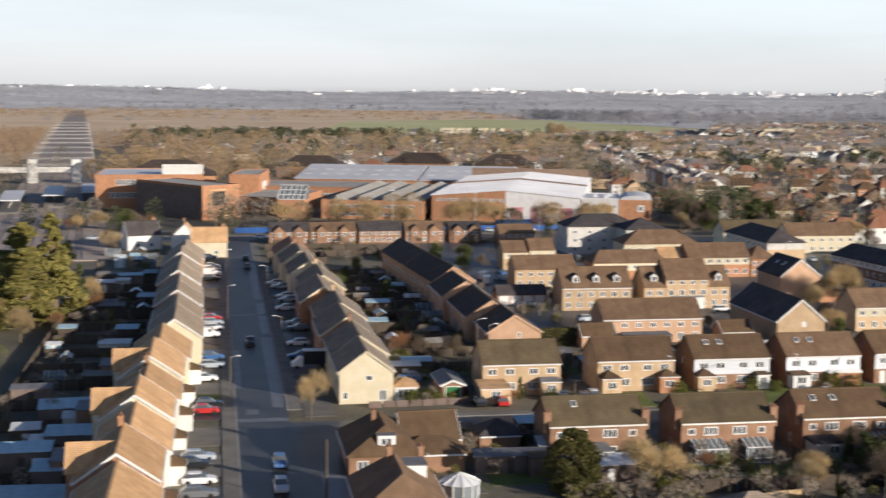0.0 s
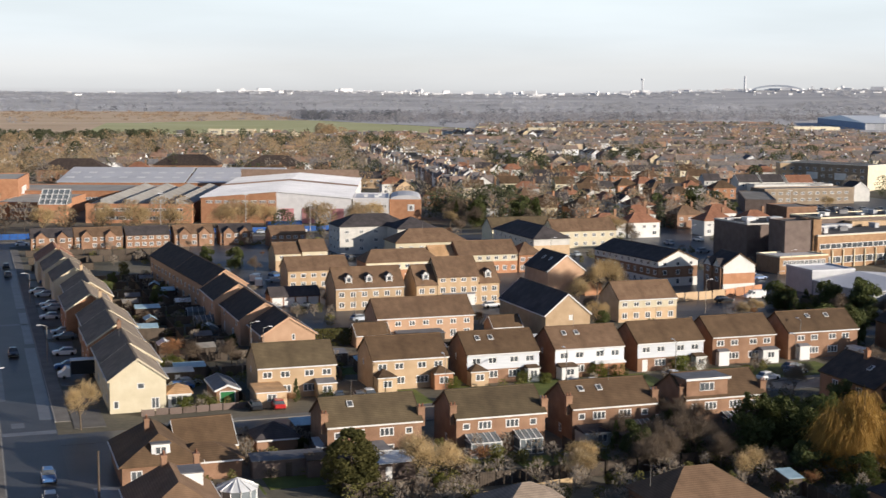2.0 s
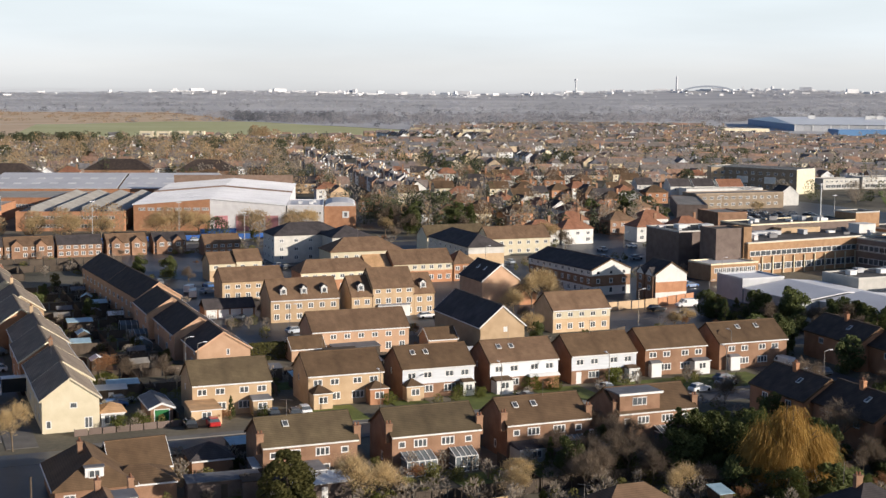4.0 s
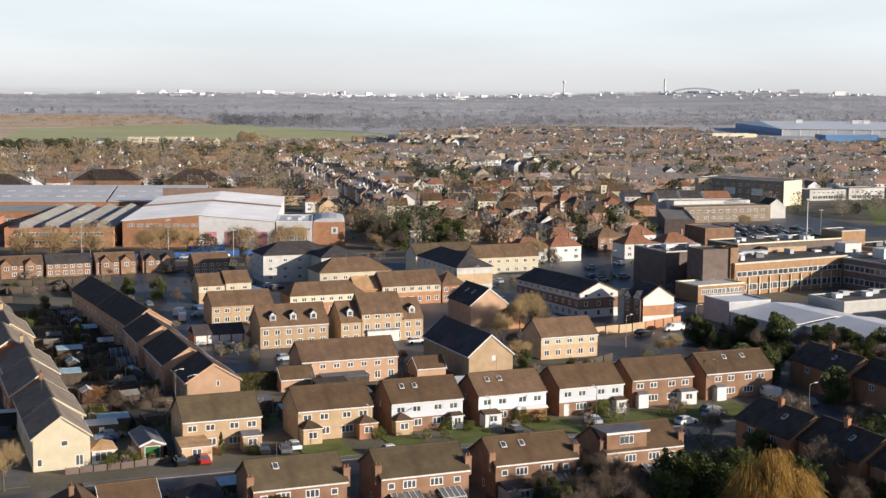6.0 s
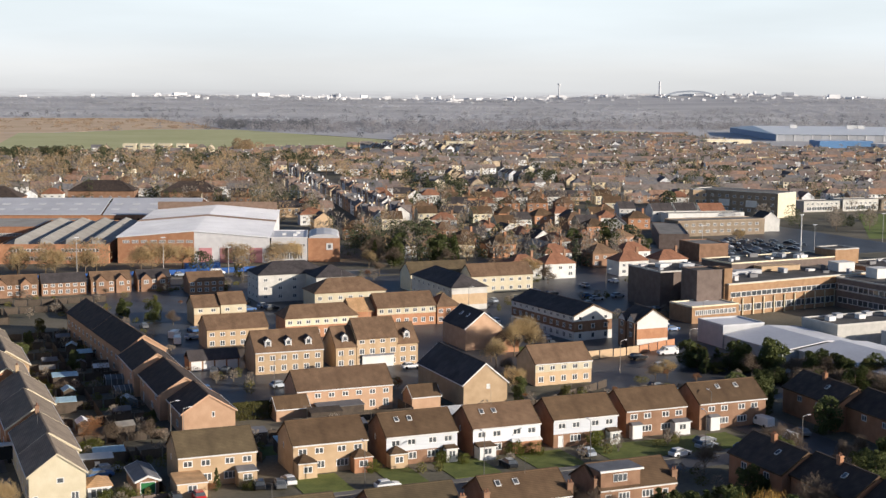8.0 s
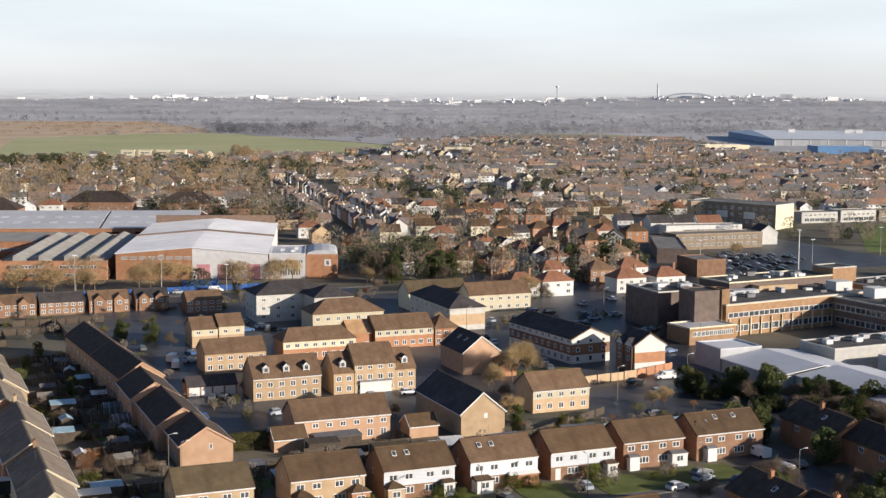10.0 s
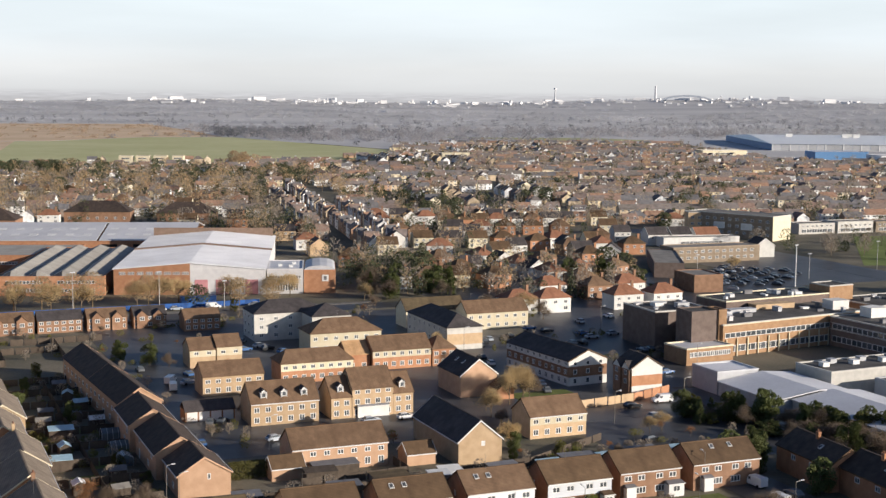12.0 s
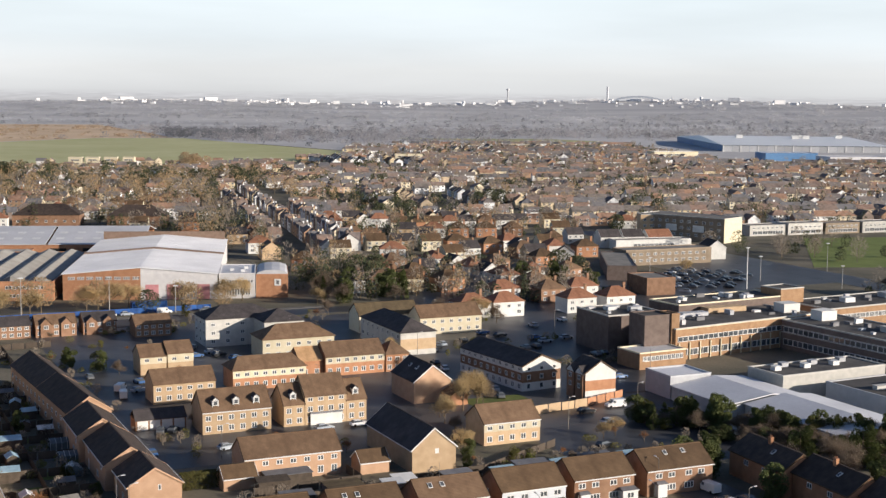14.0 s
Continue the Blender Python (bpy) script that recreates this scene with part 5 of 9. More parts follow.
for k in range(5):
    # flat black panels on the wall stand for shaded bays
    mb = MB()
    mb.box(-16 + 14 * k - 3.5, -16 + 14 * k + 3.5, -34.15, -34.01, 0.02, 4.6)
    part("opening", mb, SHADE_FILL, shed, "black panel painted as the shade of a loading bay")
# blue site hoarding by the main road
hoard = thing("hoarding", W(66, 450), "bright blue painted site hoarding by the main road", "hoarding")
for k in range(46):
    mb = MB()
    mb.box(-60 + 2.5 * k, -57.6 + 2.5 * k, -0.05, 0.05, 0.0, 1.8)
    part("panel", mb, BLUE_PAINT, hoard)
cab = thing("site_cabin", W(101, 456), "stacked blue site cabin behind the hoarding", "cabin")
mb = MB()
mb.box(-6, 6, -1.4, 1.4, 0, 2.9), mb.box(-6.1, 6.1, -1.5, 1.5, 2.9, 3.05)
part("body", mb, BLUE_PAINT, cab)

# college left of the works
COL = "buildings of the brick college"
b = flat_block(W(-10.7, 517.3, 0, 33), "square orange brick wing with a tall framed portal", 16, 46, 12.2, BRICK_ORANGE, FELT_PALE, (), "college", COL)
# dark sheet over the left side paints its shade deeper
mb = MB()
mb.box(-8.14, -8.02, -21.5, 23, 0.3, 11.6)
part("side_wall", mb, BRICK_DARK, b, "dark brown facing that deepens the shade of the side wall")
# no recess is cut: a black panel gives the portal its shade
mb = MB()
mb.box(-4.2, 1.6, -23.06, -23.01, 5.2, 10.2)
part("portal", mb, SHADE_FILL, b, "tall black panel painted as the shade of a portal")
mb = MB()
mb.box(-4.6, -4.2, -23.3, -23.01, 0, 10.6), mb.box(1.6, 2.0, -23.3, -23.01, 0, 10.6), mb.box(-4.6, 2.0, -23.3, -23.01, 10.6, 11.0)
part("portal_frame", mb, BRICK_TAN, b)
flat_block(W(-26, 566, 0, 0), "brick college range with pale flat roof and tall windows", 41, 44, 13.2, BRICK_ORANGE, METAL_ROOF, [("f", 0, 9.4, 14, 1.8, 2.2), ("f", -2, 4.4, 12, 2.2, 2.2), ("l", 0, 5, 10, 2.2, 3.2)], "college", COL)
flat_block(W(14, 572, 0, -8), "brick block with pale flat roof", 12, 40, 12.6, BRICK_ORANGE, FELT_PALE, [("r", 0, 3, 8, 2.0, 6.0)], "college", COL)
house(W(-20, 620, 0, 0), "low college hall with grey hipped roof", 40, 24, 9.0, 15.5, BRICK_ORANGE, TILE_BLACK, (), (), hip=True, group=COL, category="college", simple=True)
flat_block(W(-13, 552, 13.3, 0), "white plant room on the college roof", 16, 8, 3.2, RENDER_WHITE, METAL_ROOF, (), "roof plant", COL)
for k, (u, v, L) in enumerate(((-20, 660, 30), (52, 740, 36), (116, 772, 36), (161, 750, 32))):
    house(W(u, v, 0, FT), "low brick block with grey brown hipped roof behind the works", L, 18, 6.0, 11.6, BRICK_RED, TILE_BLACK, row_of_windows("f", -L / 2 + 3, L / 2 - 3, 7, 2, 1.6, 1.4), (), hip=True, group="dark hipped blocks behind the works")

# ---------------------------------------------------------------- office complex
CX = "flat-roofed brick office complex"
flat_block(W(214.5, 338.5), "tall dark brick hall with blank walls", 19, 18, 10.8, BRICK_DARK, FELT_DARK, (), "office", CX, RENDER_PALE)
flat_block(W(212, 318.5), "brown brick lift tower", 9, 8, 12.8, BRICK_DARK, FELT_DARK, (), "tower", CX)
flat_block(W(217.4, 317.0), "orange brick tower shaft", 2.6, 6.0, 13.0, BRICK_BROWN, FELT_DARK, (), "tower", CX)
flat_block(W(208, 311.5, 0, 5), "low orange and cream entrance wing with pale roof", 16, 10, 4.4, BRICK_BROWN, METAL_ROOF, [("f", 0, 2.2, 10, 1.4, 1.4)], "office", CX, RENDER_CREAM)
b = flat_block(W(243, 330, 0, 8), "long brick office wing with two bands of windows", 56, 26, 8.8, BRICK_BROWN, FELT_DARK, [("f", 0, 5.2, 14, 3.9, 1.5), ("f", 0, 1.2, 14, 3.9, 1.9), ("l", 0, 5.2, 6, 3.6, 1.5)], "office", CX, RENDER_PALE)
mb = MB()
mb.box(-28.05, 28.05, -13.2, -13.08, 8.75, 8.95)
part("band", mb, RENDER_CREAM, b)
for k in range(14):
    mb = MB()
    mb.box(-27 + 4 * k, -26.7 + 4 * k, -13.45, -13.17, 0, 4.9)
    part("pilaster", mb, RENDER_CREAM, b)
# darker brick than its neighbours carries the shade of this left-facing wing
b = flat_block(W(271, 292, 0, 5), "office wing darkened for shade, with pale window bands", 22, 54, 8.4, BRICK_DARK, FELT_DARK, [("l", 0, 5.2, 13, 4.0, 1.6), ("l", 0, 1.4, 13, 4.0, 1.8)], "office", CX, RENDER_PALE)
mb = MB()
mb.box(-11.16, -11.02, -27, 27, 4.95, 5.1), mb.box(-11.16, -11.02, -27, 27, 6.9, 7.05)
part("band", mb, RENDER_PALE, b)
flat_block(W(312, 340, 0, 6), "long brick wing with a cream window band", 60, 20, 8.6, BRICK_BROWN, FELT_DARK, [("f", 0, 5.2, 26, 2.0, 1.6)], "office", CX, RENDER_PALE)
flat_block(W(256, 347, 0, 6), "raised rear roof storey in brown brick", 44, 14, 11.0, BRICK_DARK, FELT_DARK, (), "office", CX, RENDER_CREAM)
flat_block(W(281, 347, 0, 6), "brown brick stair head above the roof", 10, 9, 13.2, BRICK_BROWN, FELT_DARK, (), "office", CX, RENDER_PALE)
for u, v, z, w, d, h2, mt in ((268, 328.5, 8.7, 6, 5, 2.8, RENDER_WHITE), (270, 314, 8.5, 5.6, 5, 2.8, RENDER_WHITE), (236, 332, 8.7, 9, 3, 1.2, None), (250, 336, 8.7, 14, 4, 1.6, BRICK_TAN), (226, 326, 8.7, 3, 3, 1.0, None), (300, 338, 8.7, 4, 3, 1.4, UPVC),
                              (320, 342, 8.7, 4, 4, 1.5, None), (275, 290, 8.5, 8, 3, 1.5, RENDER_PALE), (272, 276, 8.5, 6, 3, 1.8, RENDER_PALE), (212, 340, 10.9, 3, 3, 1.0, UPVC), (218, 336, 10.9, 4, 2, 1.2, None)):
    roof_unit(W(u, v, z), w, d, h2, mt)
CLUTTER = random.Random(5)
for u0, u1, v0, v1, z, n in ((218, 266, 320, 334, 8.9, 16), (264, 279, 270, 312, 8.5, 12), (288, 338, 334, 346, 8.7, 14), (237, 274, 342, 352, 11.1, 10), (207, 222, 331, 346, 10.9, 6)):
    for _ in range(n):
        roof_unit(W(CLUTTER.uniform(u0, u1), CLUTTER.uniform(v0, v1), z, CLUTTER.choice((0, 8, 90))), CLUTTER.uniform(0.8, 3.2), CLUTTER.uniform(0.7, 1.6), CLUTTER.uniform(0.4, 1.3), CLUTTER.choice((CLAD_GREY, CLAD_PALE, LEAD, UPVC)))
flat_block(W(194, 278.5), "pale grey clad store with flat white roof", 12, 11, 5.4, CLAD_GREY, METAL_ROOF, (), "store", CX)
for uu, vv, wx, wy in ((198.5, 261, 10.5, 11.5), (202, 232.5, 9.5, 17.0)):
    low = thing("store", W(uu, vv), "long pale grey store with shallow white roof", "store", CX)
    mb = MB()
    mb.box(-wx, wx, -wy + 0.1, wy - 0.1, 0, 3.4)
    part("wall", mb, CLAD_GREY, low)
    for x0, x1, z0, z1 in ((-wx - 0.4, 2, 3.4, 5.0), (2, wx + 0.4, 5.0, 4.2)):
        mb = MB()
        lo = [(x0, -wy, z0), (x1, -wy, z1), (x1, wy, z1), (x0, wy, z0)]
        mb.solid(lo, [(a, b, c + 0.2) for a, b, c in lo])
        part("roof", mb, METAL_ROOF, low)
flat_block(W(229, 268, 0, 3), "cream walled single-storey store with roof plant", 34, 13, 6.0, RENDER_PALE, FELT_DARK, [("f", 10, 2.4, 6, 1.4, 1.0)], "store", CX)
flat_block(W(252, 240, 0, 3), "pale grey single-storey works with flat roof", 60, 34, 5.0, CLAD_GREY, FELT_DARK, (), "store", CX)
for k in range(16):
    roof_unit(W(228 + 3.6 * k % 50, 232 + (k * 7.3) % 18, 5.1), 2.2 + k % 3, 1.6, 0.9 + 0.4 * (k % 2), (CLAD_GREY, UPVC, RENDER_PALE)[k % 3])
for k in range(6):
    roof_unit(W(216 + 4.6 * k, 268 + (k % 2) * 3, 6.1), 2.0, 1.8, 1.0, (UPVC, CLAD_GREY)[k % 2])
# town centre beyond
TC = "town centre blocks"
flat_block(W(342, 506, 0, -2), "brown brick office with two rows of white windows", 44, 12, 6.6, BRICK_SAND, FELT, [("f", -18 + 3.6 * k, z, 1, 1.9, 1.2) for k in range(11) for z in (4.3, 1.5)], "office", TC)
flat_block(W(305, 484, 0, 62), "long grey flat-roofed shop building", 50, 12, 5.6, BRICK_DARK, FELT, (), "shops", TC)
flat_block(W(286, 430, 0, -5), "brown brick corner block with grey roof", 12, 16, 6.2, BRICK_RED, FELT, (), "shops", TC)
b = flat_block(W(415.2, 588.7, 0, -66), "four-storey tan apartment block with flat roof", 50, 18, 12.2, BRICK_SAND, FELT, [("f", -22 + 4.4 * k, z, 1, 2.0, 1.5) for k in range(11) for z in (8.9, 5.6, 2.2)] + [("r", 6 - 4 * k, z, 1, 1.5, 2.0) for k in range(4) for z in (8.2, 4.8, 1.4)], "apartments", TC, RENDER_PALE)
mb = MB()
mb.box(25.02, 25.12, -9, 9, 0, 12.2)
part("end_wall", mb, RENDER_CREAM, b, "cream rendered end wall")
for x in (-6, 10):
    mb = MB()
    mb.box(x - 3.2, x + 3.2, -9.3, -9.05, 4.6, 8.0)
    part("white_panel", mb, RENDER_WHITE, b, "white panelled balcony front")
flat_block(W(399, 606, 0, -20), "tan stair tower at the end of the apartments", 8, 9, 11.9, BRICK_TAN, FELT, [("f", k, z, 1, 1.6, 1.4) for k in (-1.8, 1.8) for z in (8.6, 5.4, 2.2)], "apartments", TC, RENDER_PALE)
flat_block(W(370, 558, 0, -8), "low white shop row with pitched roofs behind", 40, 9, 4.4, RENDER_WHITE, FELT, [("f", 0, 1.2, 10, 2.2, 1.6)], "shops", TC)
house(W(379, 566, 0, -8), "white house with red clay roof in the town centre", 13, 9, 5.0, 8.2, RENDER_WHITE, TILE_RED, row_of_windows("f", -4, 4, 4, 3.0, 1.1, 1.1), (), group=TC)
for u, v, t in ((374, 513, 80), (353, 570, -8), (365, 568, -8)):
    house(W(u, v, 0, t), "white rendered house with dark roof in the town centre", 11, 9, 5.4, 8.6, RENDER_WHITE, TILE_DARK, row_of_windows("f", -3, 3, 3, 3.2, 1.1, 1.1), (), group=TC)
for k in range(4):
    flat_block(W(464 + 24 * k, 592 - 2 * k, 0, -2), "white two-storey shop parade with flat roof", 23, 11, (5.4, 6.0, 5.6, 5.8)[k], (RENDER_PALE, RENDER_PALE, BRICK_SAND, RENDER_PALE)[k], FELT, [("f", -9 + 3.0 * j, 3.7, 1, 1.7, 1.1) for j in range(7)] + [("f", 0, 0.8, 6, 3.3, 1.9)], "shops", TC)

# ---------------------------------------------------------------- trees
RNG = random.Random(7)


def sliver(mb, p, d, length, width, slot=0):
    """A thin twig: a narrow triangle along d."""
    d = d.normalized()
    a = d.cross(Vector((RNG.uniform(-1, 1), RNG.uniform(-1, 1), RNG.uniform(-1, 1)))).normalized() * width / 2
    mb.poly([p - a, p + a, p + d * length], slot)


def leaf(mb, p, size, slot=0):
    a = Vector((RNG.uniform(-1, 1), RNG.uniform(-1, 1), RNG.uniform(-1, 1))).normalized()
    b = a.orthogonal().normalized() * size * RNG.uniform(0.5, 1)
    mb.poly([p - a * size * 0.5 - b * 0.4, p - b * 0.5, p + a * size * 0.6, p + b * 0.5], slot)


def bare_tree_meshes(height=9.0, spread=0.62, levels=4, twigs=2600, droop=0.0):
    wood, crown = MB(), MB()
    tips = []

    def grow(p, d, length, r, level):
        q = p + d * length
        wood.tube(p, q, r, r * 0.62, 6 if level < 2 else 4)
        if level == levels:
            tips.append((q, d))
            return
        tips.append((q, d)) if level > 1 else None
        for _ in range(RNG.choice((3, 3, 4)) if level else 5):
            side = Vector((RNG.uniform(-1, 1), RNG.uniform(-1, 1), RNG.uniform(-0.35, 0.75)))
            nd = (d * (1 - spread) + side.normalized() * spread + Vector((0, 0, 0.12 - droop * level))).normalized()
            grow(q if RNG.random() < 0.6 else p + d * length * RNG.uniform(0.6, 1), nd, length * RNG.uniform(0.56, 0.76), r * 0.58, level + 1)

    grow(Vector((0, 0, -0.2)), Vector((RNG.uniform(-0.05, 0.05), RNG.uniform(-0.05, 0.05), 1)).normalized(), height * 0.36, height * 0.02, 0)
    for _ in range(twigs):
        p, d = RNG.choice(tips)
        nd = d + Vector((RNG.gauss(0, 0.6), RNG.gauss(0, 0.6), RNG.gauss(0.1, 0.5) - droop))
        sliver(crown, p + Vector((RNG.gauss(0, 0.14), RNG.gauss(0, 0.14), RNG.gauss(0, 0.14))) * height * 0.32, nd, height * RNG.uniform(0.07, 0.19), 0.055)
    return wood.mesh("trunk", BARK), crown


def evergreen_meshes(height=7.0, width=3.0, n=2600, cone=0.0, size=0.34, clumps=30):
    wood, crown = MB(), MB()
    wood.tube((0, 0, -0.2), (0, 0, height * 0.8), 0.03 * height, 0.01 * height, 7)
    for k in range(7):
        a, z = k * 2.4, height * (0.2 + 0.08 * k)
        wood.tube((0, 0, z), (math.cos(a) * width * 0.5, math.sin(a) * width * 0.5, z + height * 0.08), 0.012 * height, 0.004 * height, 4)
    lumps = []
    for _ in range(clumps):
        z = RNG.uniform(0.06, 0.93)
        w = width * ((1 - z) ** 0.8 * 1.0 if cone else math.sin(math.pi * min(1, z * 0.85 + 0.14)) ** 0.6)
        a = RNG.uniform(0, 2 * math.pi)
        rr = w * RNG.uniform(0.35, 0.8)
        lumps.append((Vector((math.cos(a) * rr, math.sin(a) * rr, z * height)), max(0.35, w * RNG.uniform(0.22, 0.42) * (1 if clumps < 40 else 0.75))))
    for _ in range(n):
        c, r = RNG.choice(lumps)
        v = Vector((RNG.gauss(0, 1), RNG.gauss(0, 1), RNG.gauss(0, 1))).normalized() * r * RNG.uniform(0.7, 1.12)
        leaf(crown, c + Vector((v.x, v.y, v.z * (1.35 if cone else 0.95))), size * RNG.uniform(0.7, 1.5))
    return wood.mesh("trunk", BARK), crown


def willow_meshes(height=10.6):
    wood, crown = MB(), MB()
    wood.tube((0, 0, -0.2), (0, 0, height * 0.4), 0.5, 0.36, 8)
    for k in range(46):
        a, r = RNG.uniform(0, 2 * math.pi), 5.0 * RNG.random() ** 0.55
        top = Vector((math.cos(a) * r, math.sin(a) * r, height * (1.0 - 0.017 * r * r) * RNG.uniform(0.84, 1.03)))
        wood.tube((0, 0, height * 0.35), top, 0.14, 0.04, 5)
        for _ in range(330):
            p = top + Vector((RNG.gauss(0, 0.75), RNG.gauss(0, 0.75), RNG.gauss(-0.2, 0.5)))
            p.z -= RNG.random() ** 1.5 * height * 0.55
            l1 = RNG.uniform(0.8, 3.0)
            sliver(crown, p, Vector((p.x * 0.10 + RNG.gauss(0, 0.25), p.y * 0.10 + RNG.gauss(0, 0.25), -1)), min(l1, max(0.3, p.z - 0.3)), 0.06)
    return wood.mesh("trunk", BARK), crown


TREES = {}


def tree_kind(key, meshes, leafy, label, name="tree"):
    wood, crown = meshes
    t = thing(name, pose(0, -400, 0), label, "tree" if name == "tree" else name)
    part("trunk", wood, None, t)
    part("crown", crown, leafy, t)
    TREES[key] = [t, False]


T_TAN = mat("tan winter twigs", (0.42, 0.31, 0.16), (0.57, 0.43, 0.235), bump=0, vary=0.2)
T_GREY = mat("grey brown winter twigs", (0.17, 0.13, 0.095), (0.26, 0.20, 0.145), bump=0, vary=0.2)
T_RUST = mat("russet winter twigs", (0.26, 0.13, 0.06), (0.34, 0.18, 0.09), bump=0, vary=0.2)
T_GREEN = mat("dark evergreen leaves", (0.068, 0.088, 0.03), (0.14, 0.155, 0.055), bump=0, vary=0.25)
T_OLIVE = mat("olive evergreen leaves", (0.10, 0.10, 0.03), (0.18, 0.165, 0.055), bump=0, vary=0.25)
T_LIME = mat("yellow green leaves", (0.09, 0.105, 0.025), (0.17, 0.18, 0.04), bump=0, vary=0.2)
T_CYPRESS = mat("golden olive cypress leaves", (0.22, 0.20, 0.06), (0.33, 0.29, 0.09), bump=0, vary=0.1)
T_GOLD = mat("golden willow twigs", (0.30, 0.18, 0.045), (0.42, 0.26, 0.075), bump=0, vary=0.05)
for _m in (T_TAN, T_GREY, T_RUST, T_GREEN, T_OLIVE, T_LIME, T_GOLD, T_CYPRESS):
    let_through(_m, 0.35)
tree_kind("bare1", bare_tree_meshes(9, 0.62, 4, 2600), T_TAN, "bare winter tree with a fine tan crown")
tree_kind("bare2", bare_tree_meshes(9, 0.52, 4, 3000), T_GREY, "leafless grey brown garden tree")
tree_kind("bare3", bare_tree_meshes(9, 0.70, 4, 2600), T_GREY, "broad bare tree with grey brown twigs")
tree_kind("birch", bare_tree_meshes(9, 0.45, 4, 1500, 0.04), T_RUST, "slender bare tree with russet twigs")
tree_kind("ever", evergreen_meshes(7, 3.2, 4600, 0, 0.27), T_GREEN, "dense dark evergreen garden tree")
tree_kind("olive", evergreen_meshes(7, 3.0, 4200, 0, 0.26), T_OLIVE, "olive green evergreen tree")
tree_kind("conifer", evergreen_meshes(12, 3.0, 5200, 1.0, 0.28, 50), T_GREEN, "tall dark conifer with feathery branches")
tree_kind("cypress", evergreen_meshes(23, 4.6, 11000, 1.0, 0.42, 90), T_CYPRESS, "tall olive green cypress tree")
tree_kind("bush", evergreen_meshes(2.2, 1.6, 1300, 0, 0.15), T_LIME, "rounded yellow green garden shrub", "shrub")
tree_kind("lime", evergreen_meshes(7, 2.6, 4000, 0, 0.26), T_LIME, "yellow green evergreen garden tree")
tree_kind("yew", evergreen_meshes(7.4, 3.5, 10000, 0, 0.26, 70), T_OLIVE, "big dense olive green yew tree")
tree_kind("scrub", bare_tree_meshes(3.2, 0.75, 3, 700), T_RUST, "bare russet garden shrub", "shrub")
tree_kind("willow", willow_meshes(), T_GOLD, "golden weeping willow with hanging winter twigs")


def far_tree(mb, x, y, h, w, n, size):
    """A ragged crown out of loose sprays on a stem."""
    dark = RNG.random() < 0.22
    mb.tube((x, y, 0), (x, y, h * 0.6), 0.18, 0.08, 4)
    for _ in range(n):
        a, z, r = RNG.uniform(0, 2 * math.pi), RNG.random(), RNG.random() ** 0.5
        rr = w * r * math.sin(math.pi * (0.12 + 0.82 * z)) ** 0.7
        p = Vector((x + math.cos(a) * rr, y + math.sin(a) * rr, h * (0.22 + 0.76 * z)))
        q = Vector((math.cos(a) * 0.6 + RNG.gauss(0, 0.5), math.sin(a) * 0.6 + RNG.gauss(0, 0.5), 0.7 + RNG.gauss(0, 0.4))).normalized() * size * RNG.uniform(0.7, 1.4)
        b = q.orthogonal().normalized() * size * RNG.uniform(0.10, 0.30)
        mb.poly([p - b, p + b, p + q])


def dark_tree(mb, x, y, h, w, n, size, z0=0.0):
    for _ in range(n):
        a, z = RNG.uniform(0, 2 * math.pi), RNG.random()
        rr = w * RNG.random() ** 0.4 * math.sin(math.pi * (0.15 + 0.8 * z)) ** 0.6
        leaf(mb, Vector((x + math.cos(a) * rr, y + math.sin(a) * rr, z0 + h * (0.08 + 0.9 * z))), size * RNG.uniform(0.7, 1.4))


tan_trees, green_trees, gold_trees = MB(), MB(), MB()


def tree(key, u, v, s=1.0, w=None):
    """Plants a tree; s scales its height, w its width. Those far off join the trees of the town."""
    w = s if w is None else w
    if v > 470:
        x, y = uv(u, v)
        if key in ("ever", "olive", "conifer"):
            return dark_tree(green_trees, x, y, 7.5 * s, 3.0 * w, 260, 0.6)
        return far_tree(tan_trees, x, y, 9 * s, 3.6 * w, 240, 0.9)
    m = W(u, v, 0, RNG.uniform(0, 360)) @ Matrix.Diagonal((w, w, s, 1))
    t = TREES[key]
    if t[1]:
        return copy_thing(t[0], m)
    t[0].matrix_basis, t[1] = m, True
    return t[0]


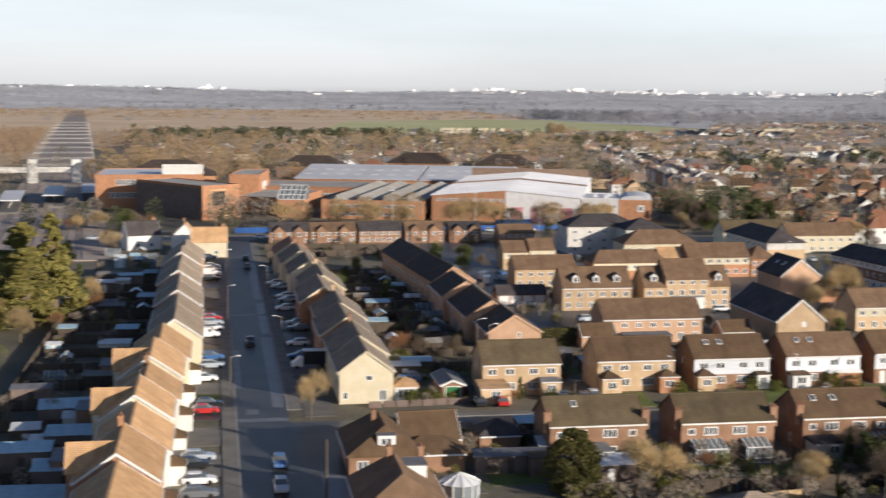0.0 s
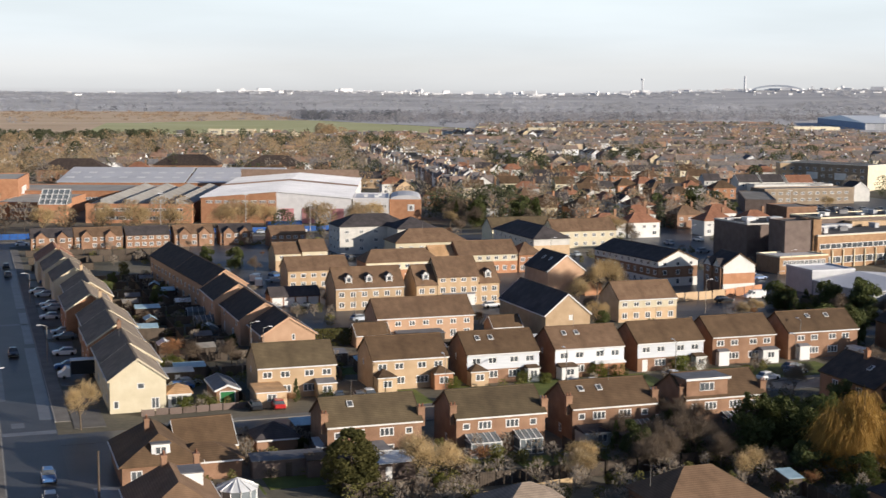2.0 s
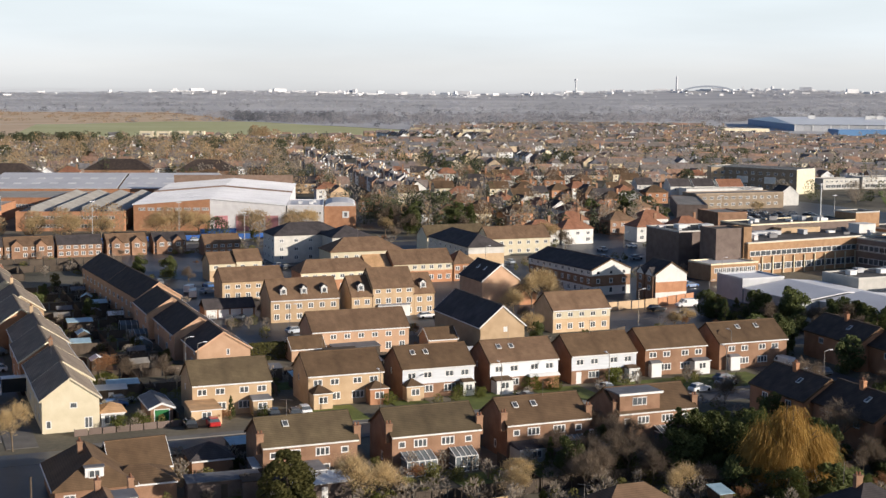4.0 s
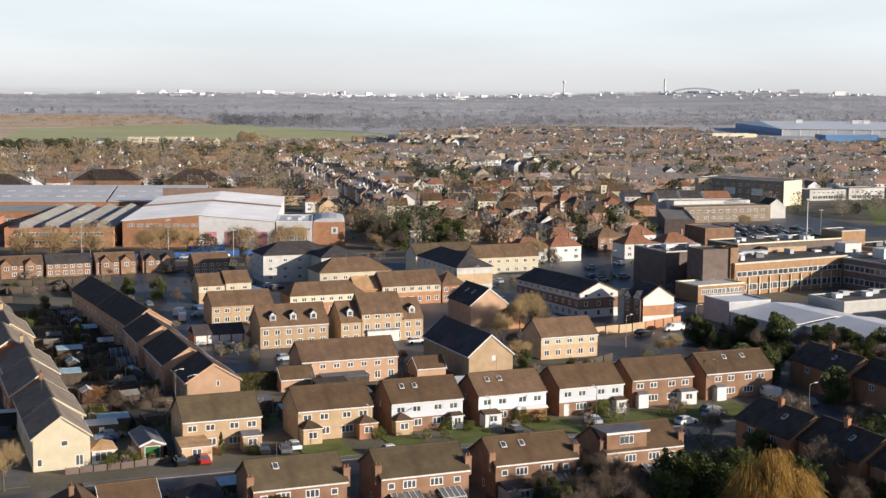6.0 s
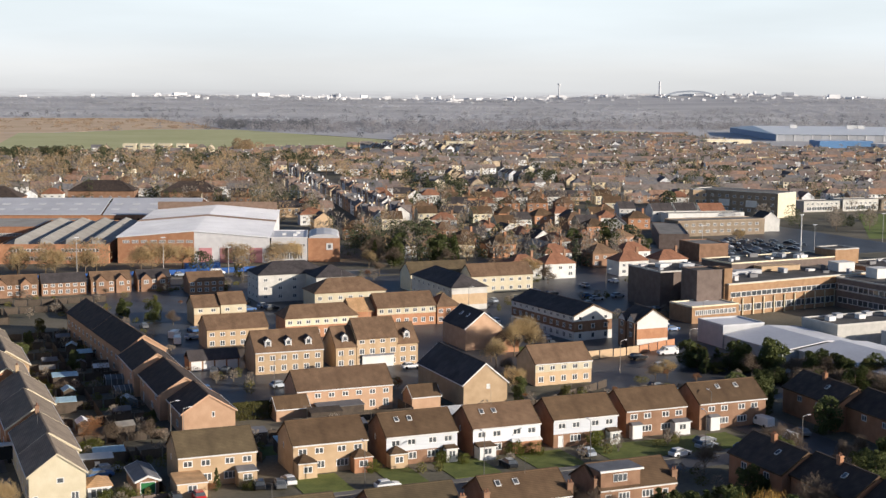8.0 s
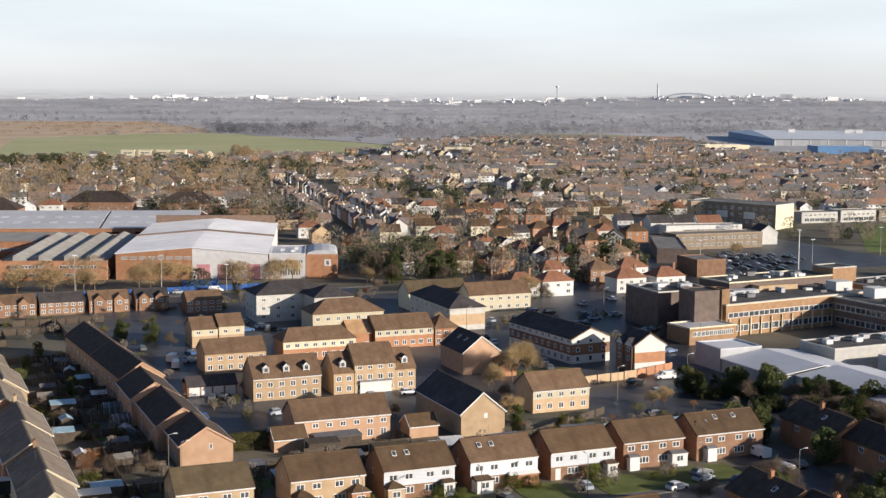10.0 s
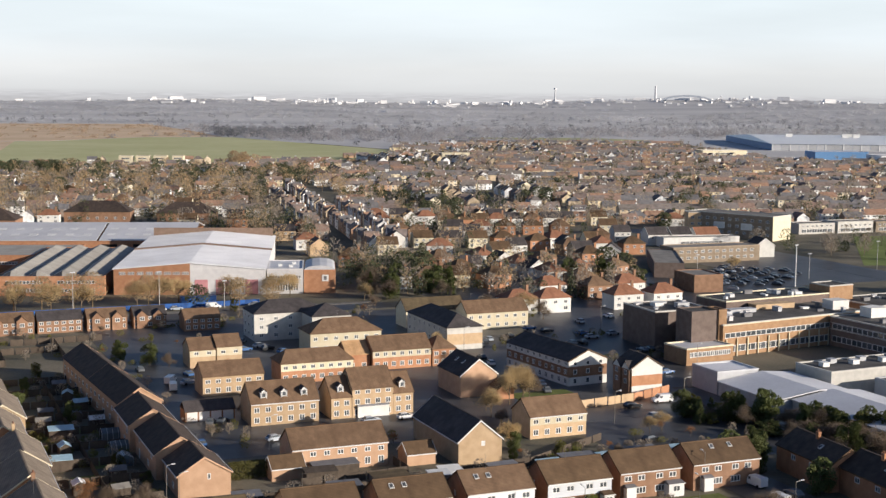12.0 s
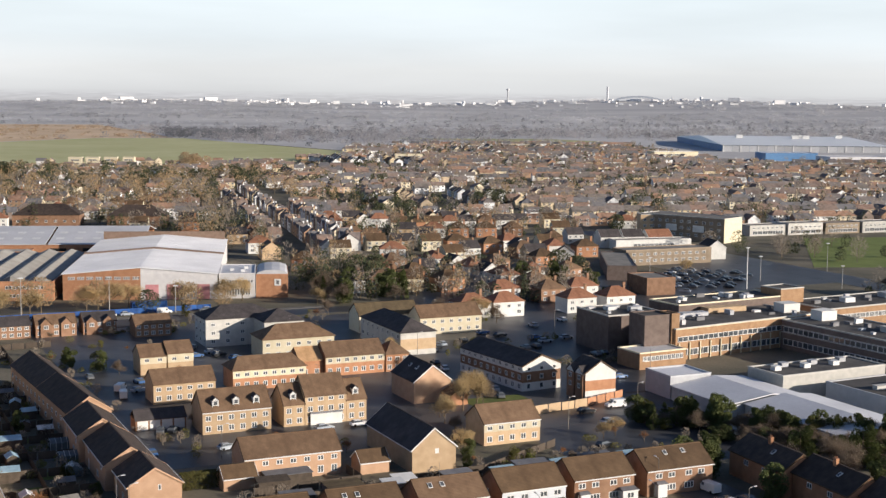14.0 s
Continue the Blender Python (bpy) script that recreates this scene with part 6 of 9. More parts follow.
for key, u, v, s in (("lime", 51.5, 149.0, 0.35), ("bare1", 49.5, 151.0, 0.85), ("bare1", 54, 152, 0.75), ("scrub", 60, 158, 1.0), ("bare1", 69.0, 146.5, 0.62),
                     ("bare1", 71.5, 151.5, 0.6), ("bare1", 87.4, 138.8, 0.72), ("lime", 72.0, 145.2, 0.72), ("bare3", 80.5, 149.0, 0.72), ("bare2", 87.0, 150.5, 0.78), ("bare2", 92.5, 160.5, 0.9), ("bare2", 90.0, 169.0, 0.8), ("bare3", 95.5, 152.5, 0.85), ("bare3", 83.5, 152.5, 0.7), ("conifer", 96.2, 153.5, 0.70), ("conifer", 99.6, 152.8, 0.80),
                     ("conifer", 102.8, 152.4, 0.74), ("conifer", 106.2, 151.5, 0.72), ("ever", 98.0, 151.0, 1.0), ("ever", 103.0, 149.5, 0.95), ("ever", 108.5, 152.5, 1.0), ("conifer", 93.6, 153.6, 0.58), ("ever", 110.5, 158, 0.9), ("willow", 103.4, 139.6, 1.0), ("ever", 114.0, 146, 0.5), ("olive", 111, 140, 0.7), ("bare2", 80.2, 160.5, 0.62), ("conifer", 79.4, 158.2, 0.55),
                     ("bare3", 116.5, 140.5, 0.9), ("bare2", 135.5, 163, 0.7), ("olive", 131, 176.5, 0.6), ("ever", 133.6, 184.5, 0.5), ("bush", 118, 136, 1.2),
                     ("conifer", 46.0, 200.4, 0.45), ("scrub", 44.2, 198.2, 0.8), ("bush", 50.6, 199.0, 0.8), ("bush", 29.0, 199.5, 0.9), ("bush", 31.0, 200.2, 0.9), ("bush", 33.0, 200.0, 0.8),
                     ("bush", 72.0, 201.5, 0.8), ("bush", 84.5, 202.2, 0.8), ("bush", 98.0, 202.5, 1.0), ("bush", 101.5, 201.6, 0.9), ("bush", 114.2, 203.2, 1.1), ("bush", 88.0, 201.0, 0.7),
                     ("bare3", 36.0, 234.0, 0.7), ("birch", 31.0, 232.0, 0.45), ("bush", 30.2, 226.0, 1.3), ("scrub", 32.5, 240, 1.4), ("bare3", 42.0, 232.5, 0.75), ("olive", 46.0, 228.5, 0.5), ("ever", 38, 300, 0.7), ("olive", 36, 352, 0.8), ("ever", 66, 358, 0.9), ("bare3", 70, 352, 0.7),
                     ("ever", 60, 368, 0.8), ("bare1", 126.5, 271.5, 0.95), ("bare3", 128.0, 277.5, 0.9), ("bare2", 124.6, 262.0, 0.6), ("birch", 122.2, 252.5, 0.6), ("bare1", 152.5, 246.0, 0.55), ("bare1", 156.5, 247.5, 0.6), ("bare3", 96.4, 414, 1.0), ("bare3", 92.0, 416.0, 0.95),
                     ("bare1", 87.8, 456, 1.50), ("bare1", 80.0, 455, 1.38), ("bare1", 62.0, 456, 1.25), ("bare1", 41.0, 458, 1.38), ("bare1", 129.0, 462, 1.25), ("bare1", 112.0, 455, 1.38), ("olive", 109, 438, 0.9), ("bare1", 22, 460, 1.38),
                     ("bare3", 184, 402, 1.25), ("bare1", 195.0, 393.0, 1.2), ("bare3", 199, 388, 1.1), ("ever", 188, 455, 1.5), ("ever", 179, 470, 1.4), ("olive", 172, 455, 1.2), ("bare3", 164, 452, 1.0), ("bare1", 158, 446, 0.9), ("ever", 196, 462, 1.3), ("conifer", 192, 448, 1.1),
                     ("olive", 183, 486, 1.4), ("bare3", 202, 470, 1.2), ("ever", 174, 500, 1.3), ("bare2", 154, 424, 0.8), ("birch", 148, 418, 0.8), ("ever", 258, 452, 1.6), ("ever", 266, 440, 1.3), ("ever", 252, 470, 1.3), ("conifer", 264, 470, 1.0), ("bare1", 330, 470, 0.9),
                     ("conifer", 396, 520, 1.2), ("bare3", 404, 500, 1.1), ("bare3", 416, 515, 1.1), ("bare3", 392, 540, 1.1), ("bare2", 430, 508, 1.0), ("bare1", -44, 270, 1.1), ("bare1", -50, 306, 1.1), ("conifer", -29, 298, 1.2), ("bare1", -36, 258, 1.0), ("birch", -31, 268, 1.0),
                     ("olive", -42, 246, 0.9), ("bush", -40, 238, 2.2), ("bush", -41.5, 226, 1.8), ("bare1", -48, 292, 1.2), ("bare1", -27, 302, 0.9), ("ever", -46, 300, 1.1), ("birch", -25, 288, 1.1), ("bare1", -52, 330, 1.2), ("bare2", -46, 350, 1.1), ("ever", -40, 372, 1.0), ("bare1", -30, 398, 1.0)):
    tree(key, u, v, s)
# tree belt beside the stores and shelter belts round the works
for k in range(34):
    q = k / 33
    tree(("ever", "conifer", "olive", "bare3", "ever")[k % 5], 171 + 34 * q + RNG.uniform(-4, 2), 258 - 42 * q + RNG.uniform(-6, 1), RNG.uniform(0.8, 1.25) * (0.6 if k % 5 == 1 else 1))
for u, v, s in ((152, 208, 0.9), (156, 214, 1.0), (172, 206, 1.1), (175, 196, 1.2), (176, 188, 1.2), (174, 178, 1.1), (156, 176, 0.8), (152, 180, 0.7), (146, 175, 0.8), (150, 170, 1.0), (141, 163, 0.9), (138, 158, 1.0), (137, 151, 1.1), (180, 201, 1.3), (184, 190, 1.3), (168, 216, 1.0), (162, 221, 1.0), (143, 168, 0.8), (178, 212, 1.2), (188, 206, 1.3), (137, 186, 0.9), (139.5, 181, 1.05), (135.5, 180, 0.8), (150.5, 214, 1.2), (154, 211, 1.2), (158, 196, 1.0)):
    tree(RNG.choice(("ever", "ever", "bare3", "bare2")), u + RNG.uniform(-1, 1), v + RNG.uniform(-1, 1), s)
for u, v, s in ((119, 246, 0.8), (97, 256, 0.7), (155.3, 246, 0.6), (159, 240, 0.6), (115, 293, 0.6), (168, 331, 1.1), (172, 340, 0.9), (86, 270, 0.6), (140, 262, 0.6), (92, 300, 0.6), (74, 292, 0.6), (84, 345, 0.7), (139, 330, 0.8), (146, 350, 0.8)):
    tree(RNG.choice(("bare1", "bare3", "bare1", "birch")), u, v, s)
for k in range(46):
    q = RNG.random()
    tree(("bare3", "ever", "bare2", "olive", "bare3", "ever")[k % 6], 174 + 26 * q + RNG.uniform(-7, 5), 256 - 56 * q + RNG.uniform(-4, 4), RNG.uniform(0.5, 0.75), RNG.uniform(0.9, 1.3))
for k in range(10):
    tree(("conifer", "olive", "bare3")[k % 3], 168 + 1.9 * k + RNG.uniform(-1, 1), 250 + 0.9 * k + RNG.uniform(-2, 2), RNG.uniform(0.45, 0.65), 0.95)
for k in range(14):
    tree(("bare3", "bare2", "olive", "bare3")[k % 4], 186 + 2.2 * k + RNG.uniform(-1, 1), 222 - 2.2 * k + RNG.uniform(-3, 3), RNG.uniform(0.6, 0.9))
for k in range(20):
    tree(("bare1", "bare3", "ever", "birch")[k % 4], RNG.uniform(-70, 18), RNG.uniform(456, 486), RNG.uniform(0.8, 1.3))
for k in range(6):
    tree(("bare1", "bare1", "bare3", "ever", "olive")[k % 5], RNG.uniform(-60, 170), RNG.uniform(745, 860), RNG.uniform(1.2, 2.0))
for k in range(30):
    tree(("ever", "bare3", "ever", "olive", "bare1", "conifer")[k % 6], RNG.uniform(160, 206), RNG.uniform(440, 540), RNG.uniform(0.9, 1.7) * (0.7 if k % 6 == 5 else 1))
for k in range(18):
    tree(("bare3", "bare2", "bare3", "bare2", "ever")[k % 5], RNG.uniform(78, 97), RNG.uniform(144, 164) if k % 2 else RNG.uniform(146, 162), RNG.uniform(0.5, 0.85))
for k in range(28):
    tree(("ever", "scrub", "bare2", "ever")[k % 4], RNG.uniform(90, 126), RNG.uniform(127, 146), RNG.uniform(0.35, 0.62) * (2 if k % 4 == 1 else 1))
for u, v, s in ((52, 456, 1.4), (95, 460, 1.3), (136, 464, 1.2)):
    tree("bare1", u, v, s, s * 1.25)
for k in range(22):
    tree(("bare1", "bare3", "bare1", "ever", "birch", "olive")[k % 6], RNG.uniform(-120, 60), RNG.uniform(625, 780) if k % 3 else RNG.uniform(780, 900), RNG.uniform(1.1, 2.0))
for key, u, v, s, w in (("yew", 41.5, 152.0, 1.05, 1.1), ("ever", 97.0, 152.0, 1.25, 1.2), ("ever", 101.5, 150.6, 1.15, 1.2), ("ever", 105.8, 150.2, 1.2, 1.15), ("conifer", 99.0, 154.5, 0.85, 1.3), ("conifer", 104.0, 153.6, 0.85, 1.3), ("ever", 94.5, 149.5, 0.95, 1.1),
                        ("ever", 99.5, 133.5, 0.75, 1.0), ("ever", 105.5, 131.8, 0.8, 1.1), ("ever", 112, 145, 0.7, 0.9), ("ever", 118, 151, 0.8, 0.9), ("bare2", 122, 152, 1.0, 1.0), ("ever", 96.5, 139.5, 0.7, 1.0)):
    tree(key, u, v, s, w)
# unseen trees right of the view, added to shade the turning area
for k in range(12):
    tree(("conifer", "bare3", "conifer", "bare2")[k % 4], 172 + 2.6 * k + RNG.uniform(-2, 2), 140 + 4.2 * k + RNG.uniform(-3, 3), RNG.uniform(1.2, 1.5) * (1.4 if k % 2 else 1), RNG.uniform(1.3, 1.8))
for k in range(10):
    tree(("ever", "olive", "bare3", "ever", "bare2")[k % 5], RNG.uniform(112, 124), RNG.uniform(140, 184), RNG.uniform(0.5, 0.85))
tree("bare1", 13.4, 192.4, 1.0, 0.85)
tree("bare1", 135.8, 281.4, 1.3, 1.2)
tree("bare1", 139.6, 282.0, 1.35, 1.25)
tree("bare3", 142.6, 284.5, 1.1, 1.1)
for u, v, s, w in ((-33.5, 288, 1.0, 1.75), (-37.5, 276, 0.72, 1.35), (-41.0, 300, 0.85, 1.5)):
    tree("cypress", u, v, s, w)
for k in range(16):
    tree(("ever", "bare3", "ever", "bare1")[k % 4], RNG.uniform(404, 470), RNG.uniform(471, 545), RNG.uniform(0.7, 1.3))
hedge = thing("hedge", W(64.6, 243.6), "tall clipped dark green garden hedge", "hedge")
mb = MB()
for _ in range(4200):
    leaf(mb, Vector((RNG.uniform(-5.2, 5.2), RNG.choice((-0.9, 0.9, RNG.uniform(-0.9, 0.9))) + RNG.gauss(0, 0.08), RNG.uniform(0.1, 3.0) if RNG.random() < 0.7 else 3.0 + RNG.gauss(0, 0.08))), 0.3)
part("foliage", mb, T_OLIVE, hedge)
mb = MB()
for k in range(8):
    mb.tube((-4.9 + 1.4 * k, 0, -0.1), (-4.9 + 1.4 * k, 0, 2.4), 0.07, 0.03, 5)
part("stems", mb, BARK, hedge)

# ---------------------------------------------------------------- far town
# wall and roof tones are lightened and cooled to stand in for haze
WALLS = island_mat("town house walls", [(0.76, 0.63, 0.42), (0.84, 0.84, 0.83), (0.36, 0.235, 0.16), (0.82, 0.72, 0.54), (0.42, 0.27, 0.18), (0.84, 0.84, 0.84), (0.80, 0.79, 0.77), (0.60, 0.48, 0.34), (0.84, 0.84, 0.83), (0.31, 0.245, 0.205)])
ROOFS = island_mat("town house roofs", [(0.20, 0.158, 0.14), (0.17, 0.165, 0.17), (0.26, 0.18, 0.145), (0.21, 0.175, 0.16), (0.155, 0.15, 0.155), (0.235, 0.178, 0.15), (0.32, 0.20, 0.14), (0.205, 0.18, 0.17), (0.18, 0.16, 0.145)])


def town_house(mb, x, y, turn, L, D, eave, ridge, hip, near):
    """A small house in a joined mesh: slots are wall, roof, glass, white trim."""
    c, s = math.cos(turn), math.sin(turn)
    T = lambda p: (x + p[0] * c - p[1] * s, y + p[0] * s + p[1] * c, p[2])
    base = [(-L / 2, -D / 2), (L / 2, -D / 2), (L / 2, D / 2), (-L / 2, D / 2)]
    lo, up = [T((*p, 0)) for p in base], [T((*p, eave)) for p in base]
    k = len(mb.v)
    mb.v.extend(lo + up)
    mb.f.extend((k + i, k + (i + 1) % 4, k + 4 + (i + 1) % 4, k + 4 + i) for i in range(4))
    mb.m.extend([0] * 4)
    if not hip:
        mb.v.extend([T((-L / 2, 0, ridge)), T((L / 2, 0, ridge))])
        mb.f.extend([(k + 5, k + 6, k + 9), (k + 7, k + 4, k + 8)])
        mb.m.extend([0, 0])
    r = L / 2 + 0.2 if not hip else max(0.1, L / 2 - D / 2)
    o = 0.35
    e = [T((-L / 2 - 0.2, -D / 2 - o, eave - 0.2)), T((L / 2 + 0.2, -D / 2 - o, eave - 0.2)), T((L / 2 + 0.2, D / 2 + o, eave - 0.2)), T((-L / 2 - 0.2, D / 2 + o, eave - 0.2)), T((-r, 0, ridge + 0.15)), T((r, 0, ridge + 0.15))]
    k = len(mb.v)
    mb.v.extend(e)
    mb.f.extend([(k, k + 1, k + 5, k + 4), (k + 2, k + 3, k + 4, k + 5)] + ([(k + 1, k + 2, k + 5), (k + 3, k, k + 4)] if hip else []))
    mb.m.extend([1] * (4 if hip else 2))
    if RNG.random() < 0.6:
        cx = RNG.choice((-1, 1)) * (r - 0.8 if not hip else r * 0.6)
        ring = [(cx - 0.4, -0.3), (cx + 0.4, -0.3), (cx + 0.4, 0.3), (cx - 0.4, 0.3)]
        mb.solid([T((*p, ridge - 0.8)) for p in ring], [T((*p, ridge + 1.1)) for p in ring], 0)
    if near:
        for side in (-1, 1):
            for i in range(max(2, int(L / 3))):
                a = -L / 2 + (i + 0.5) * L / max(2, int(L / 3))
                for z in (0.9, 3.2):
                    w, h, yy = 0.7, 1.2, side * (D / 2 + 0.05)
                    q = [(a - w, yy, z), (a + w, yy, z), (a + w, yy, z + h), (a - w, yy, z + h)]
                    mb.poly([T(p) for p in (q if side < 0 else q[::-1])], 3)
                    yy *= 1.01
                    q = [(a - w + 0.15, yy, z + 0.15), (a + w - 0.15, yy, z + 0.15), (a + w - 0.15, yy, z + h - 0.15), (a - w + 0.15, yy, z + h - 0.15)]
                    mb.poly([T(p) for p in (q if side < 0 else q[::-1])], 2)


def to_uv(x, y):
    return x * CA + y * SA, -x * SA + y * CA


BLOCKED = ((-60, 205, -200, 446), (10, 172, 440, 690), (10, 140, 690, 760), (185, 350, 215, 420), (268, 450, 395, 606), (386, 560, 425, 606), (-75, 26, 478, 675))


def free(x, y, grow=0.0):
    u, v = to_uv(x, y)
    if any(a - grow < u < b + grow and c - grow < v < d + grow for a, b, c, d in BLOCKED):
        return False
    rail = -74 - 0.093 * (v - 665)
    if u < rail + 48 + grow:
        return False
    av = 213 + (v - 639) * 0.195
    if 560 < v < 1010 and -15 < u - av < 30:
        return False
    if (x > 412 and y > 1475) or (340 < x and 1580 < y < 1640):
        return False
    return -0.56 * y - 60 < x < 0.43 * y + 90


def in_town(x, y):
    """The built-up area, with its ragged far edge."""
    if not 380 < y < 2060 + 60 * math.sin(x * 0.02):
        return False
    far = 1400 + 0.3 * min(0, x + 200) + (150 if x > -60 else 0) + (330 if x > -10 else 0) + (120 if x > 60 else 0)
    return y < far


town_far, spots = MB(), []
GRID = radians(5)
gc, gs = math.cos(GRID), math.sin(GRID)
for bi in range(-9, 9):
    for bj in range(2, 16):
        bx, by = bi * 132, bj * 132
        turn = GRID + RNG.choice((0, 0, 0, 0, 0, 0.16, -0.2, math.pi / 2)) + RNG.uniform(-0.06, 0.06)
        rows_eave = RNG.choice((2.9, 4.6, 4.8, 4.9))
        c, s = math.cos(turn), math.sin(turn)
        style = RNG.random()
        step = RNG.choice((11.0, 13.0, 9.5))
        for row in (-54, -30, 12, 36):
            a = -70 + RNG.uniform(0, 6)
            while a < 66:
                L = step * (1.04 if style < 0.5 else RNG.uniform(0.86, 1.0))
                px, py = bx + a * c - row * s, by + a * s + row * c
                x, y = px * gc - py * gs, px * gs + py * gc
                a += step * (1.0 if style < 0.5 else RNG.uniform(0.98, 1.15))
                if free(x, y, 7) and in_town(x, y) and RNG.random() < (0.74 if x > -60 else 0.70 if x > -170 else 0.58) and max(abs(x * gc + y * gs - bx), abs(-x * gs + y * gc - by)) < 66:
                    spots.append((math.hypot(x, y), x, y, turn + (math.pi / 2 if RNG.random() < 0.14 else 0) + RNG.uniform(-0.02, 0.02), L, RNG.random() < (0.12 if style < 0.5 else 0.4), rows_eave))
spots.sort()
# the nearest of them are houses of their own, copied from a few kinds
KINDS = []
for k, (wall, roof, hip, L, lab) in enumerate(((RENDER_WHITE, TILE_RED, True, 11.5, "white rendered semi-detached pair with red hipped roof"), (RENDER_CREAM, TILE_BROWN, False, 9.5, "cream rendered house with brown gabled roof"), (BRICK_ORANGE, TILE_BROWN, True, 10.5, "orange brick pair with brown hipped roof"),
                                               (BRICK_TAN, TILE_DARK, False, 10.0, "tan brick house with slate grey roof"), (RENDER_WHITE, TILE_DARK, False, 8.5, "white gabled house with grey roof"), (BRICK_RED, TILE_PINK, True, 10.0, "red brick house with pinkish brown hipped roof"))):
    KINDS.append([house(pose(0, -500 - 20 * k, 0), lab, L, 8.4, 5.0, 8.0, wall, roof, row_of_windows("f", -L / 3, L / 3, 3, 3.1, 1.3, 1.1) + row_of_windows("f", -L / 3, L / 3, 2, 0.9, 1.6, 1.3), (), hip=hip, chimneys=[(L / 2 - 2, 0.3, 9.2)], group="houses of the old town", simple=True), False])
def kind_house(k, m):
    t = KINDS[k % 6]
    if t[1]:
        return copy_thing(t[0], m)
    t[0].matrix_basis, t[1] = m, True
    return t[0]


NAMED = [(0, 197, 403.5, 0), (0, 209, 402.8, 0), (0, 236.5, 401.5, 0), (0, 251.5, 400.5, 0)] + [(0, 241, 465, -88), (4, 240.5, 478, -88), (0, 240, 492, -88), (4, 239, 506, -88), (0, 237, 522, -88), (2, 215.5, 462, 10), (2, 212, 486, 10), (5, 217, 520, 6), (2, 205, 508, 10), (1, 214, 574, -12),
         (4, 228, 600, 78), (1, 240, 596, -10), (3, 252, 592, -10), (1, 264, 586, -10), (2, 276, 582, -10), (4, 268, 552, 0), (4, 296, 556, 78), (3, 290, 530, -6), (1, 254, 540, 0), (5, 244, 446, 10), (5, 256, 502, 20), (2, 284, 512, 0), (0, 222, 430, 5), (5, 238, 424, 0), (0, 252, 426, 0), (4, 300, 520, 60), (5, 292, 545, 0), (0, 310, 548, 80), (2, 322, 540, -10), (1, 316, 566, -10), (5, 330, 584, 70), (0, 300, 575, 10), (2, 286, 566, 0), (4, 345, 590, -10), (5, 272, 470, 20), (0, 258, 474, 80)]
NAMED += [(5, 144, 864, -21), (5, 157, 868, -21), (5, 172, 860, -15), (5, 194, 876, -21), (5, 206, 878, -21), (5, 218, 880, -25), (0, 130, 830, 60), (2, 190, 835, 0), (1, 176, 828, -20), (0, 214, 846, 70)]
NAMED += [(1, 45, 1010, 35), (2, 60, 1016, 10), (1, 76, 1006, 40), (1, 92, 960, 30), (1, 108, 956, 45), (2, 124, 962, 5), (5, 30, 980, 0), (1, 14, 905, 20), (2, -12, 900, 30), (1, 70, 925, 70), (1, 150, 985, 35), (1, 168, 1000, 40), (2, 5, 1040, 0)]
for k, u, v, turn in NAMED:
    kind_house(k, W(u, v, 0, turn))
near_named = [uv(u, v) for _, u, v, _ in NAMED]
near_named += [uv(u + k, v) for u, v in ((116, 772), (161, 750), (52, 740)) for k in (-14, 0, 14)]
for k in range(24):
    tree(("ever", "bare3", "ever", "bare1")[k % 4], RNG.uniform(184, 206), RNG.uniform(600, 770), RNG.uniform(1.0, 1.8))
spots = [q for q in spots if all((q[1] - x) ** 2 + (q[2] - y) ** 2 > 140 for x, y in near_named)]
for _, x, y, turn, L, hip, eave in spots[:75]:
    kind_house(int(x * 7.3 + y * 3.1), pose(x, y, 0, 0, 0, math.degrees(turn) if math.cos(turn) > 0 else math.degrees(turn) + 180))
for d, x, y, turn, L, hip, eave in spots[75:]:
    town_house(town_far, x, y, turn, L, RNG.uniform(7, 8.2), eave, eave + RNG.uniform(2.4, 3.1), hip, d < 1150)
# terraces along the straight shopping street
for side, off, v0, v1 in ((-1, -9, 640, 1000), (1, 9, 580, 1000), (1, 25, 600, 820)):
    v = v0
    while v < v1:
        x, y = uv(213 + (v - 639) * 0.195 + off, v)
        town_house(town_far, x, y, radians(100 if RNG.random() < 0.45 else 10), 6.4, 6.6, RNG.uniform(4.8, 5.8), RNG.uniform(7.4, 8.6), False, True)
        v += 6.5 if RNG.random() < 0.85 else 12
tagged(new("town_houses", town_far.mesh("town_houses", WALLS, ROOFS, GLASS, UPVC)), "hundreds of small brick and rendered suburban houses", "houses", "", "stuff")


placed = 0
while placed < 4200:
    y = 420 + 1650 * RNG.random() ** (1.5 if placed % 2 else 0.8)
    x = RNG.uniform(-0.56 * y - 40, 0.43 * y + 60)
    if not free(x, y, 2) or not in_town(x, y) or (x < -60 and RNG.random() < 0.3) or (x > -60 and y > 560 and RNG.random() < 0.5):
        continue
    placed += 1
    k = 1.0 if y < 900 else 1.5
    if RNG.random() < 0.62:
        low = 0.6 if y > 1180 and x < -10 else 1.15
        far_tree(gold_trees if RNG.random() < (0.55 if x < 0 else 0.25) else tan_trees, x, y, RNG.uniform(4, 10) * (1.3 if x < -60 else 1) * low, RNG.uniform(2.0, 4.2) * (1.3 if x < -60 else 1), int(90 / k), 1.0 * k)
    else:
        dark_tree(green_trees, x, y, RNG.uniform(2.5, 9.5 if y < 1180 or x > -10 else 6), RNG.uniform(1.6, 3.4), int(110 / k), 0.7 * k)
for k in range(30):
    x, y = uv(RNG.uniform(-62, 44), RNG.uniform(645, 820))
    far_tree(gold_trees, x, y, RNG.uniform(12, 19), RNG.uniform(4.2, 6.5), 420, 1.15)
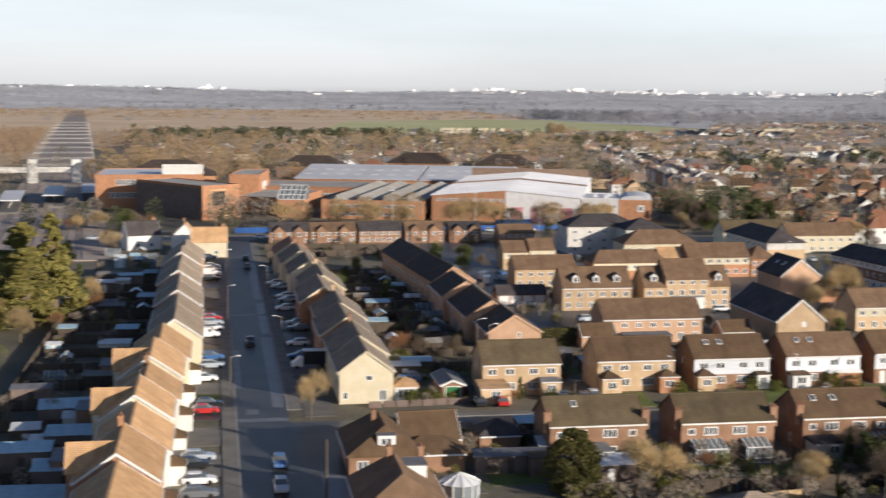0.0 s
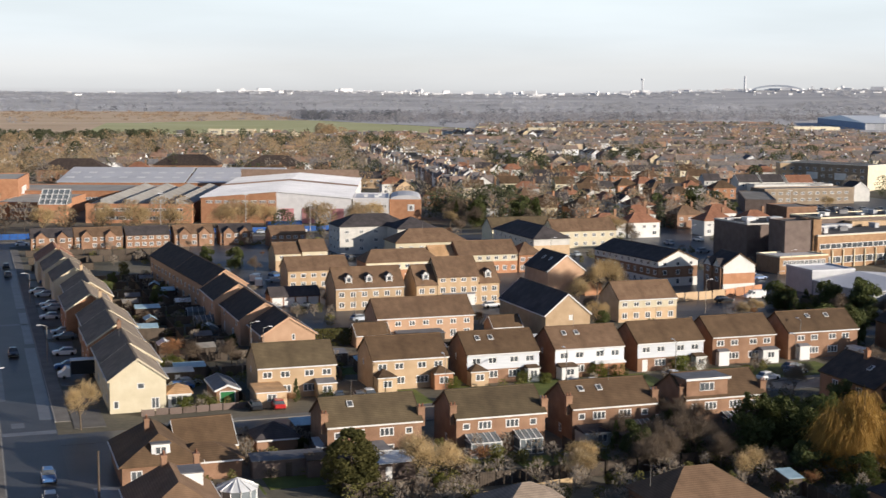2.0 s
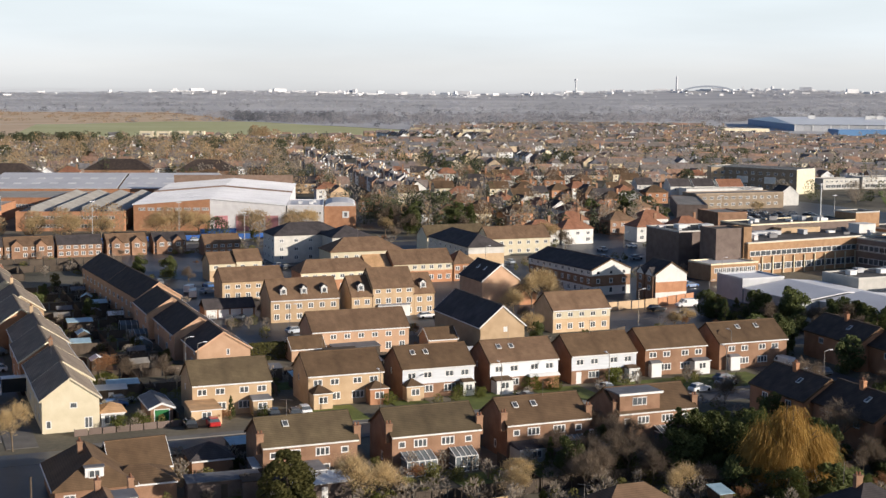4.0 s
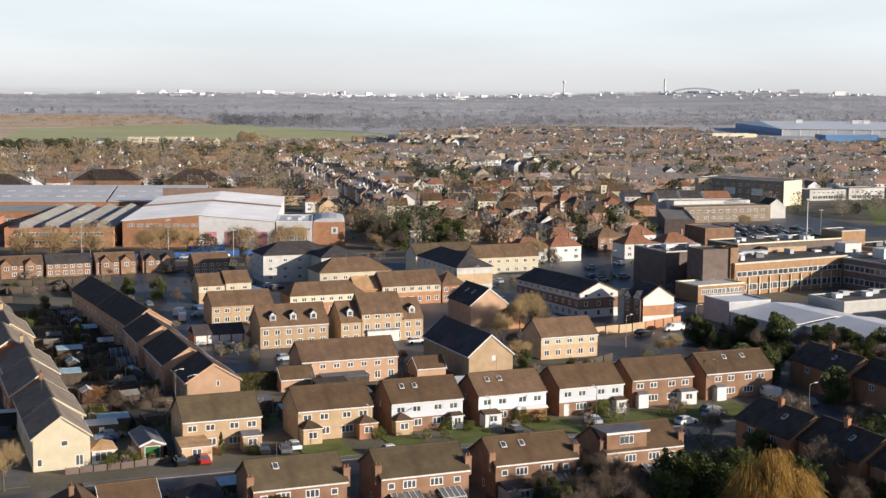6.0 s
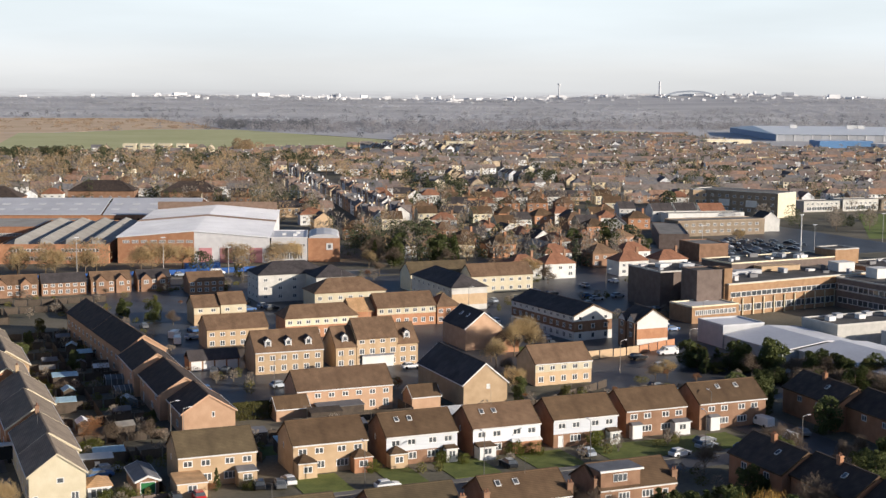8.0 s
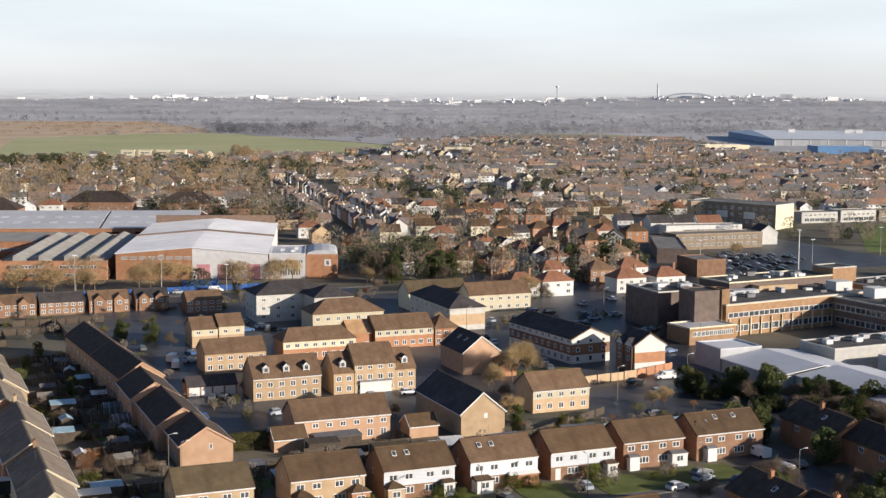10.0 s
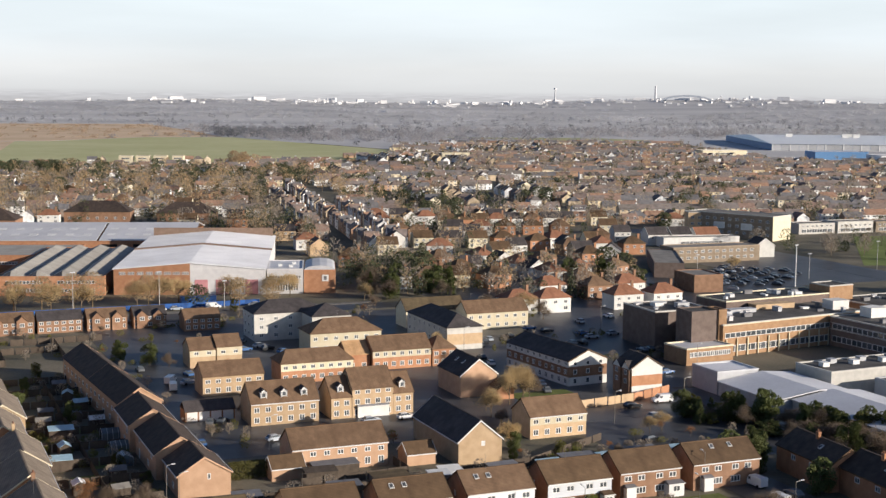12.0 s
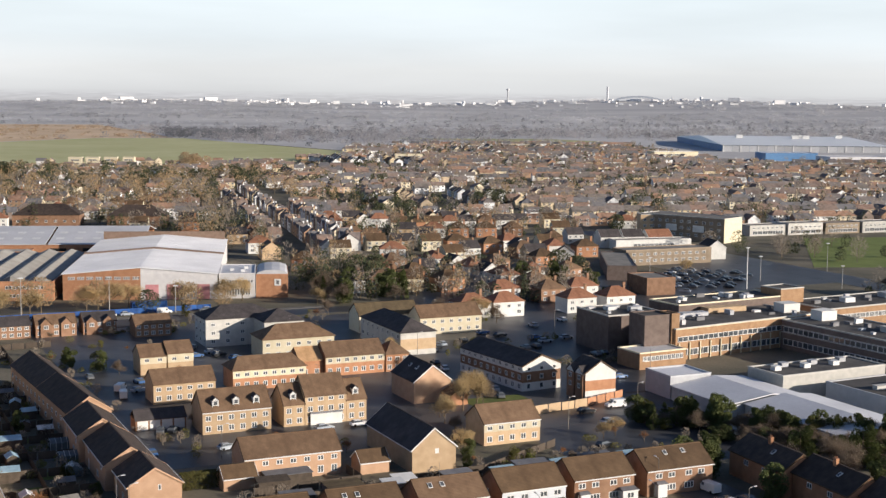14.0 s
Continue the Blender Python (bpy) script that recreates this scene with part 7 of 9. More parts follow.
for k in range(44):
    x, y = uv(RNG.uniform(-70, 330), RNG.uniform(830, 1180))
    if free(x, y):
        far_tree(gold_trees, x, y, RNG.uniform(10, 17), RNG.uniform(4.5, 7.5), 300, 1.3)
for u, v, h, w in ((29, 466, 9, 4.2), (41, 464, 10, 4.5), (50, 463, 11, 5), (60, 460, 12, 5.5), (66, 459, 12.5, 5.5), (84, 456, 11, 4.8), (114, 450, 9.5, 4.6), (125, 449, 8, 4)):
    far_tree(gold_trees, *uv(u, v), h, w, 700, 0.75)
dark_tree(green_trees, *uv(100, 452.5), 7.5, 4.4, 900, 0.5)
for k in range(9):
    x, y = uv(RNG.uniform(318, 345), RNG.uniform(1262, 1290))
    far_tree(gold_trees, x, y, RNG.uniform(12, 17), RNG.uniform(6, 8), 320, 1.4)
for k in range(120):
    x = RNG.uniform(-490, -290)
    dark_tree(green_trees, x, 1150 + 0.25 * (x + 390) + RNG.gauss(0, 9), RNG.uniform(10, 15), RNG.uniform(4.5, 6.5), 240, 1.0)
tagged(new("golden_trees", gold_trees.mesh("golden_trees", T_SUNNY)), "sunlit golden tan bare trees among the houses", "trees", "", "stuff")
# a dark shelter belt towards the fields, and darker clumps among the roofs
for k in range(150):
    x = RNG.uniform(-560, -60)
    y = 1110 + 0.16 * (x + 300) + RNG.gauss(0, 55)
    if free(x, y):
        dark_tree(green_trees, x, y, RNG.uniform(9, 16), RNG.uniform(3.5, 6.0), 170, 1.0)
for k in range(26):
    cx, cy = RNG.uniform(-40, 460), RNG.uniform(680, 1350)
    for _ in range(6):
        x, y = cx + RNG.gauss(0, 8), cy + RNG.gauss(0, 6)
        if free(x, y, 3):
            dark_tree(green_trees, x, y, RNG.uniform(6, 11), RNG.uniform(2.5, 4.0), 110, 0.9)
for u, v, h, w in ((233, 862, 19, 6.0), (186, 480, 13, 6.0), (190, 474, 11, 5.5), (196, 486, 12, 6), (280, 490, 10, 6.5), (285, 484, 8, 5), (409, 809, 12, 7), (418, 812, 11, 6), (398, 806, 10, 6), (318, 757, 12, 7), (328, 760, 10, 6), (306, 752, 9, 6), (30, 770, 17, 6), (64, 905, 15, 6), (118, 960, 14, 7), (402, 640, 9, 5), (470, 700, 12, 6), (560, 820, 12, 7)):
    dark_tree(green_trees, *uv(u, v), h, w, 700, 0.8)
tagged(new("town_trees", tan_trees.mesh("town_trees", T_TOWN)), "scattered bare garden trees among the houses", "trees", "", "stuff")
tagged(new("town_evergreens", green_trees.mesh("town_evergreens", T_TOWN_GREEN)), "scattered dark evergreens among the houses", "trees", "", "stuff")

# ---------------------------------------------------------------- woods, heath and skyline
woods, dark_woods, far_woods = MB(), MB(), MB()


def inside(x, y, ring):
    hit = False
    for (x0, y0), (x1, y1) in zip(ring, ring[1:] + ring[:1]):
        if (y0 > y) != (y1 > y) and x < (x1 - x0) * (y - y0) / (y1 - y0) + x0:
            hit = not hit
    return hit


OPEN = [[(-1000, 1250), (-380, 1250), (-30, 1300), (0, 1745), (-174, 2040), (-271, 2220), (-409, 2190), (-508, 1990), (-1000, 1800)], [(250, 2150), (420, 2190), (330, 2330), (60, 2300)],
        [(-2400, 1500), (-1005, 1400), (-1005, 1805), (-515, 2000), (-411, 2200), (-290, 2235), (-400, 2600), (-575, 3100), (-2600, 2850)]]


def wooded(x, y):
    if in_town(x, y) or y < 1300:
        return False
    if any(inside(x, y, ring) for ring in OPEN):
        return False
    n = noise.noise(Vector((x * 0.0016, y * 0.004, 3.7)))
    return n > -0.15 or RNG.random() < 0.2


placed = 0
while placed < 5200:
    y = 1320 + 3480 * RNG.random() ** 1.0
    x = RNG.uniform(-0.6 * y - 60, 0.45 * y + 100)
    if x * x + y * y > 4850 ** 2 or not wooded(x, y):
        continue
    u, v = to_uv(x, y)
    if (v < 2860 and abs(u + 74 + 0.093 * (v - 665)) < 30) or (320 < x < 1200 and 1470 < y < 2260) or (0.19 < x / y < 0.23 and y > 3800):
        continue
    placed += 1
    d = math.hypot(x, y)
    h, z = RNG.uniform(6, 14), rise(x, y)
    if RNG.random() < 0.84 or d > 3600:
        # farther trees join the paler mesh, one step of painted haze
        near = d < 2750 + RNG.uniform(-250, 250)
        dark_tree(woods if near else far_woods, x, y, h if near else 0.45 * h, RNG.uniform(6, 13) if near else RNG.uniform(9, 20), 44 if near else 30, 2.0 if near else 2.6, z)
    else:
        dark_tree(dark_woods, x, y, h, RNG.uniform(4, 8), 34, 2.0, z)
for _ in range(150):
    x, y = RNG.uniform(-430, -150), RNG.uniform(2225, 2420)
    if not inside(x, y, OPEN[0]) and not inside(x, y, OPEN[2]):
        dark_tree(dark_woods, x, y, RNG.uniform(10, 17), RNG.uniform(6, 10), 44, 2.2)
copse = MB()
for _ in range(360):
    x, y = RNG.uniform(-1500, -280), RNG.uniform(2020, 3000)
    if inside(x, y, OPEN[2]):
        dark_tree(copse, x, y, RNG.uniform(2, 6), RNG.uniform(6, 14), 30, 1.8)
tagged(new("heath_copse", copse.mesh("heath_copse", T_HEATH)), "low rust brown winter copse on the heath", "scrub", "", "stuff")
tagged(new("far_woods", far_woods.mesh("far_woods", T_WOODS_HAZED)), "haze-paled woods on the far rising land", "woods", "", "stuff")
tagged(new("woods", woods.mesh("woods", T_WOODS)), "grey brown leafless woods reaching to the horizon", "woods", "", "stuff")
tagged(new("evergreen_woods", dark_woods.mesh("evergreen_woods", T_WOODS_DARK)), "evergreen trees greyed with haze in the distant woods", "woods", "", "stuff")
scrub = MB()
for _ in range(3200):
    v = RNG.uniform(470, 1500)
    u = -74 - 0.093 * (v - 665) + RNG.choice((-1, -1, 1)) * RNG.uniform(26, 260)
    x, y = uv(u, v)
    if -0.66 * y - 40 < x and (u < -74 - 0.093 * (v - 665) or y > 1400) and u < -74 - 0.093 * (v - 665) + 60:
        far_tree(scrub, x, y, RNG.uniform(3, 8), RNG.uniform(2, 4.5), 50, 1.5)
for _ in range(60):
    v = RNG.uniform(500, 1150)
    u = -74 - 0.093 * (v - 665) + RNG.uniform(24, 90)
    if not (-50 < u < 24 and 480 < v < 635):
        far_tree(scrub, *uv(u, v), RNG.uniform(8, 18), RNG.uniform(3.5, 6.5), 170, 1.3)
tagged(new("railway_scrub", scrub.mesh("railway_scrub", T_HEATH)), "tan and russet scrub along the railway", "scrub", "", "stuff")
sky_whites = MB()
LONG_SHEDS = ((9.3, 4860, 70, 18), (10.2, 4860, 30, 12), (5.9, 4860, 66, 17), (5.0, 4870, 40, 11), (1.7, 4860, 34, 15), (-1.8, 4860, 70, 20), (-1.0, 4860, 44, 11), (-6.4, 4840, 90, 12), (-8.2, 4830, 70, 13), (-10.0, 4830, 60, 11),
              (-4.5, 4870, 50, 9), (3.4, 4870, 50, 10), (21.4, 4860, 60, 14), (15.5, 4860, 34, 13), (21.3, 4870, 14, 26), (-12.4, 4800, 80, 12))
for _ in range(290):
    a = RNG.uniform(-26, 31 if _ % 4 == 0 else 9) if _ % 3 else RNG.choice((-17, -12, -7, -1, 3, 9)) + RNG.gauss(0, 1.1)
    d = 4150 + 740 * RNG.random() ** 0.33
    if _ < len(LONG_SHEDS):
        a, d, w, h = LONG_SHEDS[_]
        w, h = 0.7 * w, 0.72 * h
    else:
        w, h = RNG.choice((6, 8, 10, 14, 20, 34)) * RNG.uniform(0.6, 1.3), RNG.uniform(2.5, 6.5) + (RNG.uniform(4, 10) if RNG.random() < 0.08 and d > 4600 else 0)
    x, y = -d * math.sin(radians(a)), d * math.cos(radians(a))
    k = pose(x, y, rise(x, y), 0, 0, a + RNG.uniform(-25, 25))
    ring = [k @ Vector((p * w / 2, q * 7, 0)) for p, q in ((-1, -1), (1, -1), (1, 1), (-1, 1))]
    sky_whites.solid(ring, [p + Vector((0, 0, h)) for p in ring])
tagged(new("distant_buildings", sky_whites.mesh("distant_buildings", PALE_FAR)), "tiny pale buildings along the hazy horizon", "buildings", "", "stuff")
wh = thing("warehouse", pose(622, 1832, 0, 0, 0, -4.5), "huge pale distribution warehouse with blue end wall", "warehouse")
mb = MB()
mb.box(-114, 114, 0, 400, 0, 9)
part("wall", mb, BLUE_PAINT_FAR, wh, "blue clad end wall")
mb = MB()
mb.solid([(-116, -2, 9), (116, -2, 9), (116, 402, 9), (-116, 402, 9)], [(-112, 190, 16), (112, 190, 16), (112, 210, 16), (-112, 210, 16)])
part("roof", mb, ROOF_WHITE, wh)
for k in range(19):
    mb = MB()
    mb.box(-114 + 12 * k, -102.3 + 12 * k, -0.5, -0.05, 0, 8.9)
    part("cladding_panel", mb, CLAD_GREY, wh)
    if k % 2 == 0:
        mb = MB()
        mb.box(-115 + 12 * k, -113.4 + 12 * k, -0.9, -0.55, 0, 9.4)
        part("pier", mb, UPVC, wh)
for x, y in ((-60, 160), (20, 150), (28, 160), (36, 150), (90, 170)):
    mb = MB()
    mb.box(x - 5, x + 5, y - 3, y + 3, 13, 19)
    part("roof_plant", mb, UPVC, wh)
flat_block(pose(516, 1592, 0, 0, 0, 3), "blue clad retail shed before the warehouse", 64, 36, 9, BLUE_PAINT_FAR, METAL_ROOF, (), "retail shed")
flat_block(pose(580, 1545, 0, 0, 0, 5), "pale retail shed before the warehouse", 74, 40, 7, CLAD_PALE, METAL_ROOF, (), "retail shed")
for x, y, L, hh in ((-272, 1357, 13, 9), (-256, 1361, 13, 9), (-239, 1364, 13, 9), (-222, 1367, 11, 9), (60, 1480, 30, 9)):
    flat_block(pose(x, y, 0, 0, 0, 3), "cream three-storey flats at the town's edge", L, 14, hh, RENDER_CREAM, FELT, [("f", 0, 6.0, int(L / 5), 4, 1.4), ("f", 0, 2.5, int(L / 5), 4, 1.4)], "flats")
flat_block(pose(382, 1606, 0, 0, 0, 10), "cream clad retail hall before the warehouse", 56, 22, 9, RENDER_CREAM, ROOF_WHITE, [("f", 0, 4.5, 10, 2.4, 2.0)], "retail shed")
arch = thing("arched_roof", pose(962, 4560, 31, 0, 0, -10), "distant blue grey arched stadium roof", "stadium")
mb = MB()
N = 20
for k in range(N):
    a0, a1 = math.pi * k / N, math.pi * (k + 1) / N
    p0, p1 = (-88 * math.cos(a0), 24 * math.sin(a0) + 22), (-88 * math.cos(a1), 24 * math.sin(a1) + 22)
    mb.solid([(p0[0], -15, p0[1] - 6), (p1[0], -15, p1[1] - 6), (p1[0], 15, p1[1] - 6), (p0[0], 15, p0[1] - 6)], [(p0[0], -15, p0[1]), (p1[0], -15, p1[1]), (p1[0], 15, p1[1]), (p0[0], 15, p0[1])])
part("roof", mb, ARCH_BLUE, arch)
mb = MB()
mb.box(-84, 84, -10, 10, 0, 24)
part("wall", mb, LAND_HAZED, arch)
for x, y, r, top, lab in ((890, 4740, 4.0, 108, "tall slim distant chimney stack"), (545, 4800, 2.6, 98, "slim distant telecom tower")):
    t = thing("chimney_stack" if r > 3 else "telecom_tower", pose(x, y, 0), lab, "tower")
    mb = MB()
    mb.tube((0, 0, 0), (0, 0, top), r * 1.2, r * 0.8, 10)
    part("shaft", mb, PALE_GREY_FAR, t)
    if r < 3:
        mb = MB()
        mb.tube((0, 0, top - 6), (0, 0, top), r * 2.2, r * 2.2, 10)
        part("head", mb, PALE_GREY_FAR, t)

# ---------------------------------------------------------------- railway
def WR(v, off=0.0, z=0.0):
    return W(-74 - 0.093 * (v - 665) + off, v, z, 5.3)


rail_ring = [uv(-74 - 0.093 * (v - 665) + o, v) for v, o in ((380, -19), (380, 19), (2900, 15), (2900, -15))]
slab("ballast", rail_ring, -0.2, 0.35, BALLAST, "grey stone ballast bed of a railway", "railway")
for o in (-14, -9.5, -4, 0.5, 6, 10.5):
    for g in (-0.72, 0.72):
        ring = [uv(-74 - 0.093 * (v - 665) + o + g + q, v) for v, q in ((382, -0.1), (382, 0.1), (2890, 0.1), (2890, -0.1))]
        slab("rail", ring, 0.35, 0.55, STEEL, "long steel running rail on ballast", "railway")
for k in range(11):
    v = 716 + 62 * k * (1 + 0.04 * k)
    g = thing("gantry", WR(v), "grey steel electrification gantry across the tracks", "gantry", "gantries over the railway")
    for s in (-17.5, 17.5):
        mb = MB()
        mb.box(s - 0.13, s + 0.13, -0.13, 0.13, 0.3, 8.4)
        part("mast", mb, STEEL_PALE, g)
    mb = MB()
    mb.box(-17.5, 17.5, -0.14, 0.14, 7.7, 7.9), mb.box(-17.5, 17.5, -0.14, 0.14, 8.3, 8.5)
    for j in range(14):
        mb.box(-17.5 + 2.5 * j, -17.4 + 2.5 * j, -0.08, 0.08, 7.87, 8.3)
    part("beam", mb, STEEL_PALE, g)
fb = thing("footbridge", WR(694), "white clad station footbridge with stair towers", "footbridge")
for s in (-12.6, 8.4):
    mb = MB()
    mb.box(s - 2.2, s + 2.2, -2.4, 2.4, 0.3, 11.5), mb.box(s - 2.4, s + 2.4, -2.6, 2.6, 11.5, 11.9)
    part("stair_tower", mb, RENDER_WHITE, fb)
mb = MB()
mb.box(-10.3, 6.1, -1.6, 1.6, 5.6, 8.2)
part("deck", mb, RENDER_WHITE, fb)
mb = MB()
mb.box(-34, -14.9, -1.6, 1.6, 5.6, 8.2), mb.box(-34, -33, -1.2, 1.2, 0.3, 5.6)
part("ramp", mb, RENDER_WHITE, fb)
for v, o in ((560, -16), (585, 0), (600, 15)):
    st = thing("platform_canopy", WR(v, o), "white station platform canopy on posts", "canopy", "platform canopies")
    mb = MB()
    mb.box(-4, 4, -26, 26, 4.2, 4.6)
    part("roof", mb, METAL_ROOF, st)
    for y in (-22, -11, 0, 11, 22):
        mb = MB()
        mb.box(-0.15, 0.15, y - 0.15, y + 0.15, 0.3, 4.2)
        part("post", mb, STEEL_PALE, st)
    mb = MB()
    mb.box(-3.6, 3.6, -40, 40, 0.3, 1.2)
    part("platform", mb, PAVING, st)

# ---------------------------------------------------------------- vehicles
def paint(name, c):
    m = mat(name, c, tuple(min(1, q * 1.1) for q in c), bump=0, rough=0.3, vary=0.05)
    m.node_tree.nodes["Principled BSDF"].inputs["Coat Weight"].default_value = 0.6
    return m


RUBBER = mat("black tyre rubber", (0.015, 0.015, 0.015), (0.025, 0.025, 0.025), bump=0)
LAMP_GLASS = mat("clear lamp glass", (0.6, 0.6, 0.62), (0.7, 0.7, 0.72), rough=0.15, bump=0)


def loft(mb, stations):
    """A closed skin through cross-sections (x, half width, low, high, shoulder inset)."""
    rings = []
    for x, w, lo, hi, s in stations:
        ring = [(x, -w, lo), (x, w, lo), (x, w, hi - s), (x, w - s, hi), (x, -w + s, hi), (x, -w, hi - s)]
        k = len(mb.v)
        mb.v.extend(ring)
        rings.append(k)
    n = 6
    for a, b in zip(rings, rings[1:]):
        for i in range(n):
            j = (i + 1) % n
            mb.f.append((a + i, b + i, b + j, a + j))
            mb.m.append(0)
    mb.f.append(tuple(rings[0] + i for i in range(n))[::1])
    mb.f.append(tuple(rings[-1] + i for i in range(n))[::-1])
    mb.m.extend([0, 0])


def wheel_mesh(r=0.32):
    mb = MB()
    mb.tube((0, -0.1, 0), (0, 0.1, 0), r, r, 12)
    return mb.mesh("wheel", RUBBER)


WHEEL = wheel_mesh()


def car_kind(material, label, long=4.2):
    c = thing("car", pose(0, -600, 0), label, "car", "parked cars")
    k = long / 4.2
    mb = MB()
    loft(mb, [(-2.1 * k, 0.72, 0.42, 0.80, 0.08), (-1.95 * k, 0.84, 0.28, 0.93, 0.10), (-1.0 * k, 0.88, 0.24, 0.96, 0.10), (0.7 * k, 0.88, 0.24, 0.97, 0.10), (1.5 * k, 0.86, 0.26, 0.88, 0.12), (1.98 * k, 0.80, 0.30, 0.76, 0.12), (2.1 * k, 0.66, 0.40, 0.64, 0.08)])
    part("body", mb, material, c)
    mb = MB()
    mb.solid([(-1.85 * k, -0.80, 0.92), (0.95 * k, -0.80, 0.92), (0.95 * k, 0.80, 0.92), (-1.85 * k, 0.80, 0.92)], [(-1.35 * k, -0.62, 1.40), (0.15 * k, -0.62, 1.40), (0.15 * k, 0.62, 1.40), (-1.35 * k, 0.62, 1.40)])
    part("glasshouse", mb, GLASS, c)
    mb = MB()
    mb.solid([(-1.40 * k, -0.64, 1.38), (0.20 * k, -0.64, 1.38), (0.20 * k, 0.64, 1.38), (-1.40 * k, 0.64, 1.38)], [(-1.28 * k, -0.56, 1.46), (0.08 * k, -0.56, 1.46), (0.08 * k, 0.56, 1.46), (-1.28 * k, 0.56, 1.46)])
    part("roof", mb, material, c)
    for x in (-1.3 * k, 1.3 * k):
        for y in (-0.80, 0.80):
            part("wheel", WHEEL, None, c, "", pose(x, y, 0.32))
    for y in (-0.55, 0.55):
        mb = MB()
        mb.box(1.93 * k, 2.06 * k, y - 0.16, y + 0.16, 0.56, 0.72)
        part("headlight", mb, LAMP_GLASS, c)
    return [c, False]


P_WHITE, P_SILVER, P_BLACK = paint("white car paint", (0.72, 0.72, 0.72)), paint("silver blue car paint", (0.36, 0.40, 0.45)), paint("black car paint", (0.02, 0.022, 0.026))
P_RED, P_BLUE, P_GREY = paint("red car paint", (0.42, 0.03, 0.03)), paint("blue car paint", (0.05, 0.12, 0.28)), paint("grey car paint", (0.14, 0.15, 0.16))
CARS = [car_kind(P_WHITE, "white hatchback car parked on tarmac"), car_kind(P_SILVER, "silver blue parked hatchback car", 4.4), car_kind(P_BLACK, "black saloon car parked on a drive", 4.5), car_kind(P_RED, "red hatchback car parked on a drive", 4.0), car_kind(P_BLUE, "dark blue parked car", 4.3), car_kind(P_GREY, "grey estate car parked on tarmac", 4.5)]


def van_kind(label, long=5.2, box=False):
    c = thing("van", pose(0, -620, 0), label, "van", "parked vans")
    k = long / 5.2
    mb = MB()
    if box:
        loft(mb, [(1.2, 0.95, 0.35, 1.9, 0.15), (1.9, 0.95, 0.35, 2.0, 0.2), (2.5, 0.95, 0.35, 1.3, 0.2), (3.2, 0.85, 0.4, 1.05, 0.15)])
        part("cab", mb, P_WHITE, c)
        mb = MB()
        mb.box(-3.2, 1.1, -1.1, 1.1, 0.75, 3.0)
        part("load_box", mb, DARK_BOX, c, "dark box body with a pale roof edge")
        mb = MB()
        mb.box(-3.25, 1.15, -1.15, 1.15, 3.0, 3.12)
        part("box_top", mb, UPVC, c)
        mb = MB()
        for k2, (a, b2) in enumerate(((-1.6, -0.2), (-1.6, 0.1), (-1.4, 0.0))):
            mb.box(a, b2, -1.13, -1.105, 2.3 - 0.35 * k2, 2.45 - 0.35 * k2)
        part("lettering_bars", mb, UPVC, c)
        part("windscreen", _glass_box(1.95, 2.35, 0.8, 1.35, 1.85), GLASS, c)
        xs = (-2.2, 2.2)
    else:
        loft(mb, [(-2.55 * k, 0.85, 0.35, 1.9, 0.12), (-2.4 * k, 0.93, 0.3, 2.0, 0.14), (0.9 * k, 0.93, 0.3, 2.0, 0.16), (1.55 * k, 0.92, 0.3, 1.25, 0.16), (2.4 * k, 0.86, 0.35, 0.95, 0.14), (2.58 * k, 0.72, 0.42, 0.75, 0.08)])
        part("body", mb, P_WHITE, c)
        mb = MB()
        mb.solid([(1.58 * k, -0.78, 1.22), (1.66 * k, -0.78, 1.26), (1.66 * k, 0.78, 1.26), (1.58 * k, 0.78, 1.22)], [(0.98 * k, -0.70, 1.92), (1.06 * k, -0.70, 1.94), (1.06 * k, 0.70, 1.94), (0.98 * k, 0.70, 1.92)])
        part("windscreen", mb, GLASS, c)
        for s in (-1, 1):
            mb = MB()
            mb.box(0.35 * k, 1.0 * k, s * 0.93 - 0.02, s * 0.93 + 0.02, 1.2, 1.75)
            part("side_window", mb, GLASS, c)
        xs = (-1.6 * k, 1.6 * k)
    for x in xs:
        for y in (-0.85, 0.85):
            part("wheel", WHEEL, None, c, "", pose(x, y, 0.32))
    return [c, False]


def _glass_box(x0, x1, w, z0, z1):
    mb = MB()
    mb.solid([(x1, -w, z0), (x1 + 0.05, -w, z0), (x1 + 0.05, w, z0), (x1, w, z0)], [(x0, -w, z1), (x0 + 0.05, -w, z1), (x0 + 0.05, w, z1), (x0, w, z1)])
    return mb


DARK_BOX = mat("dark lorry box", (0.012, 0.016, 0.02), (0.02, 0.025, 0.03), rough=0.4, bump=0)
VANS = [van_kind("white panel van parked on tarmac"), van_kind("white cabbed box lorry with dark body", 5.2, True)]


def put(kind, u, v, turn=0.0, z=0.06):
    m = W(u, v, z, turn)
    if kind[1]:
        return copy_thing(kind[0], m)
    kind[0].matrix_basis, kind[1] = m, True
    return kind[0]


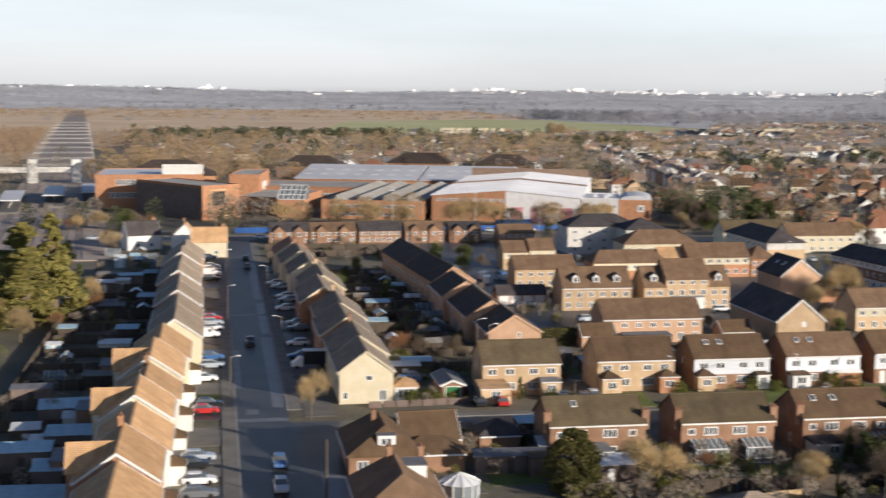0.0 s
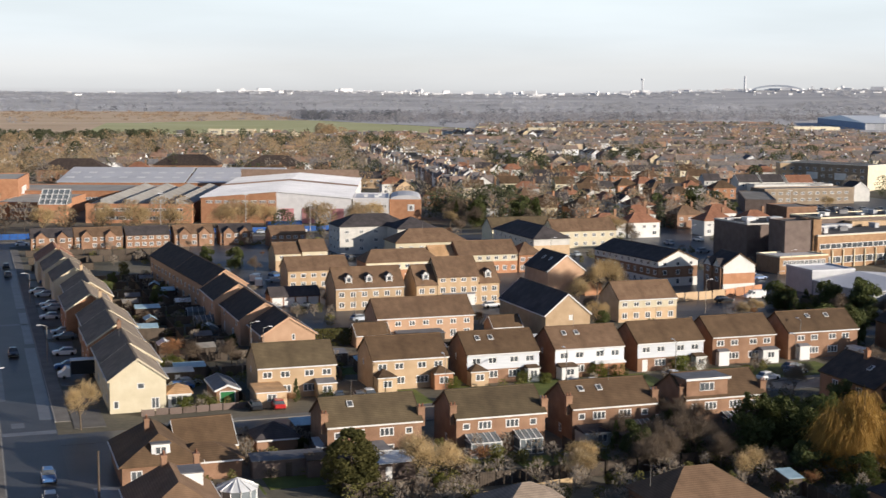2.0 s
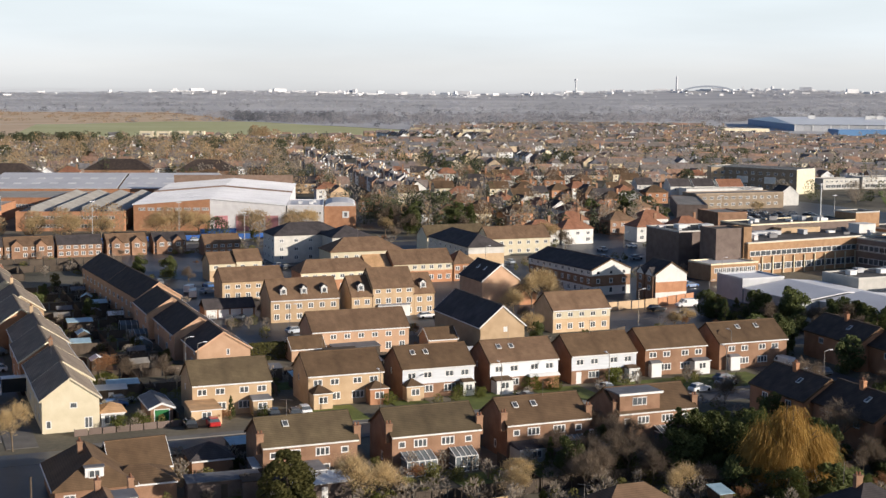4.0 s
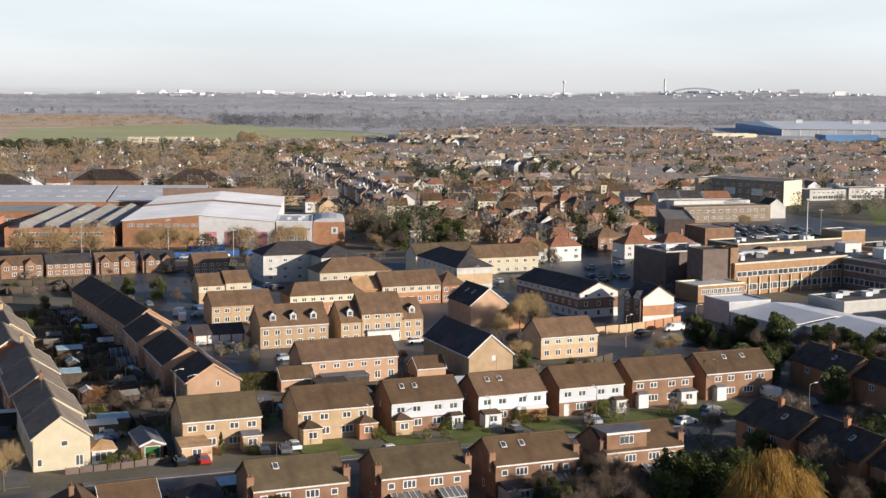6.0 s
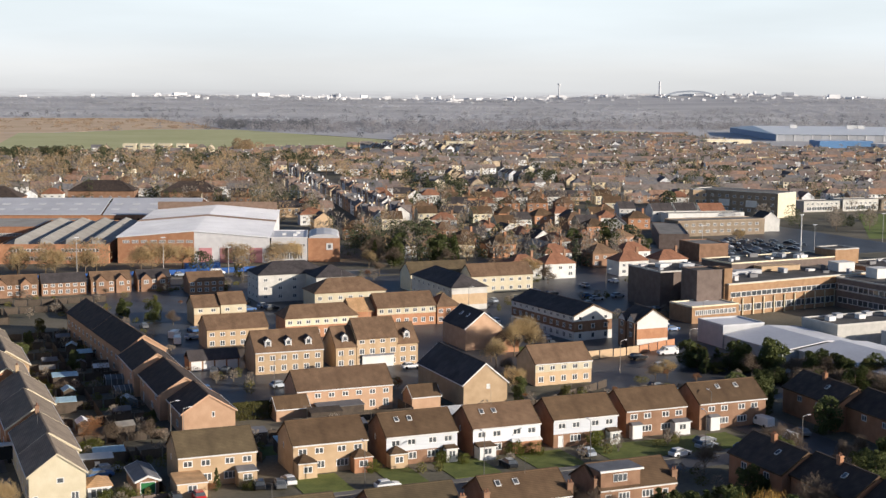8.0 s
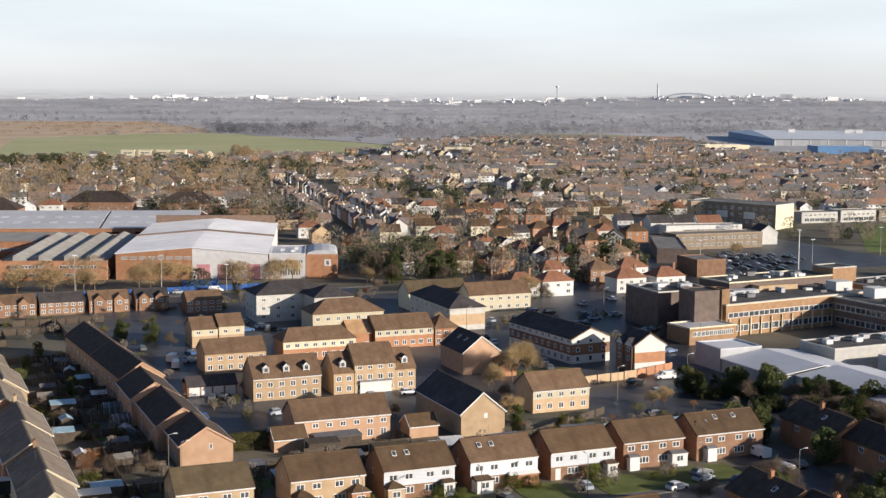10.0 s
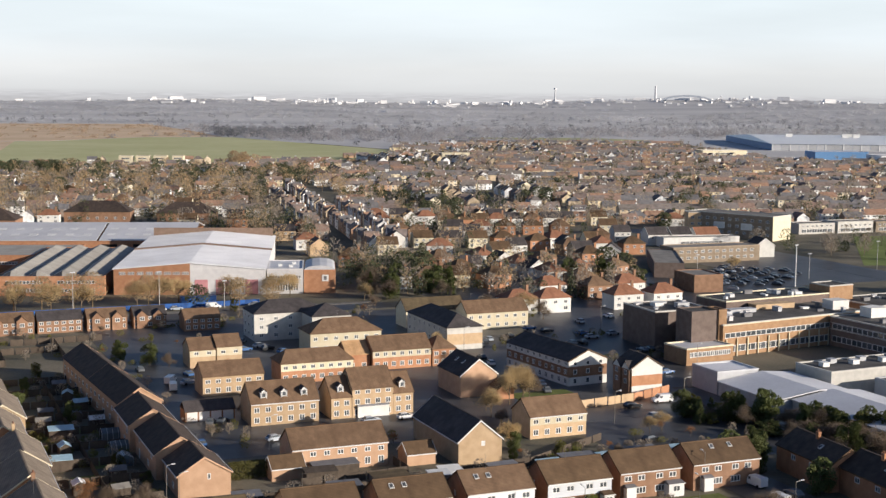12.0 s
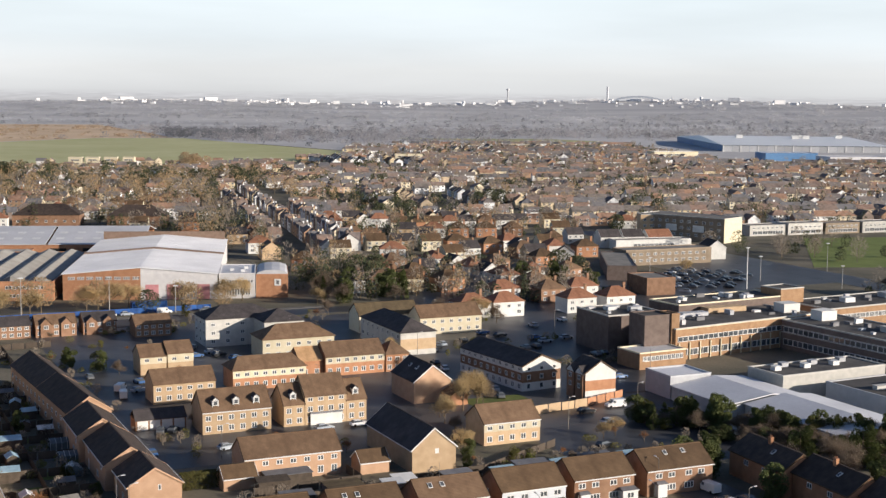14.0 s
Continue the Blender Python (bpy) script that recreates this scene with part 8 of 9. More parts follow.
for k, u, v, t in ((1, -2.0, 382, 0), (0, -1.2, 362, 0), (5, -1.0, 354, 0), (2, -1.2, 338, 0), (3, -1.0, 279, 0), (1, -0.9, 273.5, 0), (0, -0.8, 267, 0), (4, -0.9, 237.7, 0), (1, -0.9, 230.5, 0), (2, -1.3, 201.5, 0), (3, -1.7, 197.5, 0), (1, -2.4, 172, 0), (2, -3.0, 168.6, 0), (0, -2.2, 161.5, 0), (5, -2.2, 156, 0), (0, -2.0, 220, 0),
                   (2, 8.0, 377, 90), (5, 8.0, 360, 90), (2, 6.1, 251, -90), (4, 7.7, 168, -90), (1, 7.4, 157.5, -90), (0, 13.9, 328, 180), (1, 15.0, 322, 180), (0, 15.4, 307, 180), (1, 15.6, 301.5, 180), (4, 17, 344, 180), (1, 15.8, 271, 180), (5, 15.9, 265, 180), (0, 14.8, 249, 180), (4, 14.4, 236.5, 180), (0, 14.5, 290, 180),
                   (4, 30.4, 214, 10), (1, 32.0, 216.6, 8), (3, 42.4, 197.0, 90), (2, 39.0, 197.4, 90), (2, 52.5, 199.4, 80), (5, 55.6, 198.6, 80), (0, 57.4, 200, 90), (1, 70.0, 186.4, 30), (0, 71.0, 191.8, 0), (5, 92.6, 187.0, 4), (2, 94.0, 196.5, 90), (1, 109.5, 198, 90), (0, 124.2, 191.8, 12), (1, 131.4, 194.6, 10), (5, 133, 197.6, 10),
                   (4, 137, 191, 0), (5, 152.7, 196.4, 90), (1, 75.5, 268.6, 12), (2, 68.5, 287, 60), (5, 66, 287.6, 70), (2, 77.5, 262, 10), (1, 70.5, 330, 20), (4, 72.5, 340, 100), (1, 99.5, 276.4, 4), (0, 108, 277, 0), (4, 104, 361.5, 30), (1, 100.2, 372.0, 10), (5, 97.0, 380.5, 60), (2, 101, 367.5, 20), (4, 94.5, 368, 10),
                   (1, 161.0, 257.4, 8), (2, 161.5, 268.4, 0), (5, 150.4, 290.5, 70), (1, 152.5, 298, 80), (2, 152.0, 306, 80), (5, 152.3, 312, 80), (0, 151.6, 326, 80), (2, 152.5, 334, 85), (5, 149, 345, 60), (1, 206.0, 355, 5), (5, 200.5, 328.5, 90), (2, 203, 329, 90), (1, 197, 352, 0), (4, 197, 358, 0), (2, 190, 345, 90), (5, 186.5, 345, 90),
                   (0, 178, 352, 90), (2, 174.5, 362, 80), (5, 160, 352, 90), (2, 163, 356, 90), (1, 166, 359, 90), (0, -32, 441, 0), (1, -38, 434, 0), (2, -12, 433, 0), (0, 14, 431.5, 0), (4, 30, 436, 180), (1, 60, 432, 0), (2, 95, 435, 180), (0, 122, 436, 180), (3, 140, 434, 0), (1, 146, 303, 90), (0, 143, 316, 90), (5, 146, 341, 80), (4, 186, 372, 10), (2, 189, 366, 10), (1, 207, 378, 90), (0, 221, 384, 95), (5, 236, 380, 90), (2, 213, 330, 90), (1, 191, 306, 5), (4, 190, 299, 5), (0, 145, 232, 20), (2, 149, 240, 20), (5, 62, 350, 90), (1, 88, 268, 0), (4, 60, 270, 90)):
    put(CARS[k], u, v, t)
for k, u, v, t in ((0, -1.4, 346.5, 0), (0, -2.0, 259.5, 0), (1, 15.6, 228.6, 180), (0, 150.2, 204.6, 95), (0, 147.2, 193.6, 95), (0, 171.0, 270.8, 175), (0, 181.5, 238.5, 80), (0, 66.5, 333, 60), (0, 65.5, 325, 80)):
    put(VANS[k], u, v, t)
for k, (u, v) in enumerate(((44, 446.5), (49.5, 446.6), (58, 446.4), (63.5, 446.5), (69, 446.3), (80, 446.6), (86, 446.4), (91.5, 446.5), (104, 446.4), (118, 446.5), (124, 446.4), (26, 446.6), (20, 446.4), (-8, 447), (-16, 446.6), (-30, 447))):
    put(VANS[0] if k % 5 == 3 else CARS[(0, 1, 2, 5, 1, 3)[k % 6]], u, v, 0 if k % 3 else 180, 0.04)
# the car park in the town centre
LOT = []
for k, (pm, lab) in enumerate(((P_BLACK, "black car in the town car park"), (P_WHITE, "white car in the town car park"), (P_SILVER, "silver car in the town car park"), (P_GREY, "dark grey car in the town car park"), (P_RED, "red car in the town car park"))):
    lot = thing("car", pose(0, -640 - 8 * k, 0), lab, "car", "cars in the town car park")
    mb = MB()
    loft(mb, [(-2.1, 0.78, 0.3, 0.85, 0.1), (-1.0, 0.86, 0.25, 0.95, 0.1), (1.0, 0.86, 0.25, 0.95, 0.1), (2.1, 0.74, 0.3, 0.7, 0.1)])
    part("body", mb, pm, lot)
    mb = MB()
    mb.solid([(-1.8, -0.78, 0.9), (0.9, -0.78, 0.9), (0.9, 0.78, 0.9), (-1.8, 0.78, 0.9)], [(-1.3, -0.6, 1.42), (0.2, -0.6, 1.42), (0.2, 0.6, 1.42), (-1.3, 0.6, 1.42)])
    part("glasshouse", mb, GLASS, lot)
    LOT.append([lot, False])
for j in range(6):
    for i in range(22):
        if RNG.random() < 0.48:
            a, c = -32 + 3.1 * i + RNG.uniform(-0.5, 0.5), -15 + 6.2 * j + RNG.uniform(-0.5, 0.5)
            put(LOT[RNG.choice((0, 0, 0, 1, 2, 3, 3, 3))], 320 + a * 0.75 - c * 0.66, 448 + a * 0.66 + c * 0.75, 131 + RNG.choice((0, 180)) + RNG.uniform(-4, 4))

# ---------------------------------------------------------------- fences, sheds and garden clutter
PANEL = {}


def panel_mesh(h, material):
    key = (h, material.name)
    if key not in PANEL:
        mb = MB()
        k0 = 0
        prof = [-0.92]
        for k in range(12):
            x = -0.92 + 1.84 * (k + 1) / 12
            prof.append(x)
        for s, y in ((0, -0.03), (1, 0.03)):
            for k, x in enumerate(prof):
                d = 0.012 if k % 2 else -0.012
                mb.v += [(x, y + d, 0.0), (x, y + d, h)]
        n = len(prof)
        for k in range(n - 1):
            a, b = 2 * k, 2 * n + 2 * k
            mb.f += [(a, a + 2, a + 3, a + 1), (b + 1, b + 3, b + 2, b), (a + 1, a + 3, b + 3, b + 1)]
            mb.m += [0, 0, 0]
        mb.f += [(0, 1, 2 * n + 1, 2 * n), (2 * n - 2, 4 * n - 2, 4 * n - 1, 2 * n - 1)]
        mb.m += [0, 0]
        PANEL[key] = mb.mesh("panel", material)
    return PANEL[key]


def fence(u0, v0, u1, v1, h=1.8, material=None, label="weathered timber garden fence with posts"):
    material = material or FENCE
    L = math.hypot(u1 - u0, v1 - v0)
    turn = math.degrees(math.atan2(v1 - v0, u1 - u0))
    f = thing("fence", W(u0, v0, 0, turn), label, "fence", "garden fences")
    n = max(1, round(L / (2.0 if v0 < 220 else 4.0)))
    for k in range(n):
        part("panel", panel_mesh(h, material), None, f, "", pose((k + 0.5) * L / n, RNG.uniform(-0.03, 0.03), RNG.uniform(-0.05, 0.05)) @ Matrix.Diagonal((L / n / 2.0, 1, 1, 1)))
    mb = MB()
    for k in (0,):
        mb.box(-0.06, 0.06, -0.06, 0.06, 0, h + 0.1)
    part("post", mb, material, f)


WOOD_PALE = mat("pale new fence timber", (0.34, 0.24, 0.13), (0.46, 0.33, 0.19), scale=0.8)
fence(22.4, 197.8, 38.4, 198.6, 1.0, BRICK_DARK, "low brown brick garden wall with piers")
for q in ((37.5, 176.5, 45.0, 176.0, 1.8), (28.5, 176.6, 37.5, 176.5, 1.8), (56.5, 149, 56.5, 162.5, 1.8), (73.6, 149, 73.6, 162.5, 1.8), (40, 149.6, 40, 176, 1.8), (90.5, 150, 90.5, 162, 1.8),
          (56.5, 172.8, 56.5, 182.4, 1.8), (73.6, 172.8, 73.6, 182.4, 1.6), (90.8, 172.8, 90.8, 182.4, 1.6),
          (44.5, 226.5, 70, 227.5, 1.8), (70, 227.5, 151, 229.5, 1.8), (56.6, 213, 56.6, 227, 1.8), (73.6, 213, 73.6, 227, 1.8), (89.3, 213, 89.3, 227, 1.8), (104.9, 213, 104.9, 228, 1.8), (120.4, 214, 120.4, 228.5, 1.8), (135.8, 215, 135.8, 229, 1.8), (151.4, 206, 151.4, 229.5, 1.8),
          (70.6, 234, 92, 234.6, 1.8), (92, 234.6, 92, 243, 1.8), (102, 232, 117, 232.5, 1.6), (117, 232.5, 140, 245, 1.6), (38.0, 200, 38.0, 226, 1.6)):
    fence(*q)
fence(149.5, 271.6, 165.4, 274.3, 2.0, BRICK_TAN, "pale yellow brick garden wall beside the car park")
fence(165.4, 274.3, 178.5, 279.5, 2.0, BRICK_ORANGE, "orange brick garden wall beside the car park")
fence(29.0, 170.9, 36.4, 174.6, 1.9, WOOD_PALE, "pale new timber garden fence")
for q in ((14, 368, 30, 368), (14, 384, 46, 385), (30, 368, 30, 384), (34, 398, 60, 399), (14, 402, 34, 402), (46, 370, 46, 398)):
    fence(*q)
for k in range(10):
    v = 222 + 13.4 * k
    fence(27.2, v, 45.6, v + RNG.uniform(-0.5, 0.5), 1.7)
fence(36.4, 214, 36.4, 345, 1.7)
for k in range(15):
    v = 150 + 13.2 * k
    fence(-13.6, v, -30, v + RNG.uniform(-0.4, 0.4), 1.7)
fence(-31, 140, -31, 330, 1.8)
for q in ((40.2, 163.2, 56.4, 163.4), (56.8, 149.2, 73.4, 149.0), (73.8, 149.0, 90.4, 149.6), (40.2, 149.4, 56.2, 149.0), (62, 139.5, 62, 149), (80, 139.5, 80, 149), (92, 127, 92, 149)):
    fence(*q)
fence(53.5, 141.2, 66.5, 143.6, 1.9, WOOD_PALE, "pale timber panel fence at the end of a garden")
# blue of the skylight on shaded roofs is put into this colour
SHED_SKYTINT = mat("shed roof felt tinted sky blue", (0.26, 0.40, 0.48), (0.42, 0.57, 0.65), scale=0.8, rough=0.45)
SHED_PALE = mat("pale plastic shed roof", (0.55, 0.56, 0.56), (0.68, 0.69, 0.69), scale=0.8)


def shed_thing(u, v, L, D, h, turn, roof, wall, label):
    s = thing("garden_shed", W(u, v, 0, turn), label, "shed", "garden sheds")
    mb = MB()
    mb.box(-L / 2, L / 2, -D / 2, D / 2, 0, h)
    part("wall", mb, wall, s)
    mb = MB()
    lo = [(-L / 2 - 0.15, -D / 2 - 0.15, h), (L / 2 + 0.15, -D / 2 - 0.15, h), (L / 2 + 0.15, D / 2 + 0.15, h + 0.35), (-L / 2 - 0.15, D / 2 + 0.15, h + 0.35)]
    mb.solid(lo, [(a, b, c + 0.08) for a, b, c in lo])
    part("roof", mb, roof, s)
    mb = MB()
    mb.box(-0.4, 0.4, -D / 2 - 0.05, -D / 2 - 0.004, 0.05, 1.8)
    part("door", mb, UPVC if roof is SHED_PALE else FENCE, s)


def gabled_shed(u, v, L, D, turn, roof, wall, label):
    s = thing("garden_shed", W(u, v, 0, turn), label, "shed", "garden sheds")
    mb = MB()
    mb.box(-L / 2, L / 2, -D / 2, D / 2, 0, 1.9)
    for x in (-L / 2, L / 2):
        ring = [(x, -D / 2, 1.9), (x, D / 2, 1.9), (x, 0, 2.55)]
        mb.poly(ring if x > 0 else ring[::-1])
    part("wall", mb, wall, s)
    part("roof", gable_roof(L, D, 1.9, 2.55, 0.15, 0.12, 0.06), roof, s)
    mb = MB()
    mb.box(-0.4, 0.4, -D / 2 - 0.05, -D / 2 - 0.004, 0.05, 1.75)
    part("door", mb, FENCE, s)


def greenhouse(u, v, L, D, turn):
    s = thing("greenhouse", W(u, v, 0, turn), "small pale framed garden greenhouse", "greenhouse", "garden greenhouses")
    mb = MB()
    mb.box(-L / 2, L / 2, -D / 2, D / 2, 0, 1.5)
    mb.solid([(-L / 2, -D / 2, 1.5), (L / 2, -D / 2, 1.5), (L / 2, D / 2, 1.5), (-L / 2, D / 2, 1.5)], [(-L / 2, -0.02, 2.3), (L / 2, -0.02, 2.3), (L / 2, 0.02, 2.3), (-L / 2, 0.02, 2.3)])
    part("glazing", mb, GLASS_PALE, s)
    for k in range(5):
        x = -L / 2 + L * k / 4
        mb = MB()
        for q in (-1, 1):
            mb.tube((x, q * D / 2 * 1.02, 0), (x, q * D / 2 * 1.02, 1.52), 0.04, 0.04, 4), mb.tube((x, q * D / 2 * 1.02, 1.52), (x, 0, 2.34), 0.04, 0.04, 4)
        part("glazing_bar", mb, UPVC, s)


YARD = random.Random(31)
for k in range(19):
    v = 147 + 13.2 * k
    for u0, u1 in ((-18.5, -14.5), (-24, -19.5), (-30, -25)):
        u, vv, turn, q = YARD.uniform(u0, u1), v + YARD.uniform(3.0, 10.0), YARD.uniform(-6, 6), YARD.random()
        if q < 0.22:
            gabled_shed(u, vv, YARD.uniform(2.4, 3.6), YARD.uniform(1.8, 2.6), turn + YARD.choice((0, 90)), YARD.choice((SHED_SKYTINT, SHED_PALE, LEAD, SHED_SKYTINT)), FENCE, "small timber shed with felt roof in a garden")
        elif q < 0.50:
            shed_thing(u, vv, YARD.uniform(3.0, 6.5), YARD.uniform(2.2, 3.4), YARD.uniform(2.0, 2.5), turn, YARD.choice((SHED_SKYTINT, SHED_SKYTINT, SHED_PALE, LEAD, FELT)), YARD.choice((FENCE, BRICK_DARK, RENDER_PALE)), "low garden outbuilding with flat felt roof")
        elif q < 0.62:
            greenhouse(u, vv, YARD.uniform(2.4, 4.0), 2.2, turn)
        elif q < 0.74:
            shed_thing(u, vv, YARD.uniform(2.2, 3.4), YARD.uniform(1.6, 2.2), 1.8, turn, SHED_PALE, SHED_SKYTINT, "pale plastic garden store with sloping lid")
# dark shed walls take on the shade of the gardens
for u, v, L, D in ((-20.4, 195.7, 9, 5), (-18.6, 180, 7, 4.5), (-17.6, 163, 8, 4), (-24, 172, 7, 4), (-21.0, 152, 9, 4.4)):
    shed_thing(u, v, L, D, 2.4, RNG.uniform(-4, 4), SHED_SKYTINT, BRICK_DARK, "long garden workshop with sky-tinted felt roof")
for u, v, L, D, roof in ((34, 286, 5, 3, SHED_SKYTINT), (31, 262, 4, 3, SHED_SKYTINT), (33, 222, 5, 2.6, SHED_SKYTINT), (30.5, 218.5, 5, 2.4, SHED_PALE), (42.5, 178.5, 4, 3, SHED_SKYTINT), (47, 157.0, 7, 4.0, SHED_PALE), (36, 162, 9, 2.6, LEAD),
                         (43.2, 166.5, 5, 4, SHED_PALE), (41, 160, 6, 2, FENCE), (58.2, 226, 5, 3, LEAD), (62, 218.5, 3, 3, SHED_SKYTINT), (76.2, 226.0, 6, 3, LEAD), (86, 228.5, 7, 4, TILE_MOSS), (95, 226.5, 4, 3, SHED_PALE), (108.5, 227, 6, 3.4, LEAD), (118, 226, 5, 3, SHED_SKYTINT), (125, 228, 7, 3.6, LEAD), (131, 226.5, 4, 3, SHED_SKYTINT), (140, 228, 6, 3, LEAD), (147, 226.5, 5, 3, SHED_SKYTINT),
                         (84.2, 158, 8, 5, TILE_DARK), (88, 164.6, 4, 3, RENDER_WHITE), (91.0, 135.4, 1.8, 3.0, SHED_SKYTINT), (79, 240, 9, 3, LEAD), (75, 236.5, 6, 3, FENCE), (164.8, 171.5, 8, 4, SHED_SKYTINT), (168, 190, 6, 4, SHED_PALE), (98, 228, 4.2, 4.2, RENDER_WHITE)):
    shed_thing(u, v, L, D, 2.2, RNG.uniform(-4, 4), roof, RNG.choice((BRICK_DARK, FENCE, FENCE)), "small flat-roofed garden outbuilding")
for u, v, L, turn in ((44.0, 283, 4.6, 0), (43.8, 272, 4.0, 4), (43.0, 262, 3.4, 90)):
    greenhouse(u, v, L, 3.0, turn)
for u, v, roof, turn in ((42.5, 294, SHED_PALE, 0), (39, 301, LEAD, 90), (41.5, 312, SHED_SKYTINT, 5), (33, 305, LEAD, 0), (40, 322, SHED_SKYTINT, 80), (31.5, 296, FELT, 0), (39.5, 334, LEAD, 0), (33, 273, SHED_SKYTINT, 92), (40, 252, LEAD, 0), (32, 245, SHED_PALE, 90), (38.5, 240, FELT, 10)):
    gabled_shed(u, v, 3.2, 2.3, turn, roof, FENCE, "small timber shed with felt roof in a garden")
house(W(69.8, 242.2, 0, 0), "low brick garage with brown gabled roof", 6.5, 5.0, 2.4, 4.2, BRICK_PINK, TILE_BROWN, (), (), category="garage", name="garage")
house(W(97.0, 242.8, 0, 0), "small brick garage with brown gabled roof", 6.0, 5.0, 2.4, 4.2, BRICK_PINK, TILE_BROWN, (), (), category="garage", name="garage")
# white gazebo and conservatory extras
gz = thing("gazebo", W(28.0, 152.6), "white many-sided glazed garden pavilion", "pavilion")
mb = MB()
ring = [(2.3 * math.cos(math.pi * k / 6), 2.3 * math.sin(math.pi * k / 6)) for k in range(12)]
mb.solid([(*p, 0) for p in ring], [(*p, 1.7) for p in ring])
part("glazing", mb, GLASS_PALE, gz)
mb = MB()
mb.solid([(p * 1.08, q * 1.08, 1.7) for p, q in ring], [(p * 0.06, q * 0.06, 2.8) for p, q in ring])
part("roof", mb, POLYCARB, gz)
for p, q in ring:
    mb = MB()
    mb.tube((p * 1.09, q * 1.09, 1.75), (0, 0, 2.86), 0.07, 0.05, 4)
    mb.tube((p, q, 0), (p * 1.01, q * 1.01, 1.75), 0.07, 0.07, 4)
    part("rib", mb, UPVC, gz)
sp = house(W(28.4, 203.6, 0, 0), "small white framed sun room with red tiled roof", 3.4, 4.4, 2.2, 3.3, UPVC, TILE_ORANGE, [("f", 0, 0.5, 2.6, 1.5), ("l", 0, 0.5, 2.6, 1.5)], (), category="sun room", name="sun_room", hip=True)
# lawn, shrub and ground clutter strewn in the gardens
leafy_bushes, bare_bushes = MB(), MB()


def garden_bush(u, v):
    x, y = uv(u, v)
    if RNG.random() < 0.5:
        dark_tree(leafy_bushes, x, y, RNG.uniform(0.8, 2.4), RNG.uniform(0.6, 1.5), 150, 0.24)
    else:
        far_tree(bare_bushes, x, y, RNG.uniform(1.0, 3.4), RNG.uniform(0.6, 1.7), 130, 0.45)


for k in range(150):
    zone = RNG.choice(((27, 45, 210, 350), (-30, -14, 150, 400), (40, 90, 149, 163), (45, 150, 213, 228), (24, 45, 160, 180), (56, 68, 300, 380), (90, 120, 300, 318), (115, 150, 232, 246), (76, 132, 196, 202), (100, 160, 150, 182), (60, 100, 380, 410)))
    if k < 50:
        tree(RNG.choice(("bush", "scrub", "scrub", "olive", "bare2", "ever")), RNG.uniform(zone[0], zone[1]), RNG.uniform(zone[2], zone[3]), RNG.uniform(0.25, 0.5) if RNG.random() < 0.4 else RNG.uniform(0.35, 0.7))
    else:
        garden_bush(RNG.uniform(zone[0], zone[1]), RNG.uniform(zone[2], zone[3]))
# low planting along the parking courts and yards
for u0, v0, u1, v1, n in ((140, 292, 150, 300, 9), (168, 352, 206, 358, 16), (182, 318, 204, 322, 12), (160, 330, 176, 344, 10), (150, 232, 172, 240, 9), (176, 392, 206, 424, 22), (60, 410, 110, 426, 24), (118, 396, 150, 426, 20), (62, 262, 70, 300, 12), (88, 258, 100, 268, 8),
                          (56, 227, 150, 230, 40), (30, 199, 38, 200.5, 6), (186, 424, 300, 440, 30), (222, 360, 268, 392, 24), (44, 213, 150, 226, 50), (14, 364, 58, 424, 24), (27, 210, 45, 350, 70), (40, 149, 92, 163, 70), (40, 134, 100, 150, 90), (88, 130, 124, 150, 60), (24, 158, 45, 182, 30), (44, 172, 56, 182, 10), (112, 150, 140, 184, 40)):
    for _ in range(n):
        garden_bush(RNG.uniform(u0, u1), RNG.uniform(v0, v1))
for _ in range(110):
    garden_bush(RNG.uniform(-31, -13.5), RNG.uniform(145, 390))
tagged(new("garden_evergreens", leafy_bushes.mesh("garden_evergreens", T_OLIVE)), "low green garden shrubs and hedging", "shrubs", "", "stuff")
tagged(new("garden_thicket", bare_bushes.mesh("garden_thicket", T_TOWN)), "low bare brown shrubs in gardens and verges", "shrubs", "", "stuff")
for k in range(26):
    zone = RNG.choice(((27, 45, 150, 168), (27, 45, 212, 345), (40, 92, 149, 163), (46, 150, 214, 227), (-30, -14, 150, 300)))
    u, v = RNG.uniform(zone[0], zone[1] - 6), RNG.uniform(zone[2], zone[3] - 5)
    strip("lawn", u, u + RNG.uniform(4, 7), v, v + RNG.uniform(4, 8), 0.04 + 0.001 * k, LAWN if k % 3 else PAVING, "patch of garden grass or paving", "lawn")

# ---------------------------------------------------------------- poles, lamps and masts
def lamp_post(u, v, turn, h=7.0, label="grey steel street lamp"):
    l = thing("street_lamp", W(u, v, 0, turn), label, "street lamp", "street lamps")
    mb = MB()
    mb.tube((0, 0, 0), (0, 0, h), 0.075, 0.05, 7)
    part("column", mb, STEEL, l)
    mb = MB()
    mb.tube((0, 0, h), (1.0, 0, h + 0.25), 0.05, 0.04, 6)
    part("arm", mb, STEEL_PALE, l)
    mb = MB()
    mb.box(0.9, 1.6, -0.12, 0.12, h + 0.18, h + 0.32)
    part("lantern", mb, LAMP_GLASS, l)


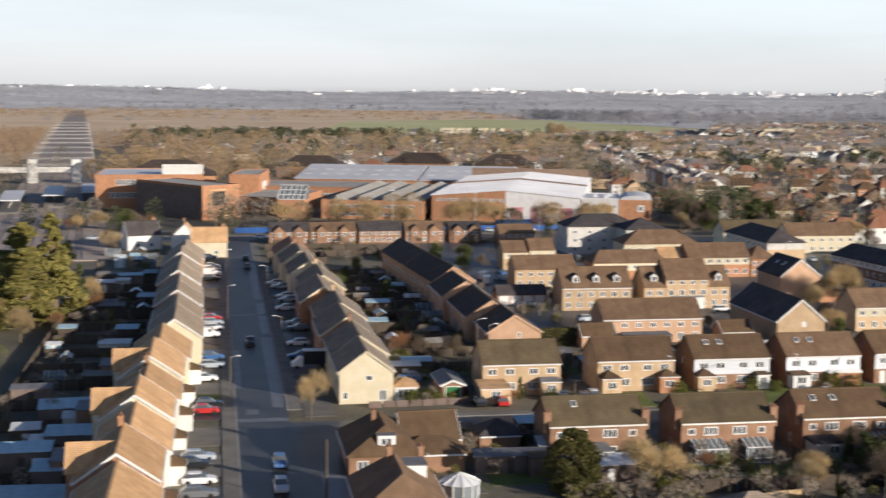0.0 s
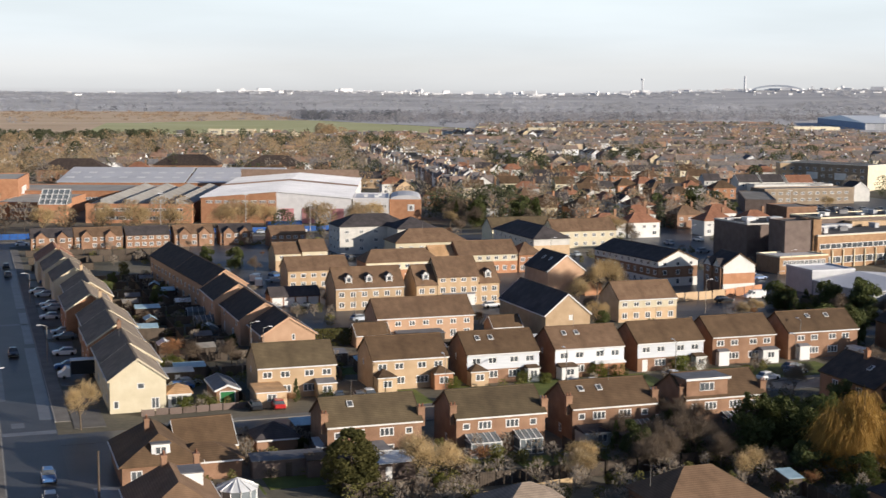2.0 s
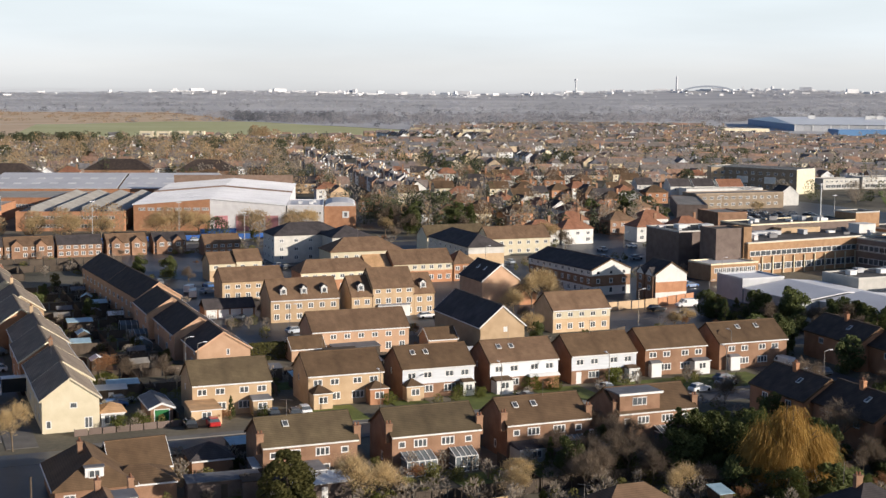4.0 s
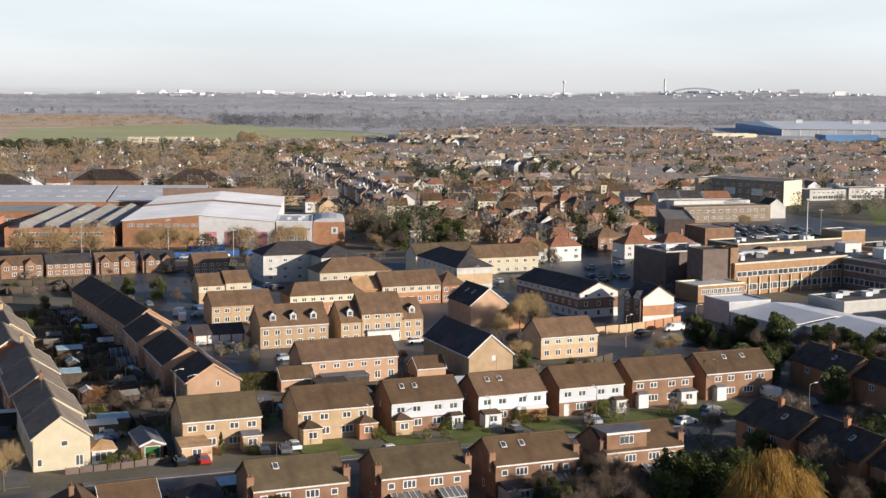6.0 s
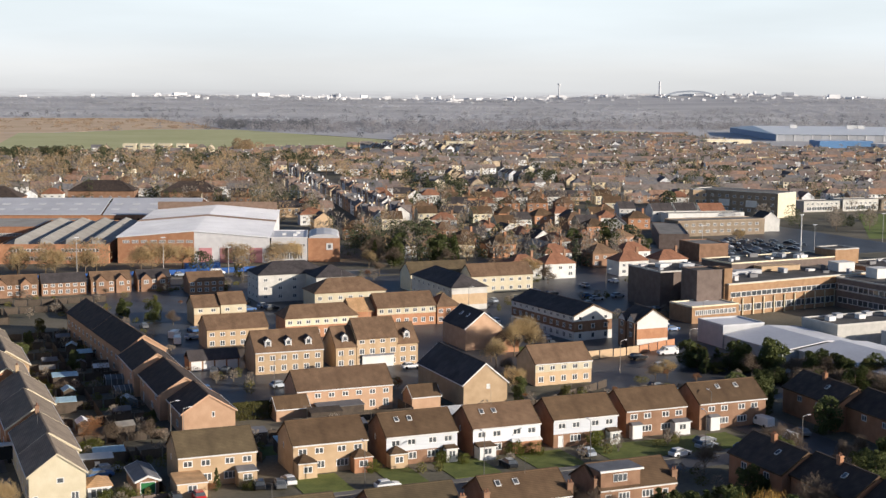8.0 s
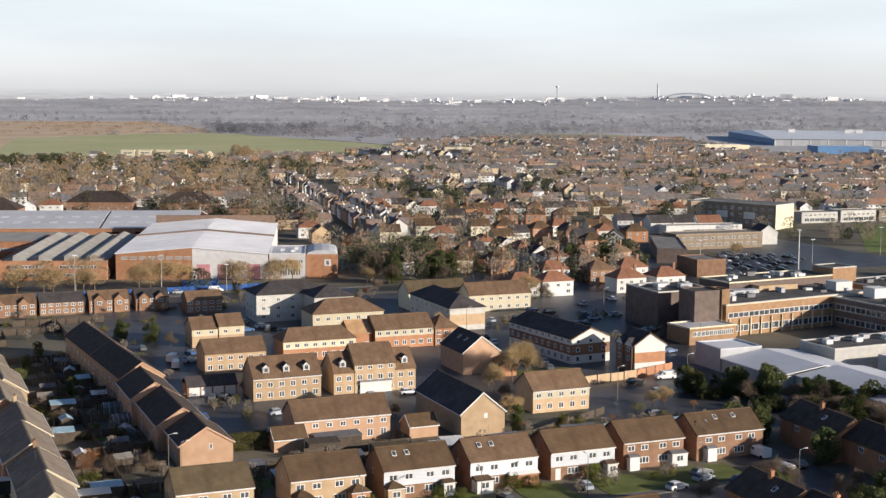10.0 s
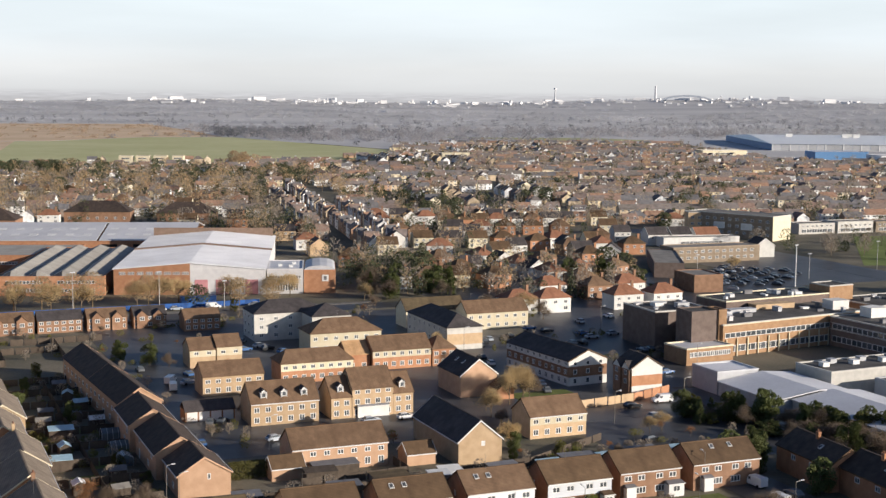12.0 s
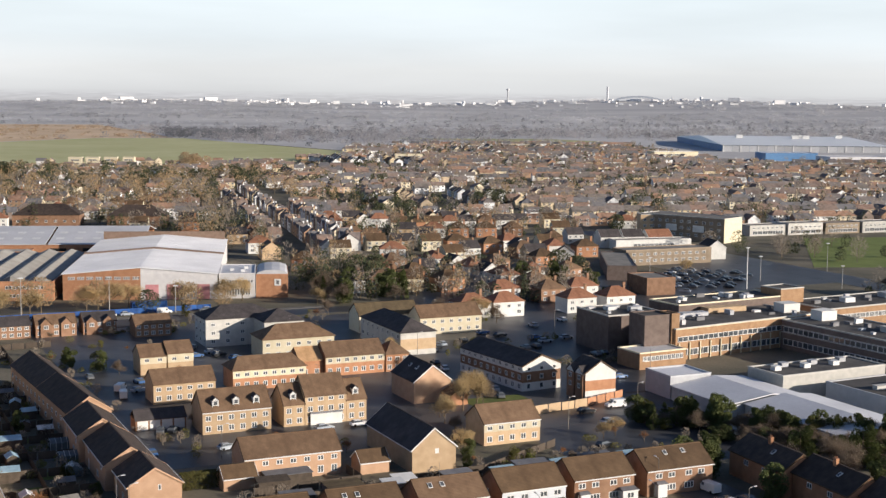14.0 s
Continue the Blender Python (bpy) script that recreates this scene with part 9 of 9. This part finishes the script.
for u, v, t in ((2.0, 204, 0), (2.2, 279, 0), (2.2, 342, 0), (11.4, 240, 180), (11.4, 310, 180), (46.5, 227, 0), (68, 194, 90), (88, 193, 90), (108, 194, 90), (130, 192.8, 90), (139.8, 206, 90), (172.7, 264, 0), (150.1, 257, 0), (143.5, 184, 0), (72.4, 262, 0), (152, 345, 0), (208, 366, 0), (200, 300, 0), (45.4, 232.6, 0)):
    lamp_post(u, v, t)
for u, v, h in ((12.2, 150, 8.0),):
    p = thing("telegraph_pole", W(u, v), "brown wooden telegraph pole beside the street", "pole")
    mb = MB()
    mb.tube((0, 0, 0), (0, 0, h), 0.16, 0.11, 8)
    part("pole", mb, FENCE, p)
for u, v, h in ((325.7, 423.5, 16), (300, 452, 10), (345, 440, 10), (392, 455, 12), (361, 410, 9), (58, 447, 14), (86, 447, 13), (108, 447, 9)):
    p = thing("tall_mast", W(u, v), "tall pale steel lighting mast", "mast", "lighting masts")
    mb = MB()
    mb.tube((0, 0, 0), (0, 0, h), 0.26 if h > 15 else 0.13, 0.16 if h > 15 else 0.08, 8)
    part("column", mb, UPVC if h > 15 else STEEL_PALE, p)
    mb = MB()
    mb.box(-0.8, 0.8, -0.3, 0.3, h, h + 0.25)
    part("lamp_head", mb, LAMP_GLASS, p)


def aerial(u, v, z, turn):
    a = thing("aerial", W(u, v, z, turn), "thin roof television aerial on a pole", "aerial", "television aerials")
    mb = MB()
    mb.tube((0, 0, 0), (0, 0, 2.4), 0.03, 0.03, 5)
    part("mast", mb, STEEL, a)
    mb = MB()
    mb.tube((-0.8, 0, 2.3), (0.8, 0, 2.3), 0.025, 0.025, 4)
    part("boom", mb, STEEL, a)


for u, v, z in ((68.5, 128.0, 5.0), (98.5, 122, 6.0), (46.0, 168.4, 7.6), (83.0, 168.0, 7.6), (63.0, 208.4, 7.9), (96.0, 208, 7.9), (112, 208.6, 7.9), (82, 247.2, 7.9), (127, 210, 7.9), (52.5, 240, 8.0), (21.8, 222, 7.7), (-10, 180, 8.0), (101.5, 286.8, 10.3), (120, 362, 8.9), (170, 381, 8.6)):
    aerial(u, v, z, RNG.uniform(0, 180))
